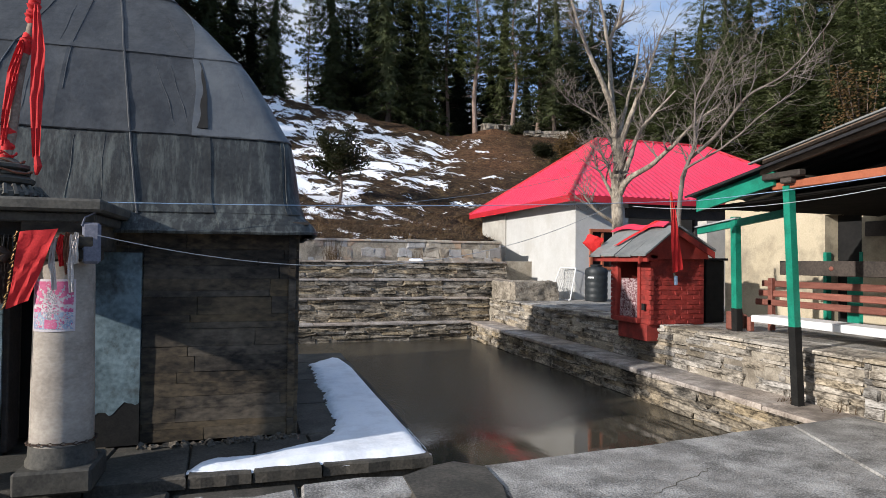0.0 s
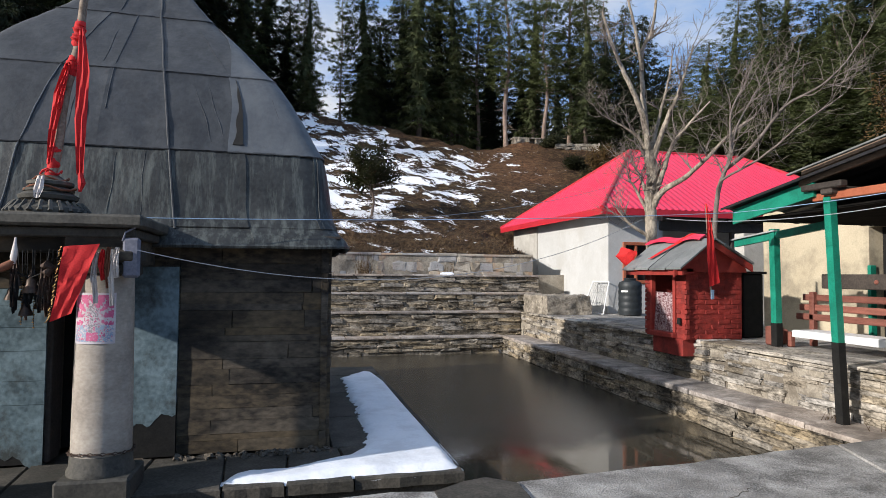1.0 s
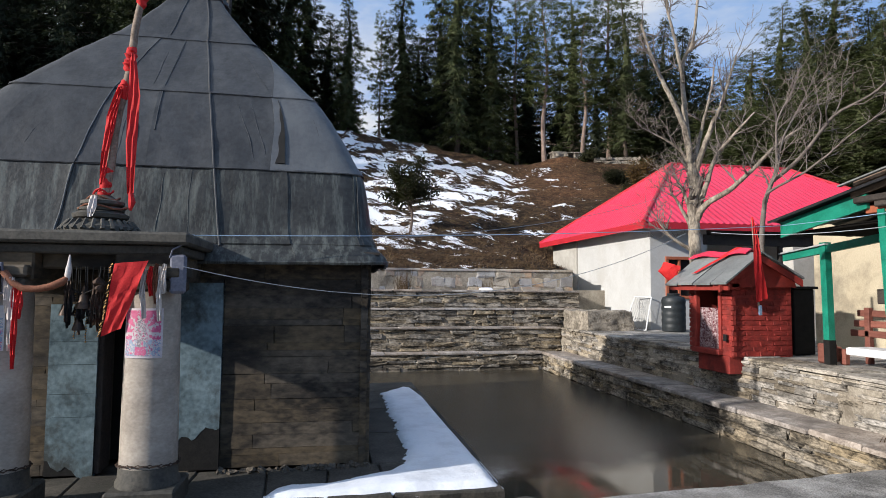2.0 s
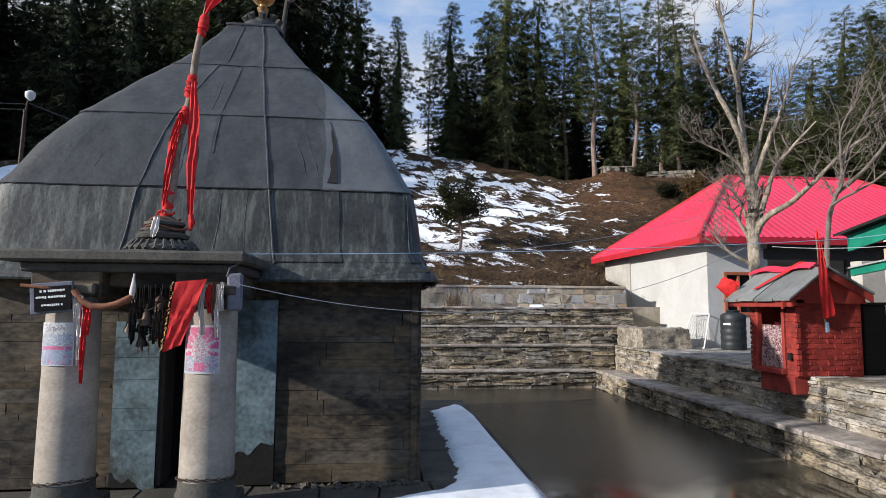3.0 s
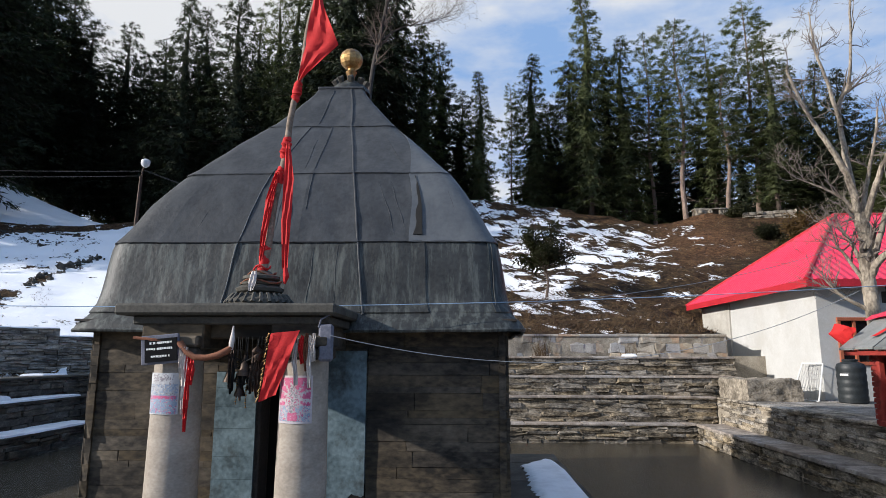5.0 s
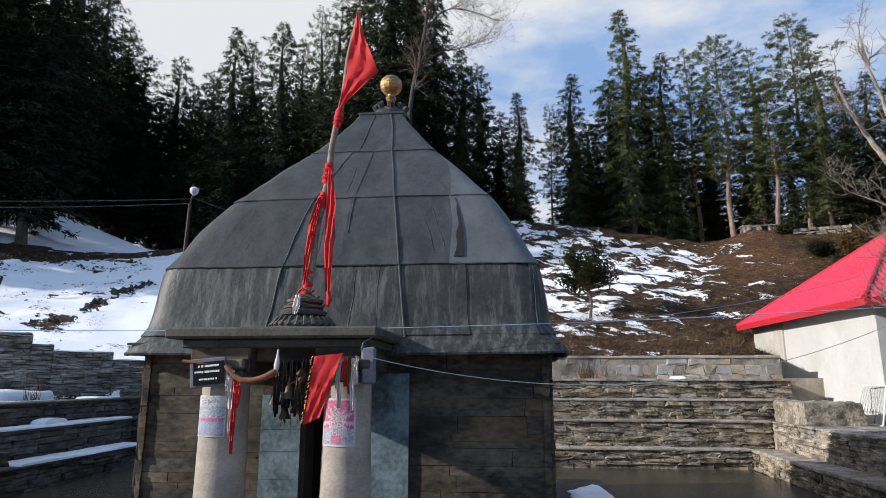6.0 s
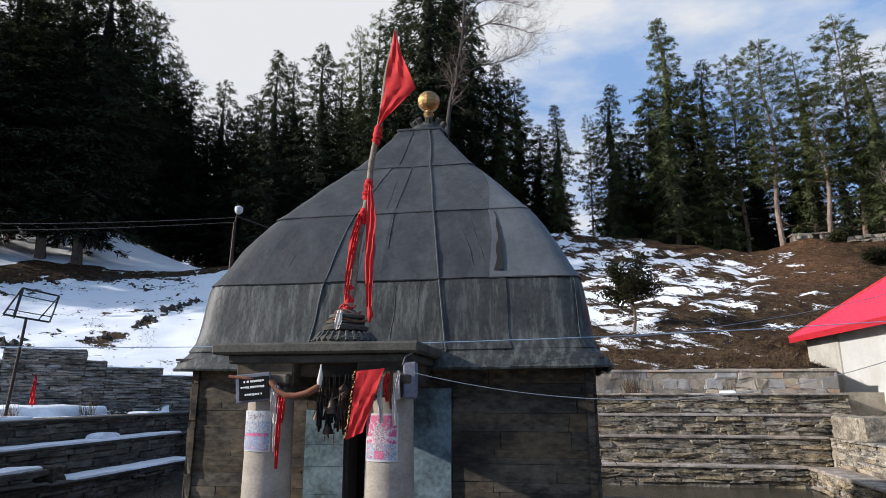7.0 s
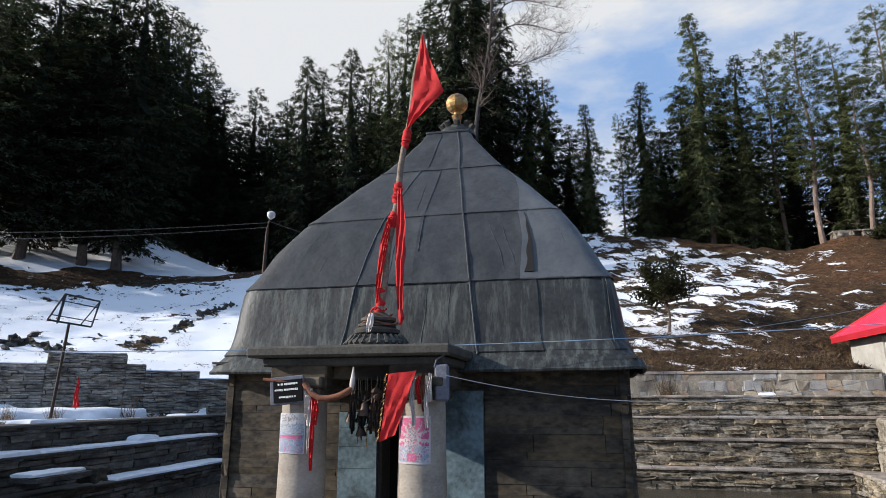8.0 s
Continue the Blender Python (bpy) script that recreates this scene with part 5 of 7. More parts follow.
for z, rad, m_ in ((2.30, 0.13, ROPE), (2.36, 0.075, CLOTH), (2.22, 0.187, ROPE)):
    ring = [Vector((-1.89 + rad * math.cos(a * 0.42), 5.75 + rad * math.sin(a * 0.42), z + 0.02 * math.sin(a * 1.3))) for a in range(16)]
    part("wound_ribbon", Geo().tube(ring, 0.008, 6), m_, fp, "faded votive ribbon wound round the foot", True)
part("hanging_end", cloth([(-1.93, 5.57, 2.30), (-1.94, 5.54, 2.2), (-1.93, 5.53, 2.12)], [(-1.88, 5.57, 2.31), (-1.87, 5.54, 2.2), (-1.89, 5.53, 2.13)], 0.008, 8, 1), RIBBON, fp, "faded votive ribbon end", True)
tip = Vector((-1.65, 5.67, 2.33))
part("tassel", Geo().tube([tip + Vector((0, 0, 0.02)), tip + Vector((0.012, 0, -0.06)), tip + Vector((0.0, 0, -0.13))], [0.02, 0.03, 0.012], 7), CLOTH, fp)

# ---- offerings hung in the porch ----
sign = thing("notice_board", (-2.62, 5.36, 1.50), "black hand-painted notice board tied to a column capital", "sign")
tilt = Matrix.Translation((-2.62, 5.385, 1.60)) @ Matrix.Rotation(radians(-5), 4, "Y")
part("frame", Geo().box(-0.165, -0.02, -0.125, 0.165, 0.01, 0.125, 0.006, tilt), BLUE_GREY, sign, "pale painted wooden frame")
part("panel", Geo().box(-0.125, -0.034, -0.105, 0.155, -0.015, 0.092, 0, tilt), BOARD, sign, "black panel")
rr = random.Random(5)
for row, (z, x0, x1) in enumerate(((0.055, -0.08, 0.10), (0.005, -0.11, 0.11), (-0.06, -0.07, 0.10))):
    u = x0
    while u < x1:
        w = rr.uniform(0.008, 0.020)
        part("letter_bar", Geo().box(u, -0.037, z - rr.uniform(0.004, 0.010), u + w, -0.033, z + 0.010, 0, tilt), LETTER, sign)
        u += w + rr.choice((0.004, 0.005, 0.014))
part("tie", Geo().tube([(-2.86, 5.37, 1.70), (-2.70, 5.36, 1.685), (-2.50, 5.37, 1.66), (-2.42, 5.36, 1.655)], 0.014, 6), ROPE, sign, "orange tie")

horn = thing("garland_rope", (-2.3, 5.35, 1.6), "thick orange-brown twisted rope slung under the porch beam", "garland")
pts = [(-2.44, 5.35, 1.66), (-2.38, 5.34, 1.58), (-2.30, 5.33, 1.535), (-2.20, 5.33, 1.53), (-2.10, 5.33, 1.55), (-2.03, 5.34, 1.585), (-1.99, 5.35, 1.62)]
part("rope", Geo().tube(pts, [0.03, 0.028, 0.026, 0.027, 0.03, 0.032, 0.02], 10), ROPE, horn, "", True)
for x, z0, z1, m_, w in ((-2.36, 1.56, 0.92, CLOTH, 0.03), (-2.39, 1.62, 1.06, RIBBON, 0.035), (-2.34, 1.55, 1.3, CLOTH, 0.04), (-2.42, 1.64, 1.35, RIBBON, 0.02)):
    part("streamer", cloth([(x, 5.33, z0), (x - 0.01, 5.32, (z0 + z1) / 2), (x + 0.01, 5.33, z1)], [(x + w, 5.335, z0), (x + w * 1.3, 5.32, (z0 + z1) / 2), (x + w, 5.33, z1)], 0.012, 12, x * 9), m_, horn, "", True)
part("hook", Geo().tube([(-1.995, 5.35, 1.60), (-1.99, 5.35, 1.655), (-1.985, 5.35, 1.70), (-1.988, 5.36, 1.75), (-2.0, 5.40, 1.80)], [0.018, 0.024, 0.021, 0.012, 0.007], 10), RIBBON, horn, "", True)


def bell(x, y, z, s):
    b = thing("bell", (x, y, z), "small old bronze bell on a chain in the porch", "bell", "porch bells")
    part("cup", Geo().lathe(x, y, [(0.055 * s, z - 0.11 * s), (0.05 * s, z - 0.08 * s), (0.036 * s, z - 0.05 * s), (0.032 * s, z - 0.02 * s), (0.012 * s, z)], 16), BRONZE, b, "", True)
    part("clapper", Geo().tube([(x, y, z - 0.05 * s), (x, y, z - 0.15 * s)], [0.006, 0.014], 6), BRONZE, b)
    part("chain", Geo().tube([(x, y, z - 0.005), (x + 0.004, y, z + 0.03), (x, y, 1.72)], 0.0028, 5), BLACKPAINT, b)
    return b


for x, y, z, s in ((-2.02, 5.52, 1.52, 1.1), (-1.93, 5.55, 1.56, 1.2), (-1.86, 5.50, 1.47, 1.3), (-1.80, 5.56, 1.54, 1.0), (-1.98, 5.54, 1.40, 1.0), (-1.74, 5.50, 1.45, 1.1), (-1.88, 5.56, 1.33, 1.0), (-1.78, 5.52, 1.34, 1.1), (-2.05, 5.50, 1.42, 1.2), (-1.91, 5.48, 1.50, 1.5), (-1.83, 5.54, 1.42, 1.5), (-1.95, 5.50, 1.30, 1.2)):
    bell(x, y, z, s * 0.75)
for x, z0, z1 in ((-2.04, 1.64, 1.27), (-1.84, 1.60, 1.24)):
    rb = thing("ribbon", (x, 5.46, z1), "dark red votive ribbon hanging among the bells", "ribbon", "votive ribbons")
    part("strip", cloth([(x, 5.46, z0), (x - 0.015, 5.45, (z0 + z1) / 2), (x, 5.46, z1)], [(x + 0.035, 5.465, z0), (x + 0.04, 5.45, (z0 + z1) / 2), (x + 0.03, 5.46, z1)], 0.012, 10, x * 7), RUST, rb, "", True)
for x, z1 in ((-1.90, 1.10), (-1.985, 1.13), (-1.745, 1.17)):
    beads = thing("bead_string", (x, 5.50, z1), "string of bronze beads hanging in the porch", "bead string", "bead strings")
    g = Geo().tube([(x, 5.50, 1.71), (x + 0.006, 5.50, z1)], 0.003, 4)
    part("cord", g, IRON, beads)
    g = Geo()
    z = z1
    while z < 1.5:
        r_ = 0.0075 + 0.0025 * math.sin(z * 190 + x * 40)
        g.lathe(x + 0.004 + 0.003 * math.sin(z * 75), 5.50, [(0.002, z), (r_, z + r_ * 0.8), (0.002, z + r_ * 1.6)], 7)
        z += r_ * 2.1 + 0.004
    part("beads", g, GOLD, beads, "", True)
# dark cloth knotted among the bells
bundle = thing("cloth_bundle", (-1.80, 5.47, 1.20), "dark maroon votive cloths knotted in a bundle among the bells", "cloth")
part("knot", Geo().tube([(-1.835, 5.47, 1.585), (-1.80, 5.45, 1.60), (-1.765, 5.46, 1.57), (-1.79, 5.45, 1.53), (-1.825, 5.46, 1.54)], [0.02, 0.034, 0.03, 0.036, 0.016], 9), RUST, bundle, "", True)
part("cord", Geo().tube([(-1.80, 5.47, 1.60), (-1.795, 5.49, 1.72)], 0.006, 5), BLACKPAINT, bundle)
for k, (x, z0, z1, w) in enumerate(((-1.86, 1.46, 1.22, 0.05), (-1.81, 1.54, 1.19, 0.045), (-2.03, 1.55, 1.22, 0.04), (-1.94, 1.47, 1.27, 0.06), (-1.765, 1.52, 1.24, 0.05), (-1.70, 1.5, 1.22, 0.04))):
    part("hanging_cloth", cloth([(x, 5.47, z0), (x - 0.02, 5.45, (z0 + z1) / 2), (x + 0.005, 5.47, z1)], [(x + w * 0.6, 5.475, z0), (x + w, 5.45, (z0 + z1) / 2), (x + w * 0.8, 5.47, z1 + 0.03)], 0.016, 10, 3 + k), RUST if k in (1, 4) else BLACKPAINT, bundle, "", True)
part("cross_cord", Geo().tube([(-2.03, 5.475, 1.55), (-1.92, 5.47, 1.49), (-1.80, 5.465, 1.55), (-1.70, 5.475, 1.51)], 0.006, 5), BLACKPAINT, bundle)
flag2 = thing("red_banner", (-1.66, 5.33, 1.16), "red cloth banner with gold fringe tied under the porch", "banner")
part("cloth", cloth([(-1.650, 5.33, 1.735), (-1.665, 5.31, 1.55), (-1.690, 5.31, 1.34), (-1.722, 5.32, 1.165)], [(-1.405, 5.35, 1.765), (-1.455, 5.32, 1.60), (-1.500, 5.31, 1.45), (-1.578, 5.32, 1.225)], 0.008, 16, 2), CLOTH, flag2, "", True)
g = Geo()
fringe_rnd = random.Random(19)
for k in range(34):
    f_ = k / 33
    p = Vector((-1.650 - 0.072 * f_ ** 1.4, 5.31, 1.735 - 0.57 * f_)) + Vector((fringe_rnd.uniform(-0.016, 0.0), fringe_rnd.uniform(-0.008, 0.0), fringe_rnd.uniform(-0.008, 0.008)))
    g.tube([p, p + Vector((fringe_rnd.uniform(-0.020, -0.004), -0.004, fringe_rnd.uniform(-0.022, -0.004)))], [fringe_rnd.uniform(0.003, 0.006), 0.002], 5)
part("fringe", g, GOLD, flag2, "gold fringe")
for x, z0, z1, m_ in ((-1.45, 1.70, 1.30, RIBBON), (-1.33, 1.72, 1.28, RIBBON), (-1.40, 1.72, 1.48, CLOTH), (-1.36, 1.74, 1.42, ROPE), (-1.30, 1.74, 1.50, RIBBON)):
    rb = thing("ribbon", (x, 5.38, z1), "faded votive ribbon tied to the column capital", "ribbon", "votive ribbons")
    part("strip", cloth([(x, 5.385, z0), (x - 0.02, 5.37, (z0 + z1) / 2), (x, 5.385, z1)], [(x + 0.03, 5.385, z0), (x + 0.025, 5.37, (z0 + z1) / 2), (x + 0.035, 5.385, z1)], 0.012, 10, x * 11), m_, rb, "", True)
# grey painted face of the capital, modelled as a bag with an added strap
bag = thing("grey_cloth_bag", (-1.2, 5.45, 1.5), "grey painted face of the column capital", "bag")
part("body", Geo().box(-1.26, 5.41, 1.50, -1.13, 5.46, 1.82, 0.02), BLUE_GREY, bag)
part("strap", Geo().tube([(-1.26, 5.42, 1.79), (-1.24, 5.42, 1.86), (-1.14, 5.44, 1.92)], 0.008, 5), BLUE_GREY, bag)

# ---- small red brick shrine on the terrace edge ----
shrine = thing("brick_shrine", (6.35, 8.75, 0.595), "small red-painted brick shrine with grey slate roof", "shrine")
SX0, SX1, SY0, SY1 = 5.80, 6.86, 8.22, 9.34
g = Geo().box(SX0 + 0.05, SY0 + 0.05, 0.59, SX1, SY0 + 0.24, 1.66).box(SX0 + 0.05, SY1 - 0.16, 0.59, SX1, SY1 - 0.05, 1.66).box(SX1 - 0.2, SY0 + 0.2, 0.59, SX1, SY1 - 0.1, 1.66).box(SX0 + 0.3, SY0 + 0.2, 0.6, SX1, SY1 - 0.1, 0.66)
core = part("body", g, RED_BRICK, shrine)
brick_meshes = [build("brick", rough_block(40 + i), RED_BRICK) for i in range(4)]


def bricks(owner, seed, start, along, length, height, course=0.075, run=0.23):
    r = random.Random(seed)
    d = Vector(along)
    turn = Matrix((d, Vector((0, 0, 1)).cross(d), Vector((0, 0, 1)))).transposed()
    o = ORIGIN[owner.name]
    n = round(height / course)
    for i in range(n):
        u = -(run / 2 if i % 2 else 0)
        while u < length - 0.01:
            a, e = max(u, 0), min(u + run, length)
            if e - a > 0.02:
                ob = new("brick", r.choice(brick_meshes))
                ob.parent = owner
                ob.matrix_basis = Matrix.LocRotScale(Vector(start) + d * ((a + e) / 2) + Vector((0, 0, (i + 0.5) * height / n)) + turn @ Vector((0, 0.05, 0)) - o, turn.to_quaternion(), (e - a - 0.011, 0.05 + r.uniform(0.002, 0.010), height / n - 0.012))
            u += run


bricks(core, 1, (SX0 + 0.05, SY0 + 0.05, 0.6), (1, 0, 0), SX1 - SX0 - 0.05, 1.05)
bricks(core, 2, (SX0 + 0.05, SY1, 0.6), (0, -1, 0), 0.18, 1.05)
bricks(core, 3, (SX0 + 0.05, SY0 + 0.26, 0.6), (0, -1, 0), 0.26, 1.05)
part("plinth_face", Geo().box(5.83, 8.30, 0.34, 6.2, 9.08, 0.60, 0.008), RED_BRICK, shrine)
part("sill", Geo().box(5.76, 8.46, 0.60, 6.0, 9.10, 0.68, 0.01), RED_BRICK, shrine)
part("lintel", Geo().box(SX0 - 0.02, SY0 - 0.02, 1.58, SX0 + 0.16, SY1 + 0.02, 1.68, 0.01), SHRINE_RED, shrine)
part("jamb", Geo().box(SX0 + 0.02, SY0 + 0.26, 0.68, SX0 + 0.10, SY0 + 0.32, 1.58, 0.008), SHRINE_RED, shrine)
part("jamb", Geo().box(SX0 + 0.02, SY1 - 0.24, 0.68, SX0 + 0.10, SY1 - 0.18, 1.58, 0.008), SHRINE_RED, shrine)
# depth of the niche: its shade is painted on a flat sheet
part("niche", Geo().box(SX0 + 0.45, SY0 + 0.24, 0.66, SX0 + 0.47, SY1 - 0.14, 1.6), INNER_SHADE, shrine, "near-black sheet painted as the shade in the niche")
rows = [[(SX0 + 0.09 + 0.018 * math.sin(j * 1.7 + i * 0.4), SY0 + 0.31 + 0.59 * j / 14, 0.68 + 0.62 * i / 10) for j in range(15)] for i in range(11)]
part("curtain", Geo().sheet(rows, (0.004, 0, 0)), SPANGLE, shrine, "spangled red and silver curtain", True)
# the vent is no hole: its shade is a near-black patch
part("vent_hole", Geo().box(SX0 - 0.004, SY0 + 0.10, 0.82, SX0 + 0.02, SY0 + 0.17, 0.92), INNER_SHADE, shrine, "near-black patch painted as the shade in a small vent")
# roof: ridge along y, two slopes
RX, RZ = 6.24, 2.13
for xe, ez in ((5.56, 1.67), (6.93, 1.76)):
    y = 8.06
    rr = random.Random(17)
    while y < 9.68:
        w = min(rr.uniform(0.30, 0.46), 9.70 - y)
        e = 0.014 * rr.random()
        g = Geo().sheet([[(RX, y, RZ + e), (RX, y + w - 0.012, RZ + e)], [(xe, y + 0.01 - 0.12 * (xe < RX), ez + e), (xe, y + w - 0.015 - 0.12 * (xe < RX), ez + e)]], (0, 0, 0.028))
        part("roof_slate", g, GREY_SHEET, shrine, "grey slate slab")
        y += w
    g = Geo().prism([(RX, RZ - 0.03), (xe, ez - 0.03), (xe, ez - 0.13), (RX, RZ - 0.13)], "y", 8.10, 8.13)
    part("barge_board", g, SHRINE_RED, shrine)
part("gable", Geo().prism([(5.84, 1.62), (6.90, 1.62), (6.86, 1.74), (RX, RZ - 0.05), (5.82, 1.76)], "y", SY0 - 0.02, SY0 + 0.1), SHRINE_RED, shrine)
part("eave_board", Geo().box(5.62, 8.0, 1.57, 5.65, 9.55, 1.645), SHRINE_RED, shrine)
g = Geo()
n = 22
rows = [[(RX + 0.04 + s * 0.14, 8.35 + 1.5 * i / n + 0.05 * s, RZ + 0.075 - abs(s) * 0.07 + 0.02 * math.sin(i * 0.5)) for s in (-1, -0.5, 0, 0.5, 1)] for i in range(n + 1)]
part("ridge_cap", Geo().sheet(rows, (0, 0, 0.02)), RED_ROOF, shrine, "bent red sheet ridge cap")
side_box = whole("red_banner_cloth", cloth([(5.70, 9.85, 2.05), (5.62, 9.9, 1.9), (5.75, 9.75, 1.72)], [(5.75, 9.45, 1.98), (5.78, 9.5, 1.9), (5.80, 9.6, 1.75)], 0.03, 12, 3), CLOTH, "red cloth banner beside the shrine roof", "banner", "", "", True)
scarf = whole("red_scarf", cloth([(6.28, 8.72, 2.24), (6.02, 8.90, 2.04), (5.72, 9.05, 1.83)], [(6.32, 8.60, 2.24), (6.04, 8.78, 2.05), (5.74, 8.95, 1.84)], 0.012, 12, 1), CLOTH, "red scarf laid over the shrine roof", "scarf", "", "", True)
pen = thing("shrine_pennant", (6.02, 7.95, 1.0), "tall red pennant leaning on the shrine gable", "pennant")
part("staff", Geo().tube([(6.06, 7.93, 1.25), (5.97, 7.93, 2.62)], [0.016, 0.008], 6), POLEWOOD, pen)
part("cloth", cloth([(5.96, 7.91, 2.62), (5.97, 7.90, 2.1), (5.99, 7.90, 1.4)], [(5.98, 7.91, 2.62), (6.09, 7.90, 2.1), (6.17, 7.90, 1.46)], 0.012, 16, 2), CLOTH, pen, "", True)
part("blue_tag", Geo().box(6.04, 7.90, 1.22, 6.09, 7.93, 1.36, 0.008), WIRE_BLUE, pen, "small blue bundle")

cabinet = thing("dark_cupboard", (7.35, 8.75, 0.595), "dark sheet cupboard standing behind the shrine", "cupboard")
part("body", Geo().box(7.05, 8.45, 0.595, 7.42, 9.05, 1.60, 0.015), BLACKPAINT, cabinet)
part("top", Geo().box(7.02, 8.41, 1.60, 7.46, 9.09, 1.64, 0.008), BLACKPAINT, cabinet)

# ---- white house with hipped red roof ----
house = thing("white_house", (11.0, 17.4, 0.6), "white plastered house under a hipped red metal roof", "house")
HX0, HX1, HY0, HY1, HZ = 7.94, 17.2, 14.34, 20.98, 2.90
for x0, y0, z0, x1, y1, z1 in ((HX0, HY0 + 0.3, 0.5, HX0 + 0.3, HY1, HZ + 0.25), (HX0, HY1 - 0.3, 0.5, HX1, HY1, HZ + 0.25), (HX1 - 0.3, HY0, 0.5, HX1, HY1, HZ + 0.25), (HX0, HY0, 0.5, 8.36, HY0 + 0.3, HZ + 0.25), (8.36, HY0, 0.5, 9.10, HY0 + 0.3, 1.42), (8.36, HY0, 2.36, 9.10, HY0 + 0.3, HZ + 0.25), (9.10, HY0, 0.5, 9.5, HY0 + 0.3, HZ + 0.25), (9.5, HY0 + 1.8, 0.5, HX1, HY0 + 2.1, HZ + 0.25), (9.2, HY0 + 0.3, 0.5, 9.5, HY0 + 1.9, HZ + 0.25)):
    part("wall", Geo().box(x0, y0, z0, x1, y1, z1), WHITE, house)
for x in (11.6, 13.8, 16.0):
    part("verandah_post", Geo().box(x, HY0, 0.5, x + 0.12, HY0 + 0.12, HZ + 0.2, 0.01), DARKWOOD, house)
part("verandah_beam", Geo().box(9.4, HY0 - 0.02, HZ - 0.16, HX1, HY0 + 0.12, HZ + 0.1, 0.01), DARKWOOD, house, "dark red-brown verandah beam")
part("wall_pilaster", Geo().box(HX0 - 0.05, 18.9, 0.5, HX0 + 0.02, HY1 + 0.02, HZ + 0.2), GREY_PLASTER, house, "grey-white plaster band")
win = part("window", Geo().box(8.34, HY0 - 0.04, 1.36, 9.12, HY0 + 0.1, 1.44, 0.008).box(8.34, HY0 - 0.04, 2.34, 9.12, HY0 + 0.1, 2.42, 0.008).box(8.34, HY0 - 0.04, 1.44, 8.42, HY0 + 0.1, 2.34, 0.008).box(9.04, HY0 - 0.04, 1.44, 9.12, HY0 + 0.1, 2.34, 0.008).box(8.70, HY0 - 0.02, 1.44, 8.75, HY0 + 0.08, 2.34), ORANGE, house, "orange-brown wooden window frame")
part("pane", Geo().box(8.40, HY0 + 0.04, 1.42, 9.06, HY0 + 0.05, 2.36), INNER_SHADE, win, "dark pane")
part("door", Geo().box(10.3, HY0 + 1.76, 0.6, 11.2, HY0 + 1.81, 2.5, 0.01), DARKWOOD, house, "dark wooden door")
# roof
OV = 0.42
RX0, RX1, RY0, RY1, RE, RT = HX0 - 0.40, HX1 + OV, HY0 - OV, HY1 + OV, 3.24, 5.52
YM = (RY0 + RY1) / 2
AX0, AX1 = RX0 + 3.0, RX1 - 3.0


def corrugated(a0, a1, b0, b1, pitch=0.19, amp=0.017, steps=4):
    """Ribbed sheet between the eave line a0-a1 and the upper line b0-b1; ribs run up the slope."""
    a0, a1, b0, b1 = (Vector(p) for p in (a0, a1, b0, b1))
    run = (a1 - a0)
    ln = run.length
    d = run / ln
    up = (b0 - a0) - d * (b0 - a0).dot(d)
    nrm = d.cross(up).normalized()
    if nrm.z < 0:
        nrm = -nrm
    n = int(ln / pitch) * steps
    s0, s1 = (b0 - a0).dot(d), (b1 - a0).dot(d)
    rows = [[], []]
    for i in range(n + 1):
        s = ln * i / n
        top = 1.0
        if s < s0:
            top = s / s0 if s0 > 0 else 1
        if s > s1:
            top = (ln - s) / (ln - s1) if ln > s1 else 1
        wave = nrm * amp * (1 if i % steps in (1, 2) else -0.6)
        rows[0].append(a0 + d * s + wave)
        rows[1].append(a0 + d * s + up * max(top, 0.001) + wave)
    return Geo().sheet(rows, (0, 0, 0.012))


part("roof_slope", corrugated((RX0, RY1, RE), (RX0, RY0, RE), (AX0, YM, RT), (AX0, YM, RT)), RED_ROOF, house)
part("roof_slope", corrugated((RX0, RY0, RE), (RX1, RY0, RE), (AX0, YM, RT), (AX1, YM, RT)), RED_ROOF, house)
part("roof_slope", corrugated((RX1, RY0, RE), (RX1, RY1, RE), (AX1, YM, RT), (AX1, YM, RT)), RED_ROOF, house)
part("roof_slope", corrugated((RX1, RY1, RE), (RX0, RY1, RE), (AX1, YM, RT), (AX0, YM, RT)), RED_ROOF, house)
for a, b_ in (((RX0, RY0, RE), (AX0, YM, RT)), ((RX0, RY1, RE), (AX0, YM, RT)), ((RX1, RY0, RE), (AX1, YM, RT)), ((AX0, YM, RT), (AX1, YM, RT))):
    a, b_ = Vector(a), Vector(b_)
    part("ridge_cap", Geo().tube([a + Vector((0, 0, 0.0)), b_ + Vector((0, 0, 0.01))], 0.055, 8), RED_FASCIA, house, "", True)
part("fascia", Geo().box(RX0 - 0.01, RY0, RE - 0.17, RX0 + 0.015, RY1, RE - 0.005), RED_FASCIA, house)
part("fascia", Geo().box(RX0, RY0 - 0.01, RE - 0.17, RX1, RY0 + 0.015, RE - 0.005), RED_FASCIA, house)
part("soffit", Geo().box(RX0 + 0.02, RY0 + 0.02, RE - 0.10, RX1 - 0.02, RY1 - 0.02, RE - 0.06), DARKWOOD, house, "dark boarded soffit")

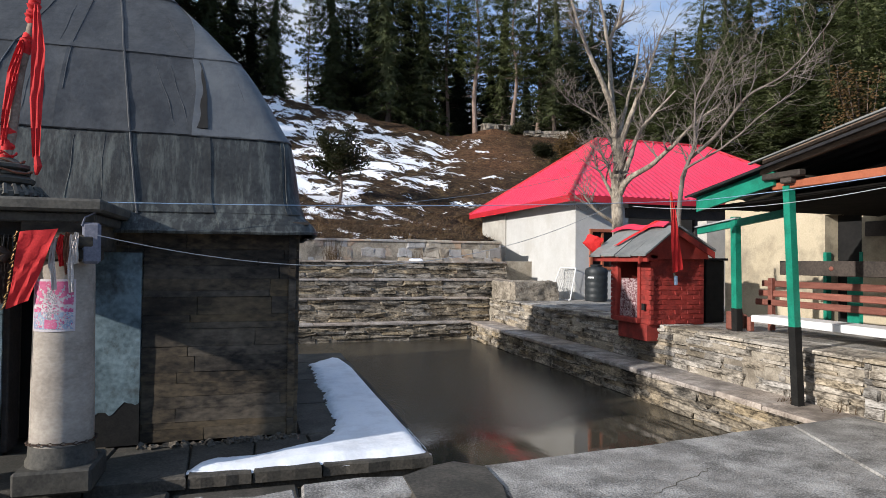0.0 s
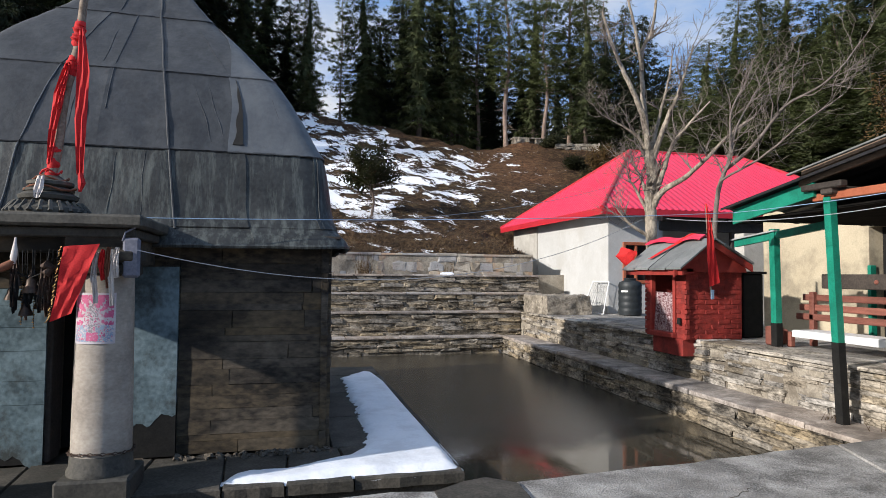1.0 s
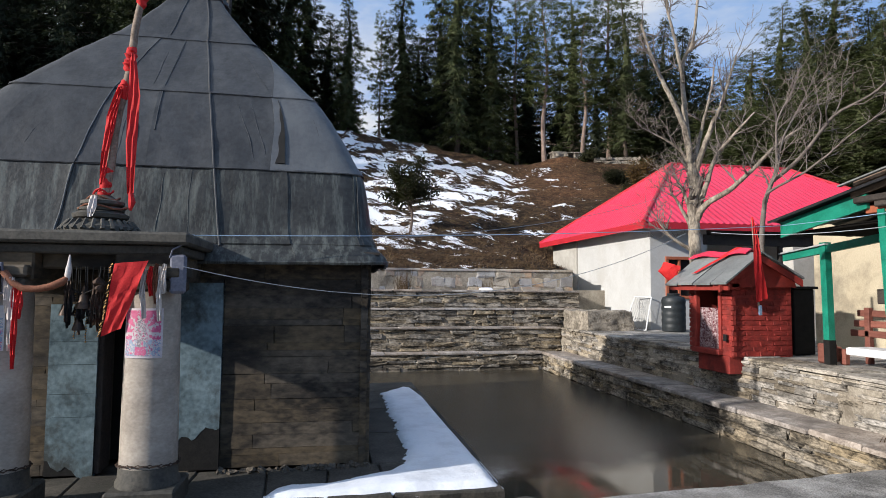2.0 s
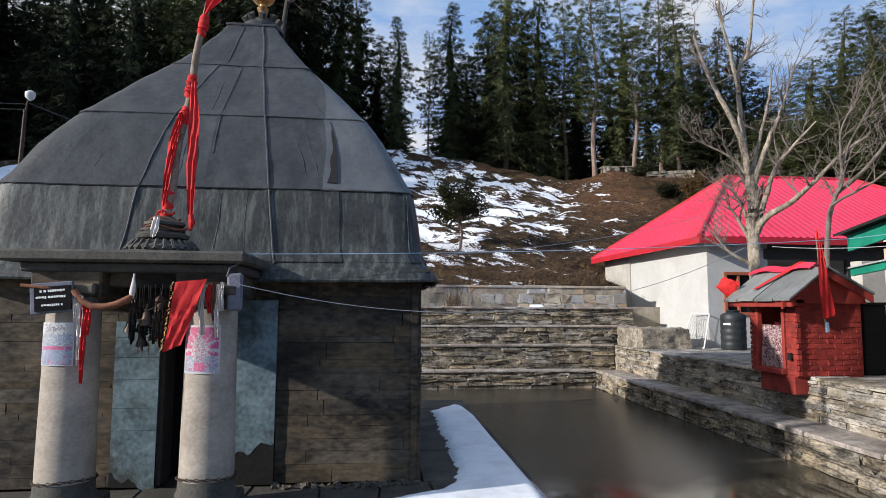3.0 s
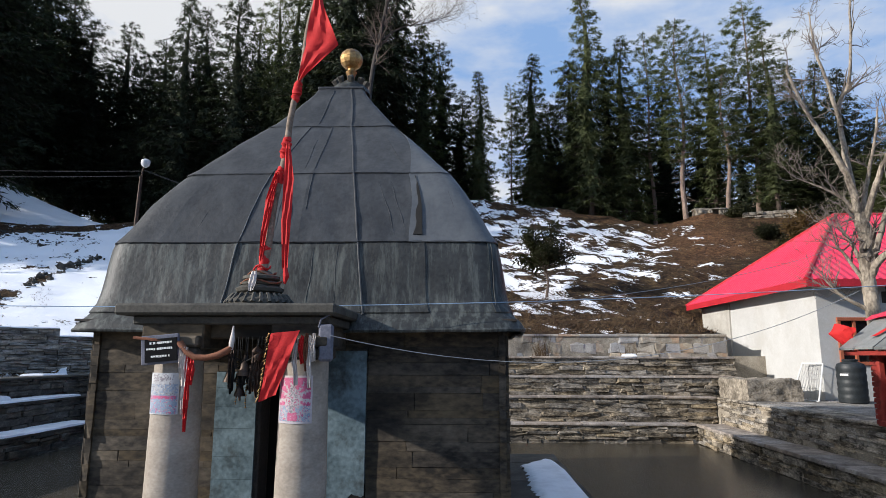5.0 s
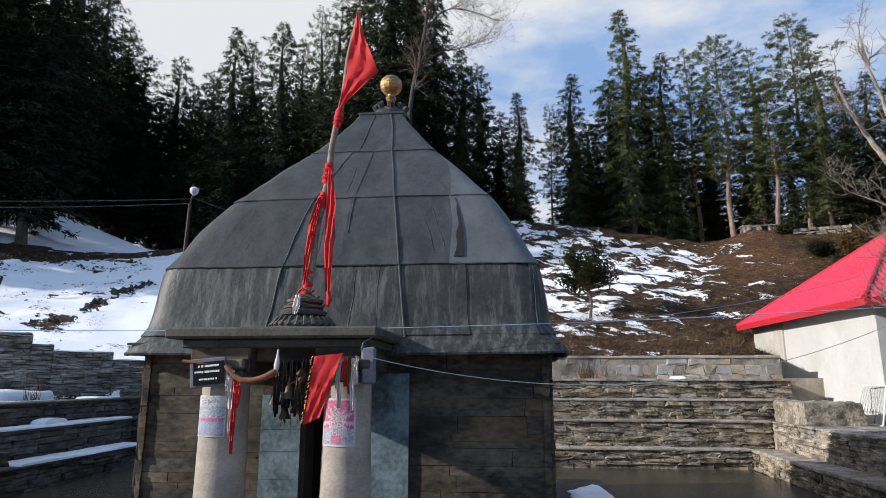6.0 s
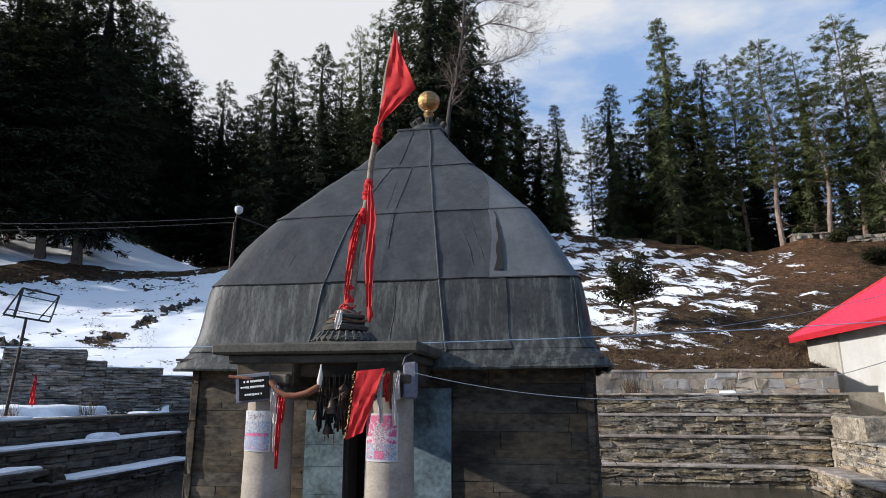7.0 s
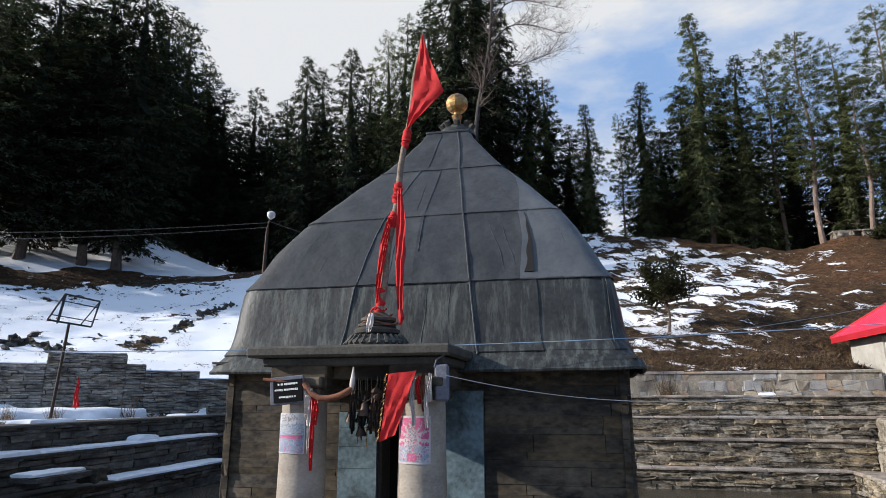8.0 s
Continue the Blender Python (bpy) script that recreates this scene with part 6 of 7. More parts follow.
tank = thing("water_tank", (8.18, 13.72, 0.595), "black ribbed plastic water tank beside the house wall", "water tank")
prof = [(0.25, 0.595), (0.27, 0.61)]
for k in range(5):
    z = 0.64 + k * 0.15
    prof += [(0.272, z), (0.278, z + 0.05), (0.278, z + 0.09), (0.268, z + 0.12)]
prof += [(0.25, 1.40), (0.14, 1.45), (0.13, 1.47)]
part("body", Geo().lathe(8.18, 13.72, prof, 32), TANK, tank, "", True)
part("lid", Geo().lathe(8.18, 13.72, [(0.15, 1.462), (0.155, 1.49), (0.12, 1.50)], 24), TANK, tank, "", True)
part("label", Geo().add([(8.18 + 0.282 * math.cos(a), 13.72 + 0.282 * math.sin(a), z) for z in (1.16, 1.20) for a in (-2.9, -2.7, -2.5, -2.3)], [(i, i + 1, i + 5, i + 4) for i in range(3)]), LETTER, tank, "white label strip")
mesh_gate = thing("wire_frame", (7.70, 14.4, 0.595), "white metal frame with wire mesh leaning on the house wall", "frame")
a, b_, c, d = Vector((7.48, 14.88, 0.6)), Vector((7.62, 14.02, 0.6)), Vector((7.88, 14.20, 1.40)), Vector((7.78, 14.85, 1.40))
part("border", Geo().tube([a, b_], 0.016, 6).tube([b_, c], 0.016, 6).tube([c, d], 0.016, 6).tube([d, a], 0.016, 6), WHITEPAINT, mesh_gate)
g = Geo()
for k in range(1, 9):
    f_ = k / 9
    g.tube([a.lerp(b_, f_), d.lerp(c, min(1, f_ + 0.15))], 0.004, 4)
    g.tube([a.lerp(b_, f_), d.lerp(c, max(0, f_ - 0.15))], 0.004, 4)
    g.tube([a.lerp(d, f_), b_.lerp(c, f_)], 0.003, 4)
part("mesh", g, WIREMESH, mesh_gate)

# ---- shelter with green posts ----
shelter = thing("shelter", (7.5, 5.5, 0.0), "open shelter with green posts and a low gabled roof", "shelter")


def post(x, y, z0, z1, dark, w, lean):
    """An upright of four sides that leans by lean metres in x at its top."""
    def level(z, k):
        dx = lean * (z - z0) / (z1 - z0)
        return [(x + dx + sx * (w + k), y + sy * (w + k), z) for sx, sy in ((-1, -1), (1, -1), (1, 1), (-1, 1))]
    side = [(0, 1, 5, 4), (1, 2, 6, 5), (2, 3, 7, 6), (3, 0, 4, 7), (3, 2, 1, 0), (4, 5, 6, 7)]
    p = part("post", Geo().add(level(dark, 0) + level(z1, 0), side), GREEN, shelter, "green painted wooden post")
    part("post_foot", Geo().add(level(z0, 0.003) + level(dark, 0.003), side), BLACKPAINT, p, "black tarred foot")
    return p


post(5.80, 5.48, -0.01, 2.42, 0.86, 0.043, -0.13)
post(6.60, 7.27, 0.59, 2.22, 0.92, 0.048, -0.03)
SL = 0.165


def slanted(x0, x1, ya, yb, z_ya, depth, slope=SL):
    """A board in the gable plane whose edges rise towards the ridge."""
    return Geo().prism([(ya, z_ya), (yb, z_ya + (ya - yb) * slope), (yb, z_ya + (ya - yb) * slope - depth), (ya, z_ya - depth)], "x", x0, x1)


part("green_fascia", slanted(5.60, 5.64, 6.90, 5.62, 2.42, 0.19), GREEN, shelter, "green painted barge board")
part("green_beam", slanted(6.54, 6.60, 8.03, 6.30, 2.10, 0.10, 0.10), GREEN, shelter, "green painted beam")
part("beam_flashing", slanted(6.50, 6.56, 8.06, 7.2, 2.118, 0.02, 0.10), WIREMESH, shelter)
part("eave_beam", Geo().box(5.64, 2.0, 2.39, 5.72, 5.68, 2.475, 0.006), ORANGE, shelter, "orange-brown painted beam")
part("barge_board", slanted(5.58, 5.63, 5.80, 1.6, 2.68, 0.11), WOOD, shelter, "weathered grey barge board")
part("barge_board", slanted(5.54, 5.58, 5.72, 1.6, 2.735, 0.045), WOOD, shelter, "weathered grey barge board")
part("beam_end", Geo().box(5.54, 5.22, 2.50, 5.64, 5.74, 2.57, 0.012), DARKWOOD, shelter, "rough timber beam")
part("beam_end", Geo().box(5.56, 5.35, 2.44, 6.4, 5.50, 2.53, 0.012), DARKWOOD, shelter)
for x in (6.5, 7.6, 8.7):
    part("rafter", slanted(x, x + 0.08, 6.85, 1.5, 2.36, 0.10), DARKWOOD, shelter)
g = Geo()
n = 90
rows = [[(5.48 + 6.0 * i / n, y, z + 0.02 * (1 if i % 4 in (1, 2) else 0)) for i in range(n + 1)] for y, z in ((6.98, 2.44), (5.6, 2.67), (1.2, 3.39))]
part("roof_sheet", Geo().sheet(rows, (0, 0, 0.03)), IRON, shelter, "dark corrugated roof sheet")
rows = [[(5.48 + 6.0 * i / n, y, z + 0.02 * (1 if i % 4 in (1, 2) else 0)) for i in range(n + 1)] for y, z in ((1.2, 3.39), (-3.0, 2.7))]
part("roof_sheet", Geo().sheet(rows, (0, 0, 0.03)), IRON, shelter, "dark corrugated roof sheet")
part("edge_flashing", slanted(5.46, 5.50, 5.85, 1.3, 2.715, 0.018), GREY_SHEET, shelter, "pale metal roof edge")
# added flat ceiling hides the upper wall; the shade is in its colour
part("ceiling_board", Geo().sheet([[(5.74, 6.88, 2.30), (8.74, 6.88, 2.30)], [(5.74, -2.0, 2.46), (8.74, -2.0, 2.46)]], (0, 0, 0.03)), ROOF_SHADE, shelter)

lodge = thing("cream_lodge", (9.5, 6.0, 0.595), "cream plastered building with a green door behind the shelter", "building")
LX = 8.75
for x0, y0, z0, x1, y1, z1 in ((LX, 7.75, 0.59, LX + 0.3, 9.95, 3.0), (LX, 7.12, 2.35, LX + 0.3, 7.75, 3.0), (LX, -2.0, 0.59, LX + 0.3, 7.12, 3.0), (LX + 0.3, 9.65, 0.59, 13.5, 9.95, 3.0), (13.2, -2, 0.59, 13.5, 9.65, 3.0), (LX + 0.3, -2.0, 0.59, 13.2, -1.7, 3.0)):
    part("wall", Geo().box(x0, y0, z0, x1, y1, z1), CREAM, lodge)
part("ceiling_slab", Geo().box(LX - 0.1, -2.1, 3.0, 13.6, 10.05, 3.12), DARKWOOD, lodge)
dr = part("door", Geo().box(LX + 0.10, 7.16, 0.6, LX + 0.14, 7.45, 1.6, 0.006), GREEN, lodge, "green wooden door leaf standing open")
# the unlit room is a sheet painted near-black
part("door_recess", Geo().box(LX + 0.27, 7.12, 0.6, LX + 0.30, 7.75, 2.35), INNER_SHADE, lodge, "near-black sheet painted as the shade of the room")
part("door_frame", Geo().box(LX - 0.01, 7.72, 0.6, LX + 0.1, 7.78, 1.75, 0.006).box(LX - 0.01, 7.10, 0.6, LX + 0.1, 7.16, 1.75, 0.006), GREEN, lodge, "green door frame")
part("shutter", Geo().box(LX - 0.03, 6.1, 1.98, LX + 0.0, 7.05, 2.2, 0.006), DARKWOOD, lodge)
annex = whole("annex_wall", Geo().box(9.62, 11.5, 0.59, 10.9, 11.8, 2.5), GREY_PLASTER, "pale grey plastered wall between the buildings", "wall", "", "structure")

bench = thing("garden_bench", (7.2, 6.2, 0.595), "wooden bench with red-brown slats and a dark top plank", "bench")
BX = 7.10
part("top_plank", Geo().box(BX + 0.18, 4.3, 1.40, BX + 0.23, 7.20, 1.60, 0.01), DARKWOOD, bench, "dark grey weathered plank")
for i, z in enumerate((1.27, 1.13, 1.00)):
    part("back_slat", Geo().box(BX + 0.10 - 0.03 * i, 4.3, z - 0.045, BX + 0.14 - 0.03 * i, 7.45 + 0.03 * i, z + 0.045, 0.01), REDWOOD, bench, "red-brown wooden slat")
part("seat_board", Geo().box(BX - 0.40, 4.3, 0.80, BX - 0.02, 7.10, 0.84, 0.008), WHITEPAINT, bench, "white painted board")
part("front_board", Geo().box(BX - 0.42, 4.3, 0.745, BX - 0.39, 7.10, 0.835, 0.006), WHITEPAINT, bench)
for y in (4.6, 7.2):
    part("leg", Geo().box(BX - 0.34, y, 0.595, BX - 0.26, y + 0.08, 0.80, 0.01), REDWOOD, bench)
    part("leg", Geo().box(BX + 0.04, y, 0.595, BX + 0.12, y + 0.08, 1.35, 0.01), REDWOOD, bench)
for k, (x, y, m_) in enumerate(((6.95, 7.62, REDWOOD), (6.72, 7.45, REDWOOD))):
    st = thing("wooden_stump", (x, y, 0.595), "short red-brown block of wood beside the bench", "wood block", "wood blocks")
    part("block", Geo().box(x - 0.1, y - 0.08, 0.595, x + 0.1, y + 0.08, 0.80 + 0.06 * k, 0.02), m_, st)
for y in (5.3, 6.35):
    bolt = part("bolt", Geo().lathe(0, 0, [(0.03, 0), (0.03, 0.01), (0.02, 0.02)], 12), REDWOOD, bench, "round wooden plug")
    for v in bolt.data.vertices:
        p = v.co + ORIGIN[bench.name]
        v.co = Vector((BX + 0.18 - p.z, y + p.x, 1.50 + p.y)) - ORIGIN[bench.name]

# ---- lamp, panel frame and cables ----
lamp = thing("street_lamp", (-7.9, 14.5, 1.05), "white street lamp on a thin rusty pole", "street lamp")
part("pole", Geo().tube([(-7.92, 14.35, 0.9), (-7.75, 14.2, 4.4), (-7.66, 14.1, 5.75)], [0.05, 0.045, 0.035], 8), RUST, lamp)
part("arm", Geo().tube([(-7.66, 14.1, 5.70), (-7.62, 14.08, 5.88), (-7.57, 14.05, 5.98)], 0.02, 6), RUST, lamp)
part("head", Geo().lathe(-7.54, 14.03, [(0.03, 5.94), (0.085, 5.99), (0.105, 6.05), (0.10, 6.11), (0.04, 6.15)], 16), LAMPGLASS, lamp, "pale lamp cover", True)
rack = thing("panel_frame", (-11.64, 12.39, 1.04), "empty steel panel frame on a leaning pole", "panel frame")
part("pole", Geo().tube([(-11.72, 12.30, 1.0), (-11.64, 12.39, 3.20)], [0.035, 0.03], 8), RUST, rack)
P = [Vector((-11.99, 12.12, 3.28)), Vector((-11.34, 12.74, 3.16)), Vector((-11.36, 12.95, 3.80)), Vector((-11.87, 12.40, 3.92)), Vector((-11.80, 12.22, 3.22))]
part("frame", Geo().tube([P[0], P[1]], 0.022, 6).tube([P[1], P[2]], 0.022, 6).tube([P[2], P[3]], 0.022, 6).tube([P[3], P[0]], 0.022, 6).tube([P[3].lerp(P[2], 0.02), P[4]], 0.03, 6).tube([P[0].lerp(P[3], 0.2), P[1].lerp(P[2], 0.2)], 0.012, 5).tube([P[0].lerp(P[3], 0.75), P[1].lerp(P[2], 0.75)], 0.012, 5).tube([P[2], P[0].lerp(P[1], 0.75)], 0.016, 5), IRON, rack)
pyre = thing("red_pennant", (-11.9, 13.2, 1.04), "small red pennant standing at the wall", "pennant")
part("staff", Geo().tube([(-11.9, 13.2, 1.0), (-11.9, 13.2, 2.0)], 0.012, 5), POLEWOOD, pyre)
part("cloth", cloth([(-11.9, 13.18, 2.0), (-11.97, 13.16, 1.3)], [(-11.88, 13.18, 2.0), (-11.78, 13.16, 1.3)], 0.02), CLOTH, pyre, "", True)


def cable(name, a, b_, sag, r_, material, label, n=40):
    a, b_ = Vector(a), Vector(b_)
    pts = [a.lerp(b_, i / n) - Vector((0, 0, sag * 4 * (i / n) * (1 - i / n))) for i in range(n + 1)]
    return whole(name, Geo().tube(pts, r_, 5), material, label, "cable", "overhead cables", "", True)


cable("cable", (-6.5, 5.75, 2.05), (5.6, 6.87, 2.38), 0.15, 0.0045, WIRE_BLUE, "blue cable strung from the temple to the shelter")
cable("cable", (5.6, 6.87, 2.38), (5.6, 2.0, 2.50), 0.06, 0.0045, WIRE_BLUE, "blue cable strung along the shelter beam")
cable("cable", (-1.14, 5.36, 1.72), (4.2, 6.75, 2.24), 0.45, 0.0036, WIRE, "pale wire sagging from the porch to the blue cable")
cable("cable", (4.55, 6.77, 2.26), (5.6, 3.4, 2.38), 0.16, 0.004, WIRE, "pale wire slung from the blue cable to the shelter")
cable("cable", (0.66, 6.46, 2.08), (7.46, 11.74, 3.74), 0.18, 0.004, WIRE, "thin pale wire from the dome to the walnut tree")
cable("cable", (-7.6, 14.05, 5.86), (-30, 12, 7.2), 0.5, 0.007, IRON, "dark power line running to the lamp")
cable("cable", (-7.62, 14.05, 5.74), (-30, 12, 6.9), 0.5, 0.007, IRON, "dark power line running to the lamp")
cable("cable", (-7.56, 14.05, 5.88), (-2.0, 14.6, 4.5), 0.2, 0.01, IRON, "dark power line running to the lamp")
# ---- trees ----
def conifer_data(seed, height, width, bare, gap, droop, needle, core, size, blade, rise, shape):
    """Trunk and crown meshes of a conifer of the given height, standing at the origin. Also the way each tip faces."""
    r = random.Random(seed)
    g = Geo()
    lean = [Vector((0.13 * math.sin(k * 0.7 + seed), 0.13 * math.cos(k * 0.9 + seed), height * k / 12)) * (1 if k else 0) for k in range(13)]
    g.tube(lean, [0.17 * (1 - k / 12.6) + 0.012 + (0.05 if k == 0 else 0) for k in range(13)], 8)
    vs, fs, ns = [], [], []
    gauss, uniform = r.gauss, r.uniform

    def spray(px, py, pz, dx, dy, dz, ln, ox, oy, dense):
        """Short needle twigs that hang round one point of a branch."""
        for _ in range(dense):
            ux, uy, uz = dx + gauss(0, 0.50), dy + gauss(0, 0.50), dz + gauss(0, 0.34)
            k = ln * uniform(0.5, 1.2) / math.sqrt(ux * ux + uy * uy + uz * uz + 0.01)
            ux, uy, uz = ux * k, uy * k, uz * k
            w = blade * uniform(0.6, 1.3)
            a = uniform(0, 6.283)
            sx, sy, sz = w * math.cos(a), w * math.sin(a), w * uniform(-0.6, 0.6)
            qx, qy, qz = px + gauss(0, 0.10), py + gauss(0, 0.10), pz + gauss(0, 0.08)
            o = len(vs)
            vs.extend(((qx - sx, qy - sy, qz - sz), (qx + sx, qy + sy, qz + sz), (qx + ux, qy + uy, qz + uz)))
            fs.append((o, o + 1, o + 2))
            nx, ny, nz = ox + gauss(0, 0.42), oy + gauss(0, 0.42), 0.34 + gauss(0, 0.36)
            d_ = math.sqrt(nx * nx + ny * ny + nz * nz) + 1e-6
            ns.extend(((nx / d_, ny / d_, nz / d_),) * 3)

    z, swell = height * bare, 1.0
    while z < height * 0.99:
        k = (z / height - bare) / (1 - bare)
        swell = min(1.22, max(0.66, swell + uniform(-0.24, 0.24)))
        ln = width * (1 - k) ** shape * swell + 0.12
        if k < 0.22:
            ln *= 0.55 + k * 2.05
        n = max(4, int(uniform(5.5, 8.5) * (0.6 + 0.4 * (1 - k))))
        a0 = uniform(0, 6.28)
        axis = lean[min(12, int(z / height * 12))]
        for b in range(n):
            a = a0 + 6.283 * b / n + gauss(0, 0.25)
            bl = ln * uniform(0.5, 1.12) * (1.28 if r.random() < 0.08 else 1)
            cx, cy = math.cos(a), math.sin(a)
            zb = z + uniform(-0.5, 0.5) * gap

            def at(f):
                return (axis.x + cx * bl * f, axis.y + cy * bl * f, zb + (rise * f - droop * (1 - 0.5 * k) * f * f + 0.35 * k * f) * bl)

            if b % 2 == 0:
                g.tube([at(0), at(0.45), at(0.95)], [0.035 * (1 - k) + 0.012, 0.022 * (1 - k) + 0.008, 0.005], 3, False)
            m = max(2, int(bl / 0.26))
            for i in range(m):
                f = 0.12 + 0.90 * (i + r.random()) / m
                px, py, pz = at(f)
                off = gauss(0, 0.20) * bl * (1.15 - 0.6 * f)
                # inner boughs are broad and few, the tips fine
                inner = f < 0.55
                spray(px - cy * off, py + cx * off, pz - abs(off) * 0.25, cx * 0.7 - cy * off * 0.8, cy * 0.7 + cx * off * 0.8, rise * 0.6 - droop * 1.2, size * (1.05 - 0.35 * k) * (1.5 if inner else 1.0), cx, cy, max(4, needle // 4) if inner else needle)
        z += gap * uniform(0.75, 1.25)
    # tiers of old dark boughs close to the trunk
    z = height * (bare + 0.05)
    while core and z < height * 0.90:
        k = (z / height - bare) / (1 - bare)
        ln = (width * (1 - k) ** shape + 0.1) * core * min(1, 0.55 + k * 2.05) * max(0.12, 1 - k * k * 1.15) * uniform(0.8, 1.15)
        axis, o, m = lean[min(12, int(z / height * 12))], len(vs), 22
        for j in range(m):
            a = 6.283 * j / m + uniform(-0.12, 0.12)
            cx, cy = math.cos(a), math.sin(a)
            for rad, dz in ((0.12 * ln, 0.55 + uniform(-0.1, 0.2)), (ln * uniform(0.45, 1.1) * (0.5 if j % 2 else 1.2), -0.1 - droop * ln * uniform(0.1, 0.6) - (0 if j % 2 else 0.3))):
                vs.append((axis.x + cx * rad, axis.y + cy * rad, z + dz))
                nx, ny, nz = cx + gauss(0, 0.2), cy + gauss(0, 0.2), 0.35
                d_ = math.sqrt(nx * nx + ny * ny + nz * nz)
                ns.append((nx / d_, ny / d_, nz / d_))
        for j in range(m):
            e = (j + 1) % m
            fs.append((o + 2 * j, o + 2 * j + 1, o + 2 * e + 1, o + 2 * e))
        z += max(0.3, 0.5 * (1 - k)) * uniform(0.8, 1.2)
    # dead stubs under the crown
    for _ in range(int(16 * bare / 0.2) + 3):
        zz, a, bl = uniform(0.25, 1.0) * height * bare + 0.4, uniform(0, 6.28), uniform(0.3, 1.3)
        g.tube([(0, 0, zz), (bl * 0.6 * math.cos(a), bl * 0.6 * math.sin(a), zz + 0.02), (bl * math.cos(a), bl * math.sin(a), zz - 0.15)], [0.02, 0.014, 0.004], 3, False)
    crown = Geo()
    crown.v, crown.f = vs, fs
    return g, crown, ns


def quick_mesh(name, g, material):
    me = bpy.data.meshes.new(name)
    me.from_pydata(g.v, [], g.f)
    me.materials.append(material)
    return me


CONIFERS = []
for kind, seed, width, bare, gap, droop, needle, core, size, blade, rise, shape, leaf in (
        ("spruce", 1, 3.6, 0.09, 0.37, 0.50, 24, 0.36, 0.31, 0.048, 0.10, 0.62, SPRUCE), ("fir", 2, 2.7, 0.08, 0.32, 0.56, 25, 0.36, 0.30, 0.040, 0.08, 0.48, FIR), ("spruce", 3, 3.6, 0.11, 0.36, 0.48, 26, 0.36, 0.31, 0.046, 0.12, 0.58, SPRUCE),
        ("pine", 4, 2.8, 0.30, 0.52, 0.16, 46, 0.0, 0.26, 0.034, 0.24, 0.42, PINE), ("pine", 5, 2.5, 0.38, 0.52, 0.14, 46, 0.0, 0.26, 0.034, 0.24, 0.40, PINE), ("cedar", 6, 3.0, 0.12, 0.42, 0.36, 27, 0.30, 0.30, 0.036, 0.16, 0.54, FIR),
        ("spruce", 7, 3.2, 0.14, 0.56, 0.45, 10, 0.42, 0.46, 0.070, 0.08, 0.58, SPRUCE), ("fir", 8, 2.8, 0.16, 0.56, 0.48, 10, 0.42, 0.46, 0.070, 0.06, 0.52, FIR)):
    trunk_geo, crown_geo, facing = conifer_data(seed, 20, width, bare, gap, droop, needle, core, size, blade, rise, shape)
    crown_mesh = quick_mesh("crown", crown_geo, leaf)
    crown_mesh.polygons.foreach_set("use_smooth", [True] * len(crown_mesh.polygons))
    crown_mesh.normals_split_custom_set_from_vertices(facing)
    CONIFERS.append((kind, quick_mesh("trunk", trunk_geo, PINE_TRUNK if kind == "pine" else TRUNK), crown_mesh))
LABELS = {"fir": "tall green fir with drooping branches on the slope", "spruce": "tall dark green spruce on the slope above", "pine": "tall pine with a bare trunk and open crown", "cedar": "broad grey-green cedar with level branches"}


def conifer(which, x, y, z, height, wide, turn):
    kind, trunk, crown = CONIFERS[which]
    t = new(kind + "_tree")
    t.matrix_basis = Matrix.LocRotScale((x, y, z), Euler((0, 0, turn)), (wide, wide, height / 20))
    tagged(t, LABELS[kind], "tree", "forest trees")
    for nm, me in (("trunk", trunk), ("crown", crown)):
        o = new(nm, me)
        o.parent = t
    return t


def stand(rows, rnd):
    """Trees by bearing (degrees left of north), distance, elevation of the tip, kind and breadth."""
    for az, r_, tip, which, wide in rows:
        x, y = -r_ * math.sin(radians(az)), r_ * math.cos(radians(az))
        z = ground_level(x, y) - 0.2
        conifer(which, x, y, z, max(4, EYE + r_ * math.tan(radians(tip)) - z), wide, rnd.uniform(0, 6.28))


FOREST = random.Random(77)
# west grove
stand([(52.5, 44, 31, 0, 1.6), (50.0, 48, 31.5, 2, 1.6), (47.2, 46, 31.5, 0, 1.6), (45.0, 50, 30.5, 2, 1.5), (42.9, 46, 33.5, 2, 1.5), (40.4, 45, 34, 0, 1.5), (38.4, 58, 31.5, 2, 1.6), (36.3, 62, 30.8, 0, 1.5), (34.4, 64, 28.0, 2, 1.3), (32.9, 62, 26.2, 0, 1.3), (30.3, 64, 26.6, 2, 1.1), (28.9, 64, 24.6, 0, 1.0), (27.3, 55, 26.0, 2, 1.0), (25.7, 52, 29.7, 0, 1.0), (24.0, 55, 29.0, 2, 0.9), (21.3, 50, 30.7, 0, 1.1), (19.4, 54, 29.5, 1, 0.9), (17.7, 52, 32.3, 5, 0.9)], FOREST)
# behind the dome
stand([(16.0, 50, 33.8, 5, 0.9), (13.6, 46, 34.0, 2, 1.2), (11.0, 43, 41.0, 0, 1.5), (8.6, 45, 40.0, 2, 1.4), (6.4, 47, 34.0, 1, 1.0), (3.9, 47, 29.5, 1, 1.0), (2.2, 50, 28.2, 2, 0.9), (0.2, 54, 24.0, 0, 0.9), (-1.6, 49, 25.6, 1, 0.75)], FOREST)
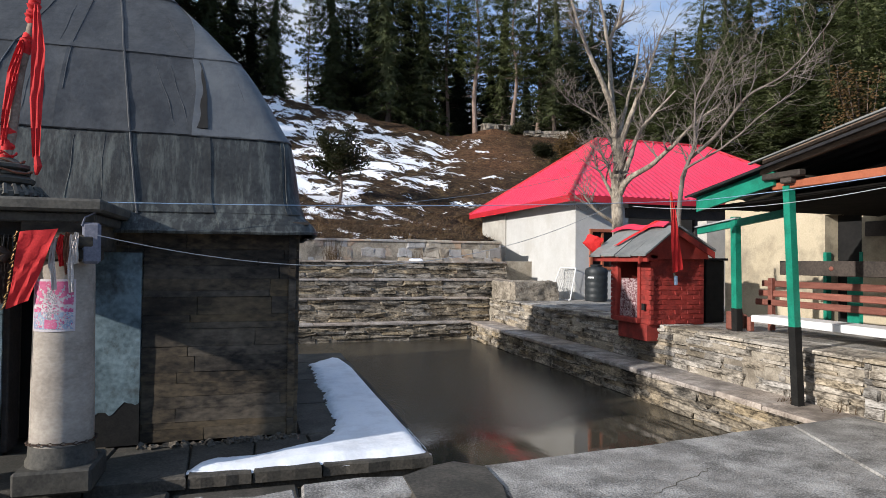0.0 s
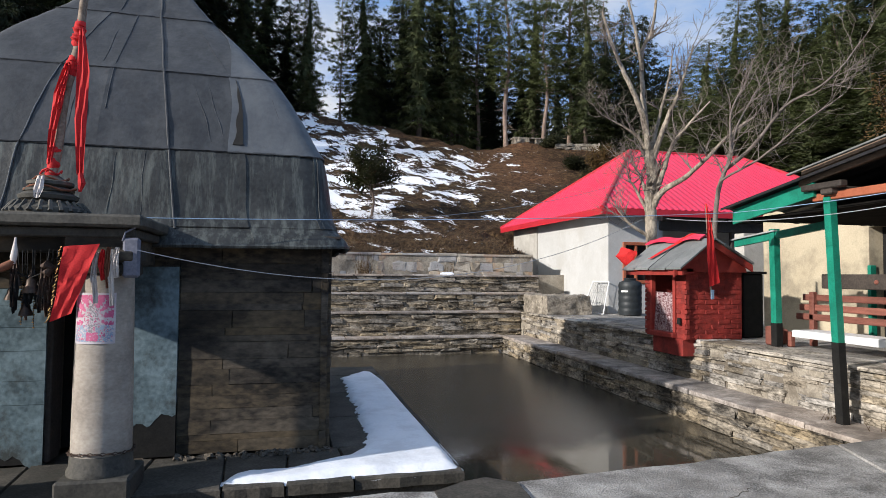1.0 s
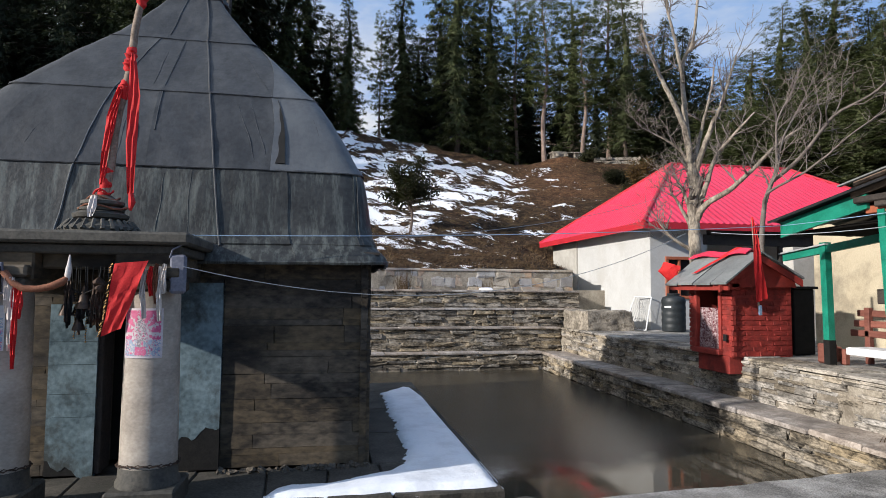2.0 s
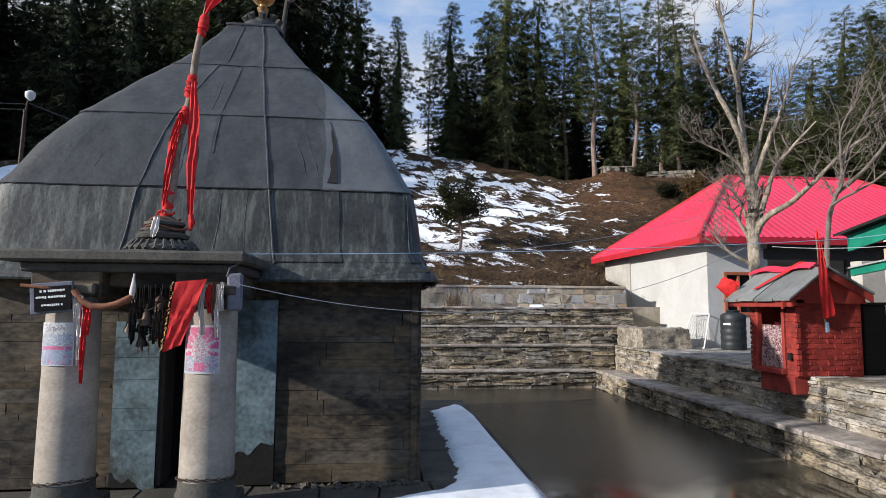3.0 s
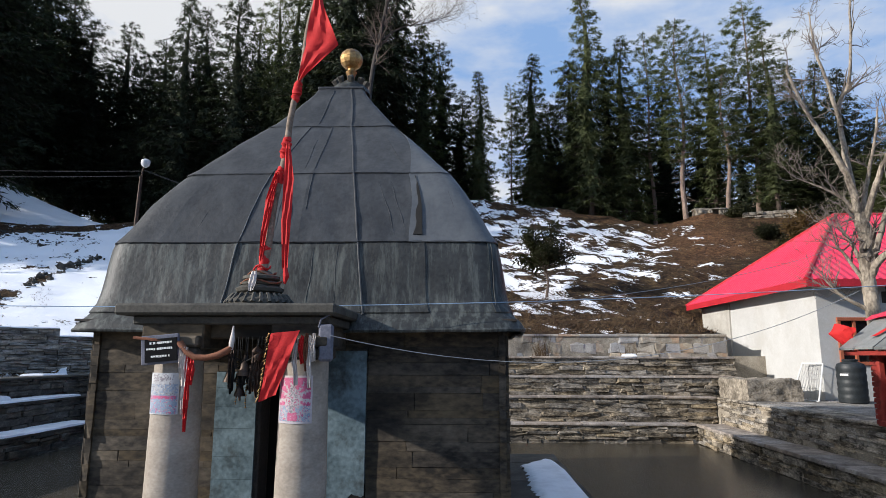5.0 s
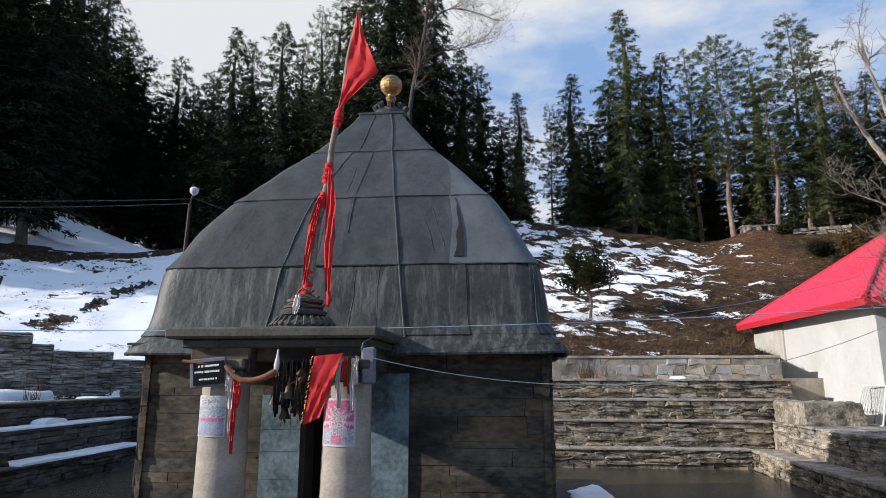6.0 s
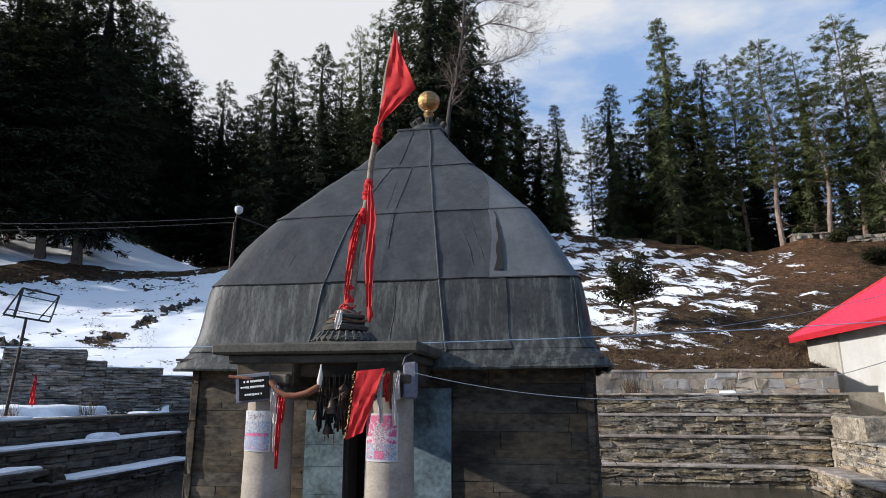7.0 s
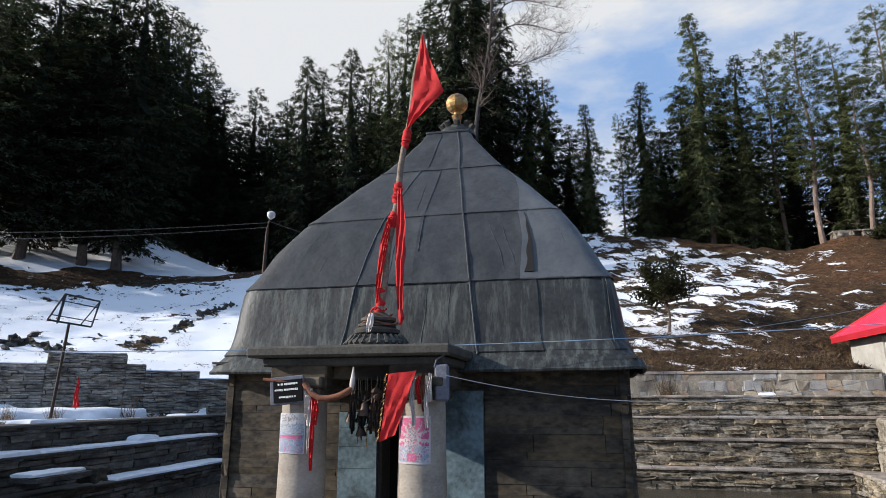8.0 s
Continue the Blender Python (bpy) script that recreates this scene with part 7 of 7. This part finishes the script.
# north crest
stand([(-6.7, 48, 26.7, 1, 1.0), (-4.6, 54, 24.4, 4, 0.6), (-8.2, 54, 22.5, 0, 0.9), (-11.7, 46, 31.5, 1, 1.15), (-10.2, 52, 26.0, 0, 0.9), (-13.4, 52, 26.0, 2, 0.9), (-14.9, 47, 27.5, 1, 1.0), (-17.2, 50, 27.5, 4, 0.95), (-18.4, 55, 23.5, 0, 0.8), (-19.9, 45, 28.2, 3, 1.0), (-22.4, 49, 26.8, 5, 0.8), (-23.4, 45, 24.0, 4, 0.9), (-25.6, 48, 28.6, 3, 1.0), (-27.0, 46, 25.5, 5, 0.9), (-28.6, 52, 23.0, 1, 1.0)], FOREST)
# east, behind the red roof
stand([(-30.4, 50, 22.8, 1, 0.9), (-31.9, 48, 22.0, 0, 0.8), (-33.6, 56, 18.0, 2, 0.9), (-35.2, 52, 17.6, 5, 0.8), (-37.2, 46, 19.4, 5, 1.0), (-39.5, 46, 22.6, 5, 0.8), (-41.2, 44, 22.0, 1, 1.1), (-43.3, 46, 24.0, 5, 1.2), (-45.4, 48, 21.0, 1, 1.0), (-47.3, 44, 23.0, 1, 1.2), (-49.4, 46, 25.0, 0, 1.3), (-51.5, 43, 25.0, 5, 1.3), (-54.0, 46, 27.0, 0, 1.3)], FOREST)
# low young trees close the slope behind the roofs
stand([(-34.2, 40, 13.5, 5, 0.9), (-36.4, 38, 14.5, 5, 1.0), (-38.4, 40, 17.0, 1, 0.9), (-40.6, 37, 15.5, 5, 1.0), (-42.4, 39, 18.5, 1, 1.0), (-44.6, 36, 17.0, 5, 1.1), (-46.6, 38, 20.0, 1, 1.0), (-48.6, 36, 18.0, 5, 1.1), (-50.6, 38, 21.0, 1, 1.1), (-53.0, 36, 20.0, 5, 1.1)], FOREST)
# deeper rows fill the gaps low down
for i in range(46):
    az = -56 + 76 * (i + FOREST.random()) / 46
    if -4.2 < az < -2.6 or -19.8 < az < -18.6:
        continue
    tip = lerp_table([(-56, 21), (-42, 18), (-34, 14), (-28, 20), (-19, 18), (-6, 19), (0, 17), (12, 27), (24, 25), (29, 23), (36, 26), (50, 29)], az) + FOREST.uniform(-2, 1)
    stand([(az, FOREST.uniform(56, 76), tip, 7 if FOREST.random() < 0.75 else 6, FOREST.uniform(1.0, 1.3))], FOREST)

# a thick dark stand closes the grove behind the snowfield and the dome
for az in range(9, 55, 2):
    tip = lerp_table([(9, 30), (14, 28), (20, 26), (25, 24.5), (29, 21.5), (32, 22.5), (36, 27), (42, 29), (54, 30)], az) + FOREST.uniform(-1.5, 0.8)
    stand([(az + FOREST.uniform(-0.8, 0.8), FOREST.uniform(60, 70), tip, 6, FOREST.uniform(1.5, 1.9))], FOREST)

def limb_tree(name, paths, label, twigs, seed, bark, category="tree", twig_len=1.0, depth=3):
    """A leafless tree: limbs through the given points, each splitting into ever finer branches."""
    r = random.Random(seed)
    base = Vector(paths[0][0][0])
    t = thing(name, base, label, category)
    fine = Geo()

    def grow(p, d, ln, rad, level):
        n = 5
        pts, rads, q, dd = [p], [rad], p, d
        for i in range(n):
            dd = (dd + Vector((r.gauss(0, 0.17), r.gauss(0, 0.17), r.gauss(0.05, 0.13)))).normalized()
            q = q + dd * ln / n
            pts.append(q)
            rads.append(rad * (1 - 0.8 * (i + 1) / n) + 0.0016)
        fine.tube(pts, rads, 5 if level > 1 else 3, False)
        if level > 0:
            for k in range(r.randint(3, 5)):
                i = r.randint(1, n)
                out = (dd * 0.6 + Vector((r.gauss(0, 0.6), r.gauss(0, 0.6), r.gauss(0.18, 0.5)))).normalized()
                grow(pts[i], out, ln * r.uniform(0.4, 0.75), max(rads[i] * 0.62, 0.0022), level - 1)

    for pts, r0, r1 in paths:
        pts = [Vector(p) for p in pts]
        smooth_pts, rads = [], []
        m = len(pts) - 1
        for i in range(m):
            p0, p1, p2, p3 = pts[max(i - 1, 0)], pts[i], pts[i + 1], pts[min(i + 2, m)]
            for k in range(5):
                s = k / 5
                smooth_pts.append(0.5 * ((2 * p1) + (p2 - p0) * s + (2 * p0 - 5 * p1 + 4 * p2 - p3) * s * s + (3 * p1 - p0 - 3 * p2 + p3) * s ** 3) + Vector((r.gauss(0, 0.006), r.gauss(0, 0.006), 0)))
        smooth_pts.append(pts[-1])
        k = len(smooth_pts)
        rads = [r0 + (r1 - r0) * i / (k - 1) for i in range(k)]
        part("limb", Geo().tube(smooth_pts, rads, 9), bark, t, "", True)
        for i in range(twigs):
            j = r.randint(int(k * 0.40), k - 1)
            d = (smooth_pts[min(j + 1, k - 1)] - smooth_pts[j - 1]).normalized()
            out = (d * 0.8 + Vector((r.gauss(0, 0.5), r.gauss(0, 0.5), r.gauss(0.15, 0.45)))).normalized()
            grow(smooth_pts[j], out, twig_len * r.uniform(0.5, 1.1), rads[j] * 0.5, depth - 1)
    part("twig_spray", fine, TWIG if bark in (BARK, TWIG) else TRUNK, t)["kind"] = "stuff"
    return t


def bearing(az, r_, el):
    return Vector((-r_ * math.sin(radians(az)), r_ * math.cos(radians(az)), EYE + r_ * math.tan(radians(el))))


B = bearing
limb_tree("walnut_tree", [
    ([(7.58, 11.85, 0.55), B(-32.6, 14.0, 3.3), B(-32.55, 14.0, 5.2), B(-32.5, 14.0, 7.0), B(-32.7, 14.0, 8.7), B(-32.4, 14.0, 10.8)], 0.123, 0.123),
    ([B(-32.4, 14.0, 10.5), B(-32.0, 13.9, 13.6), B(-31.3, 13.8, 15.5), B(-30.2, 13.7, 17.9), B(-29.2, 13.6, 20.3), B(-28.5, 13.6, 22.6)], 0.077, 0.023),
    ([B(-32.4, 14.0, 10.8), B(-32.1, 14.1, 14), B(-31.9, 14.2, 16.4), B(-31.9, 14.3, 19.2), B(-32.8, 14.3, 21), B(-33.3, 14.3, 25), B(-33.6, 14.3, 28)], 0.068, 0.015),
    ([B(-31.9, 14.2, 17.6), B(-31.3, 14.1, 21), B(-30.7, 14.0, 23.5), B(-30.5, 14.0, 26.5)], 0.046, 0.012),
    ([B(-32.6, 14.0, 10.6), B(-33.0, 14.2, 12.5), B(-33.4, 14.3, 14), B(-34.1, 14.5, 16.7), B(-34.4, 14.6, 18.5)], 0.055, 0.015),
    ([B(-32.8, 14.0, 10.2), B(-33.9, 13.8, 13.4), B(-34.8, 13.7, 15.3), B(-35.4, 13.6, 17), B(-36.1, 13.5, 19.2)], 0.065, 0.015),
    ([B(-32.9, 14.0, 7.2), B(-33.6, 13.9, 9), B(-34.3, 13.8, 11.1), B(-35.7, 13.6, 12.9), B(-37.4, 13.5, 14.6)], 0.065, 0.015),
    ([B(-32.6, 14.0, 5.8), B(-33.6, 13.8, 7.4), B(-35.3, 13.5, 8.4), B(-37.1, 13.3, 10), B(-39.4, 13.1, 12.2), B(-40.7, 13.0, 13)], 0.077, 0.015),
    ([B(-32.3, 14.0, 10.8), B(-31.4, 13.9, 12.2), B(-30.5, 13.8, 12.9), B(-28.7, 13.7, 14)], 0.041, 0.010),
    ([B(-32.45, 14.0, 6.2), B(-31.7, 13.9, 8.7), B(-31.1, 13.8, 9.9)], 0.046, 0.015),
    ([B(-32.55, 14.0, 5.0), B(-31.4, 13.9, 7.4), B(-30.7, 13.8, 8.6)], 0.046, 0.015),
    ([B(-32.5, 14.0, 3.4), B(-30.8, 13.8, 4.6), B(-29.7, 13.7, 6.0)], 0.046, 0.015),
], "leafless walnut tree with pale bark beside the red-roofed house", 8, 5, BARK, twig_len=0.7)
limb_tree("young_tree", [
    ([(7.75, 10.1, 0.55), B(-37.8, 12.7, 6.0), B(-38.8, 12.6, 9.5), B(-39.4, 12.5, 12.2), B(-41.0, 12.4, 15.2)], 0.055, 0.010),
    ([B(-38.6, 12.6, 9.0), B(-40.5, 12.3, 10.6), B(-43.0, 12.0, 13.6), B(-46.0, 11.8, 15.2), B(-48.5, 11.6, 18.0)], 0.040, 0.008),
    ([B(-39.0, 12.5, 10.2), B(-39.0, 12.4, 13.5), B(-40.2, 12.3, 16.0)], 0.030, 0.007),
    ([B(-37.9, 12.7, 6.5), B(-38.2, 12.5, 8.0), B(-41.0, 12.1, 9.6), B(-44.5, 11.8, 12.4), B(-47.0, 11.6, 14.0)], 0.030, 0.006),
], "thin leafless tree with spreading grey twigs near the shelter", 8, 9, TWIG, twig_len=1.0)
limb_tree("larch_tree", [
    ([(-6.1, 37.0, ground_level(-6.1, 37.0) - 0.1), B(9.0, 37.5, 24), B(7.4, 37.5, 32), B(7.0, 37.5, 40)], 0.20, 0.05),
    ([B(8.2, 37.5, 28), B(6.0, 37.3, 29.2), B(3.6, 37.1, 29.6), B(1.4, 37.0, 30.2)], 0.05, 0.010),
    ([B(7.6, 37.5, 31), B(5.6, 37.3, 32.6), B(3.2, 37.1, 32.6), B(0.6, 37.0, 31.8)], 0.05, 0.010),
    ([B(7.4, 37.5, 32.5), B(5.8, 37.3, 34.4), B(3.6, 37.1, 34.6), B(0.6, 37.0, 33.8)], 0.05, 0.010),
    ([B(7.3, 37.5, 34), B(5.6, 37.3, 36.6), B(3.4, 37.1, 37.0), B(1.2, 37.0, 36.2)], 0.05, 0.010),
    ([B(7.1, 37.5, 36), B(5.4, 37.3, 39), B(3.4, 37.1, 39.6)], 0.05, 0.010),
], "tall half-bare tree with fine twigs above the dome", 38, 15, DARKWOOD, twig_len=1.9)


def leafy_bush(name, x, y, height, radius, seed, label, trunk_h, leaf):
    z = ground_level(x, y)
    r = random.Random(seed)
    t = thing(name, (x, y, z), label, "bush", "hillside shrubs")
    g = Geo()
    base = Vector((x, y, z - 0.1))
    g.tube([base, base + Vector((0.09, 0, trunk_h * 0.5)), base + Vector((0.0, 0, trunk_h + 0.3))], [0.06, 0.045, 0.035], 7)
    crown = Geo()
    stems = Geo()
    for i in range(15):
        d = Vector((r.gauss(0, 0.7), r.gauss(0, 0.7), r.uniform(0.1, 1.2))).normalized()
        start = base + Vector((0, 0, trunk_h * r.uniform(0.7, 1.2)))
        end = start + Vector((d.x * radius, d.y * radius, d.z * (height - trunk_h)))
        stems.tube([start, start.lerp(end, 0.5) + Vector((0, 0, 0.1)), end], [0.03, 0.02, 0.008], 5)
        for _ in range(250):
            p = start.lerp(end, r.uniform(0.35, 1.05)) + Vector((r.gauss(0, 0.15), r.gauss(0, 0.15), r.gauss(0, 0.12)))
            a = Vector((r.gauss(0, 1), r.gauss(0, 1), r.gauss(0, 1))).normalized() * r.uniform(0.07, 0.14)
            b_ = a.orthogonal().normalized() * 0.045
            o = len(crown.v)
            crown.v += [tuple(p), tuple(p + a * 0.5 + b_), tuple(p + a), tuple(p + a * 0.5 - b_)]
            crown.f.append((o, o + 1, o + 2, o + 3))
    part("trunk", g, TRUNK, t)
    part("branch_spray", stems, TRUNK, t)["kind"] = "stuff"
    ob = new("crown", quick_mesh("crown", Geo().add([Vector(v) - ORIGIN[t.name] for v in crown.v], crown.f), leaf))
    ob.parent = t
    return t


bx, by = 23.6 * math.sin(radians(7.5)), 23.6 * math.cos(radians(7.5))
leafy_bush("holm_oak", bx, by, 3.1, 1.05, 3, "small dark-leaved tree on the snowy slope", 1.25, SHRUB)
RUSSET = foliage("russet_oak_leaves", (0.05, 0.030, 0.012), (0.14, 0.085, 0.035))
for az, r_, h, w, leaf in ((-51.0, 27, 7.0, 1.5, RUSSET), (-28.6, 33, 2.2, 1.0, RUSSET)):
    leafy_bush("oak_tree", r_ * math.sin(radians(-az)), r_ * math.cos(radians(-az)), h, w, int(h * 7), "oak with thin russet leaves on the slope", h * 0.35, leaf)
for i, (az, r_, h, w) in enumerate(((-26.0, 36, 0.8, 0.6), (-27.8, 34, 0.9, 0.6), (-24.0, 43, 0.8, 0.6))):
    leafy_bush("shrub", r_ * math.sin(radians(-az)), r_ * math.cos(radians(-az)), h, w, 20 + i, "brown scrubby bush on the hillside", 0.2, SHRUB)

# dry grass on the lower slope
rg = random.Random(31)
g = Geo()
for i in range(9000):
    az = rg.uniform(-30, 4) if i % 4 else rg.uniform(28, 50)
    r_ = 17.6 / max(math.cos(radians(az)), 0.75) + abs(rg.gauss(0, 3.2)) if az < 10 else rg.uniform(20.5, 40)
    x, y = -r_ * math.sin(radians(az)), r_ * math.cos(radians(az))
    if y < 17.4 and x > -10.6:
        continue
    if az > 10 and noise.noise((x * 0.5, y * 0.5, 9)) < 0.25:
        continue
    z = ground_level(x, y) - 0.03
    for _ in range(3):
        a = rg.uniform(0, 6.28)
        h = rg.uniform(0.04, 0.13)
        lean = Vector((rg.gauss(0, 0.10), rg.gauss(0, 0.10), h))
        w = Vector((math.cos(a), math.sin(a), 0)) * 0.013
        p = Vector((x + rg.gauss(0, 0.06), y + rg.gauss(0, 0.06), z))
        o = len(g.v)
        g.v += [tuple(p - w), tuple(p + w), tuple(p + lean)]
        g.f.append((o, o + 1, o + 2))
for x, y, z, n, tall in ((2.05, 16.75, 1.54, 46, 0.8), (4.3, 16.8, 1.54, 14, 0.5), (-11.9, 12.6, 1.05, 40, 0.35), (-12.6, 12.0, 1.05, 50, 0.35), (-11.0, 13.9, 1.05, 30, 0.5), (-13.6, 11.6, 1.05, 50, 0.3), (5.95, 5.6, 0.0, 26, 0.10), (6.0, 5.1, 0.0, 18, 0.12)):
    for _ in range(n):
        p = Vector((x + rg.gauss(0, 0.10), y + rg.gauss(0, 0.05), z))
        tip = p + Vector((rg.gauss(0, 0.22) * tall, rg.gauss(0, 0.12) * tall, tall * rg.uniform(0.4, 1.1)))
        w = Vector((0.007, 0, 0))
        o = len(g.v)
        g.v += [tuple(p - w), tuple(p + w), tuple(tip)]
        g.f.append((o, o + 1, o + 2))
DRYGRASS = mat("dry_grass", (0.050, 0.032, 0.018), (0.18, 0.115, 0.06), 0.9, 0.8, 8, 0)
tagged(new("dry_grass", quick_mesh("dry_grass", g, DRYGRASS)), "tufts of dry brown grass on the slope", "grass", "", "stuff")

# dark rocks that break through the snow
rk = random.Random(41)
g = Geo()
shapes = [rough_block(60 + i, 0.22, 2.5) for i in range(6)]
for run, n, spread, big in BREAKS:
    for i in range(n):
        f_ = rk.random() * (len(run) - 1)
        j = min(int(f_), len(run) - 2)
        az = run[j][0] + (run[j + 1][0] - run[j][0]) * (f_ - j) + rk.gauss(0, spread)
        el = run[j][1] + (run[j + 1][1] - run[j][1]) * (f_ - j) + rk.gauss(0, spread * 0.5)
        p = on_slope(az, el)
        s_ = big * rk.uniform(0.35, 1.3)
        m = Matrix.LocRotScale(p + Vector((0, 0, -0.02)), Euler((rk.gauss(-0.5, 0.5), rk.gauss(0, 0.5), rk.uniform(-1.6, 1.6))), (s_ * 1.7, s_ * 1.1, s_ * 0.5))
        sh = rk.choice(shapes)
        g.add([m @ Vector(v) for v in sh.v], sh.f)
tagged(new("hill_rocks", build("hill_rocks", g, DAMP)), "dark rocks breaking through the snow on the slope", "rocks", "", "stuff")

# ruined stone hut and walls on the crest
hx, hy = 44 * math.sin(radians(21.9)), 44 * math.cos(radians(21.9))
hz = ground_level(hx, hy) - 0.3
hut = thing("stone_hut", (hx, hy, hz), "low ruined stone hut among the pines on the crest", "hut")
part("wall", rubble(Geo(), 300, (hx - 1.1, hy, hz - 0.3), (1, 0, 0), 1.0, 1.15, 0.2, 0.4, 0.3), PIER, hut)["kind"] = "stuff"
part("wall", rubble(Geo(), 301, (hx + 0.45, hy, hz - 0.3), (1, 0, 0), 0.75, 1.15, 0.2, 0.4, 0.3), PIER, hut)["kind"] = "stuff"
part("inner_wall", Geo().box(hx - 1.1, hy + 0.15, hz - 0.4, hx + 1.2, hy + 0.5, hz + 0.75), MORTAR, hut)
part("roof_slab", Geo().box(hx - 1.15, hy - 0.12, hz + 0.82, hx + 0.5, hy + 0.6, hz + 0.90, 0.02), PIER, hut)
mx_, my_ = 43 * math.sin(radians(24.2)), 43 * math.cos(radians(24.2))
low = whole("stone_heap", rubble(Geo(), 310, (mx_, my_, ground_level(mx_, my_) - 0.35), (1, -0.30, 0), 3.0, 0.55, 0.16, 0.4, 0.4), PIER, "low broken stone wall on the crest", "stone wall", "", "stuff")
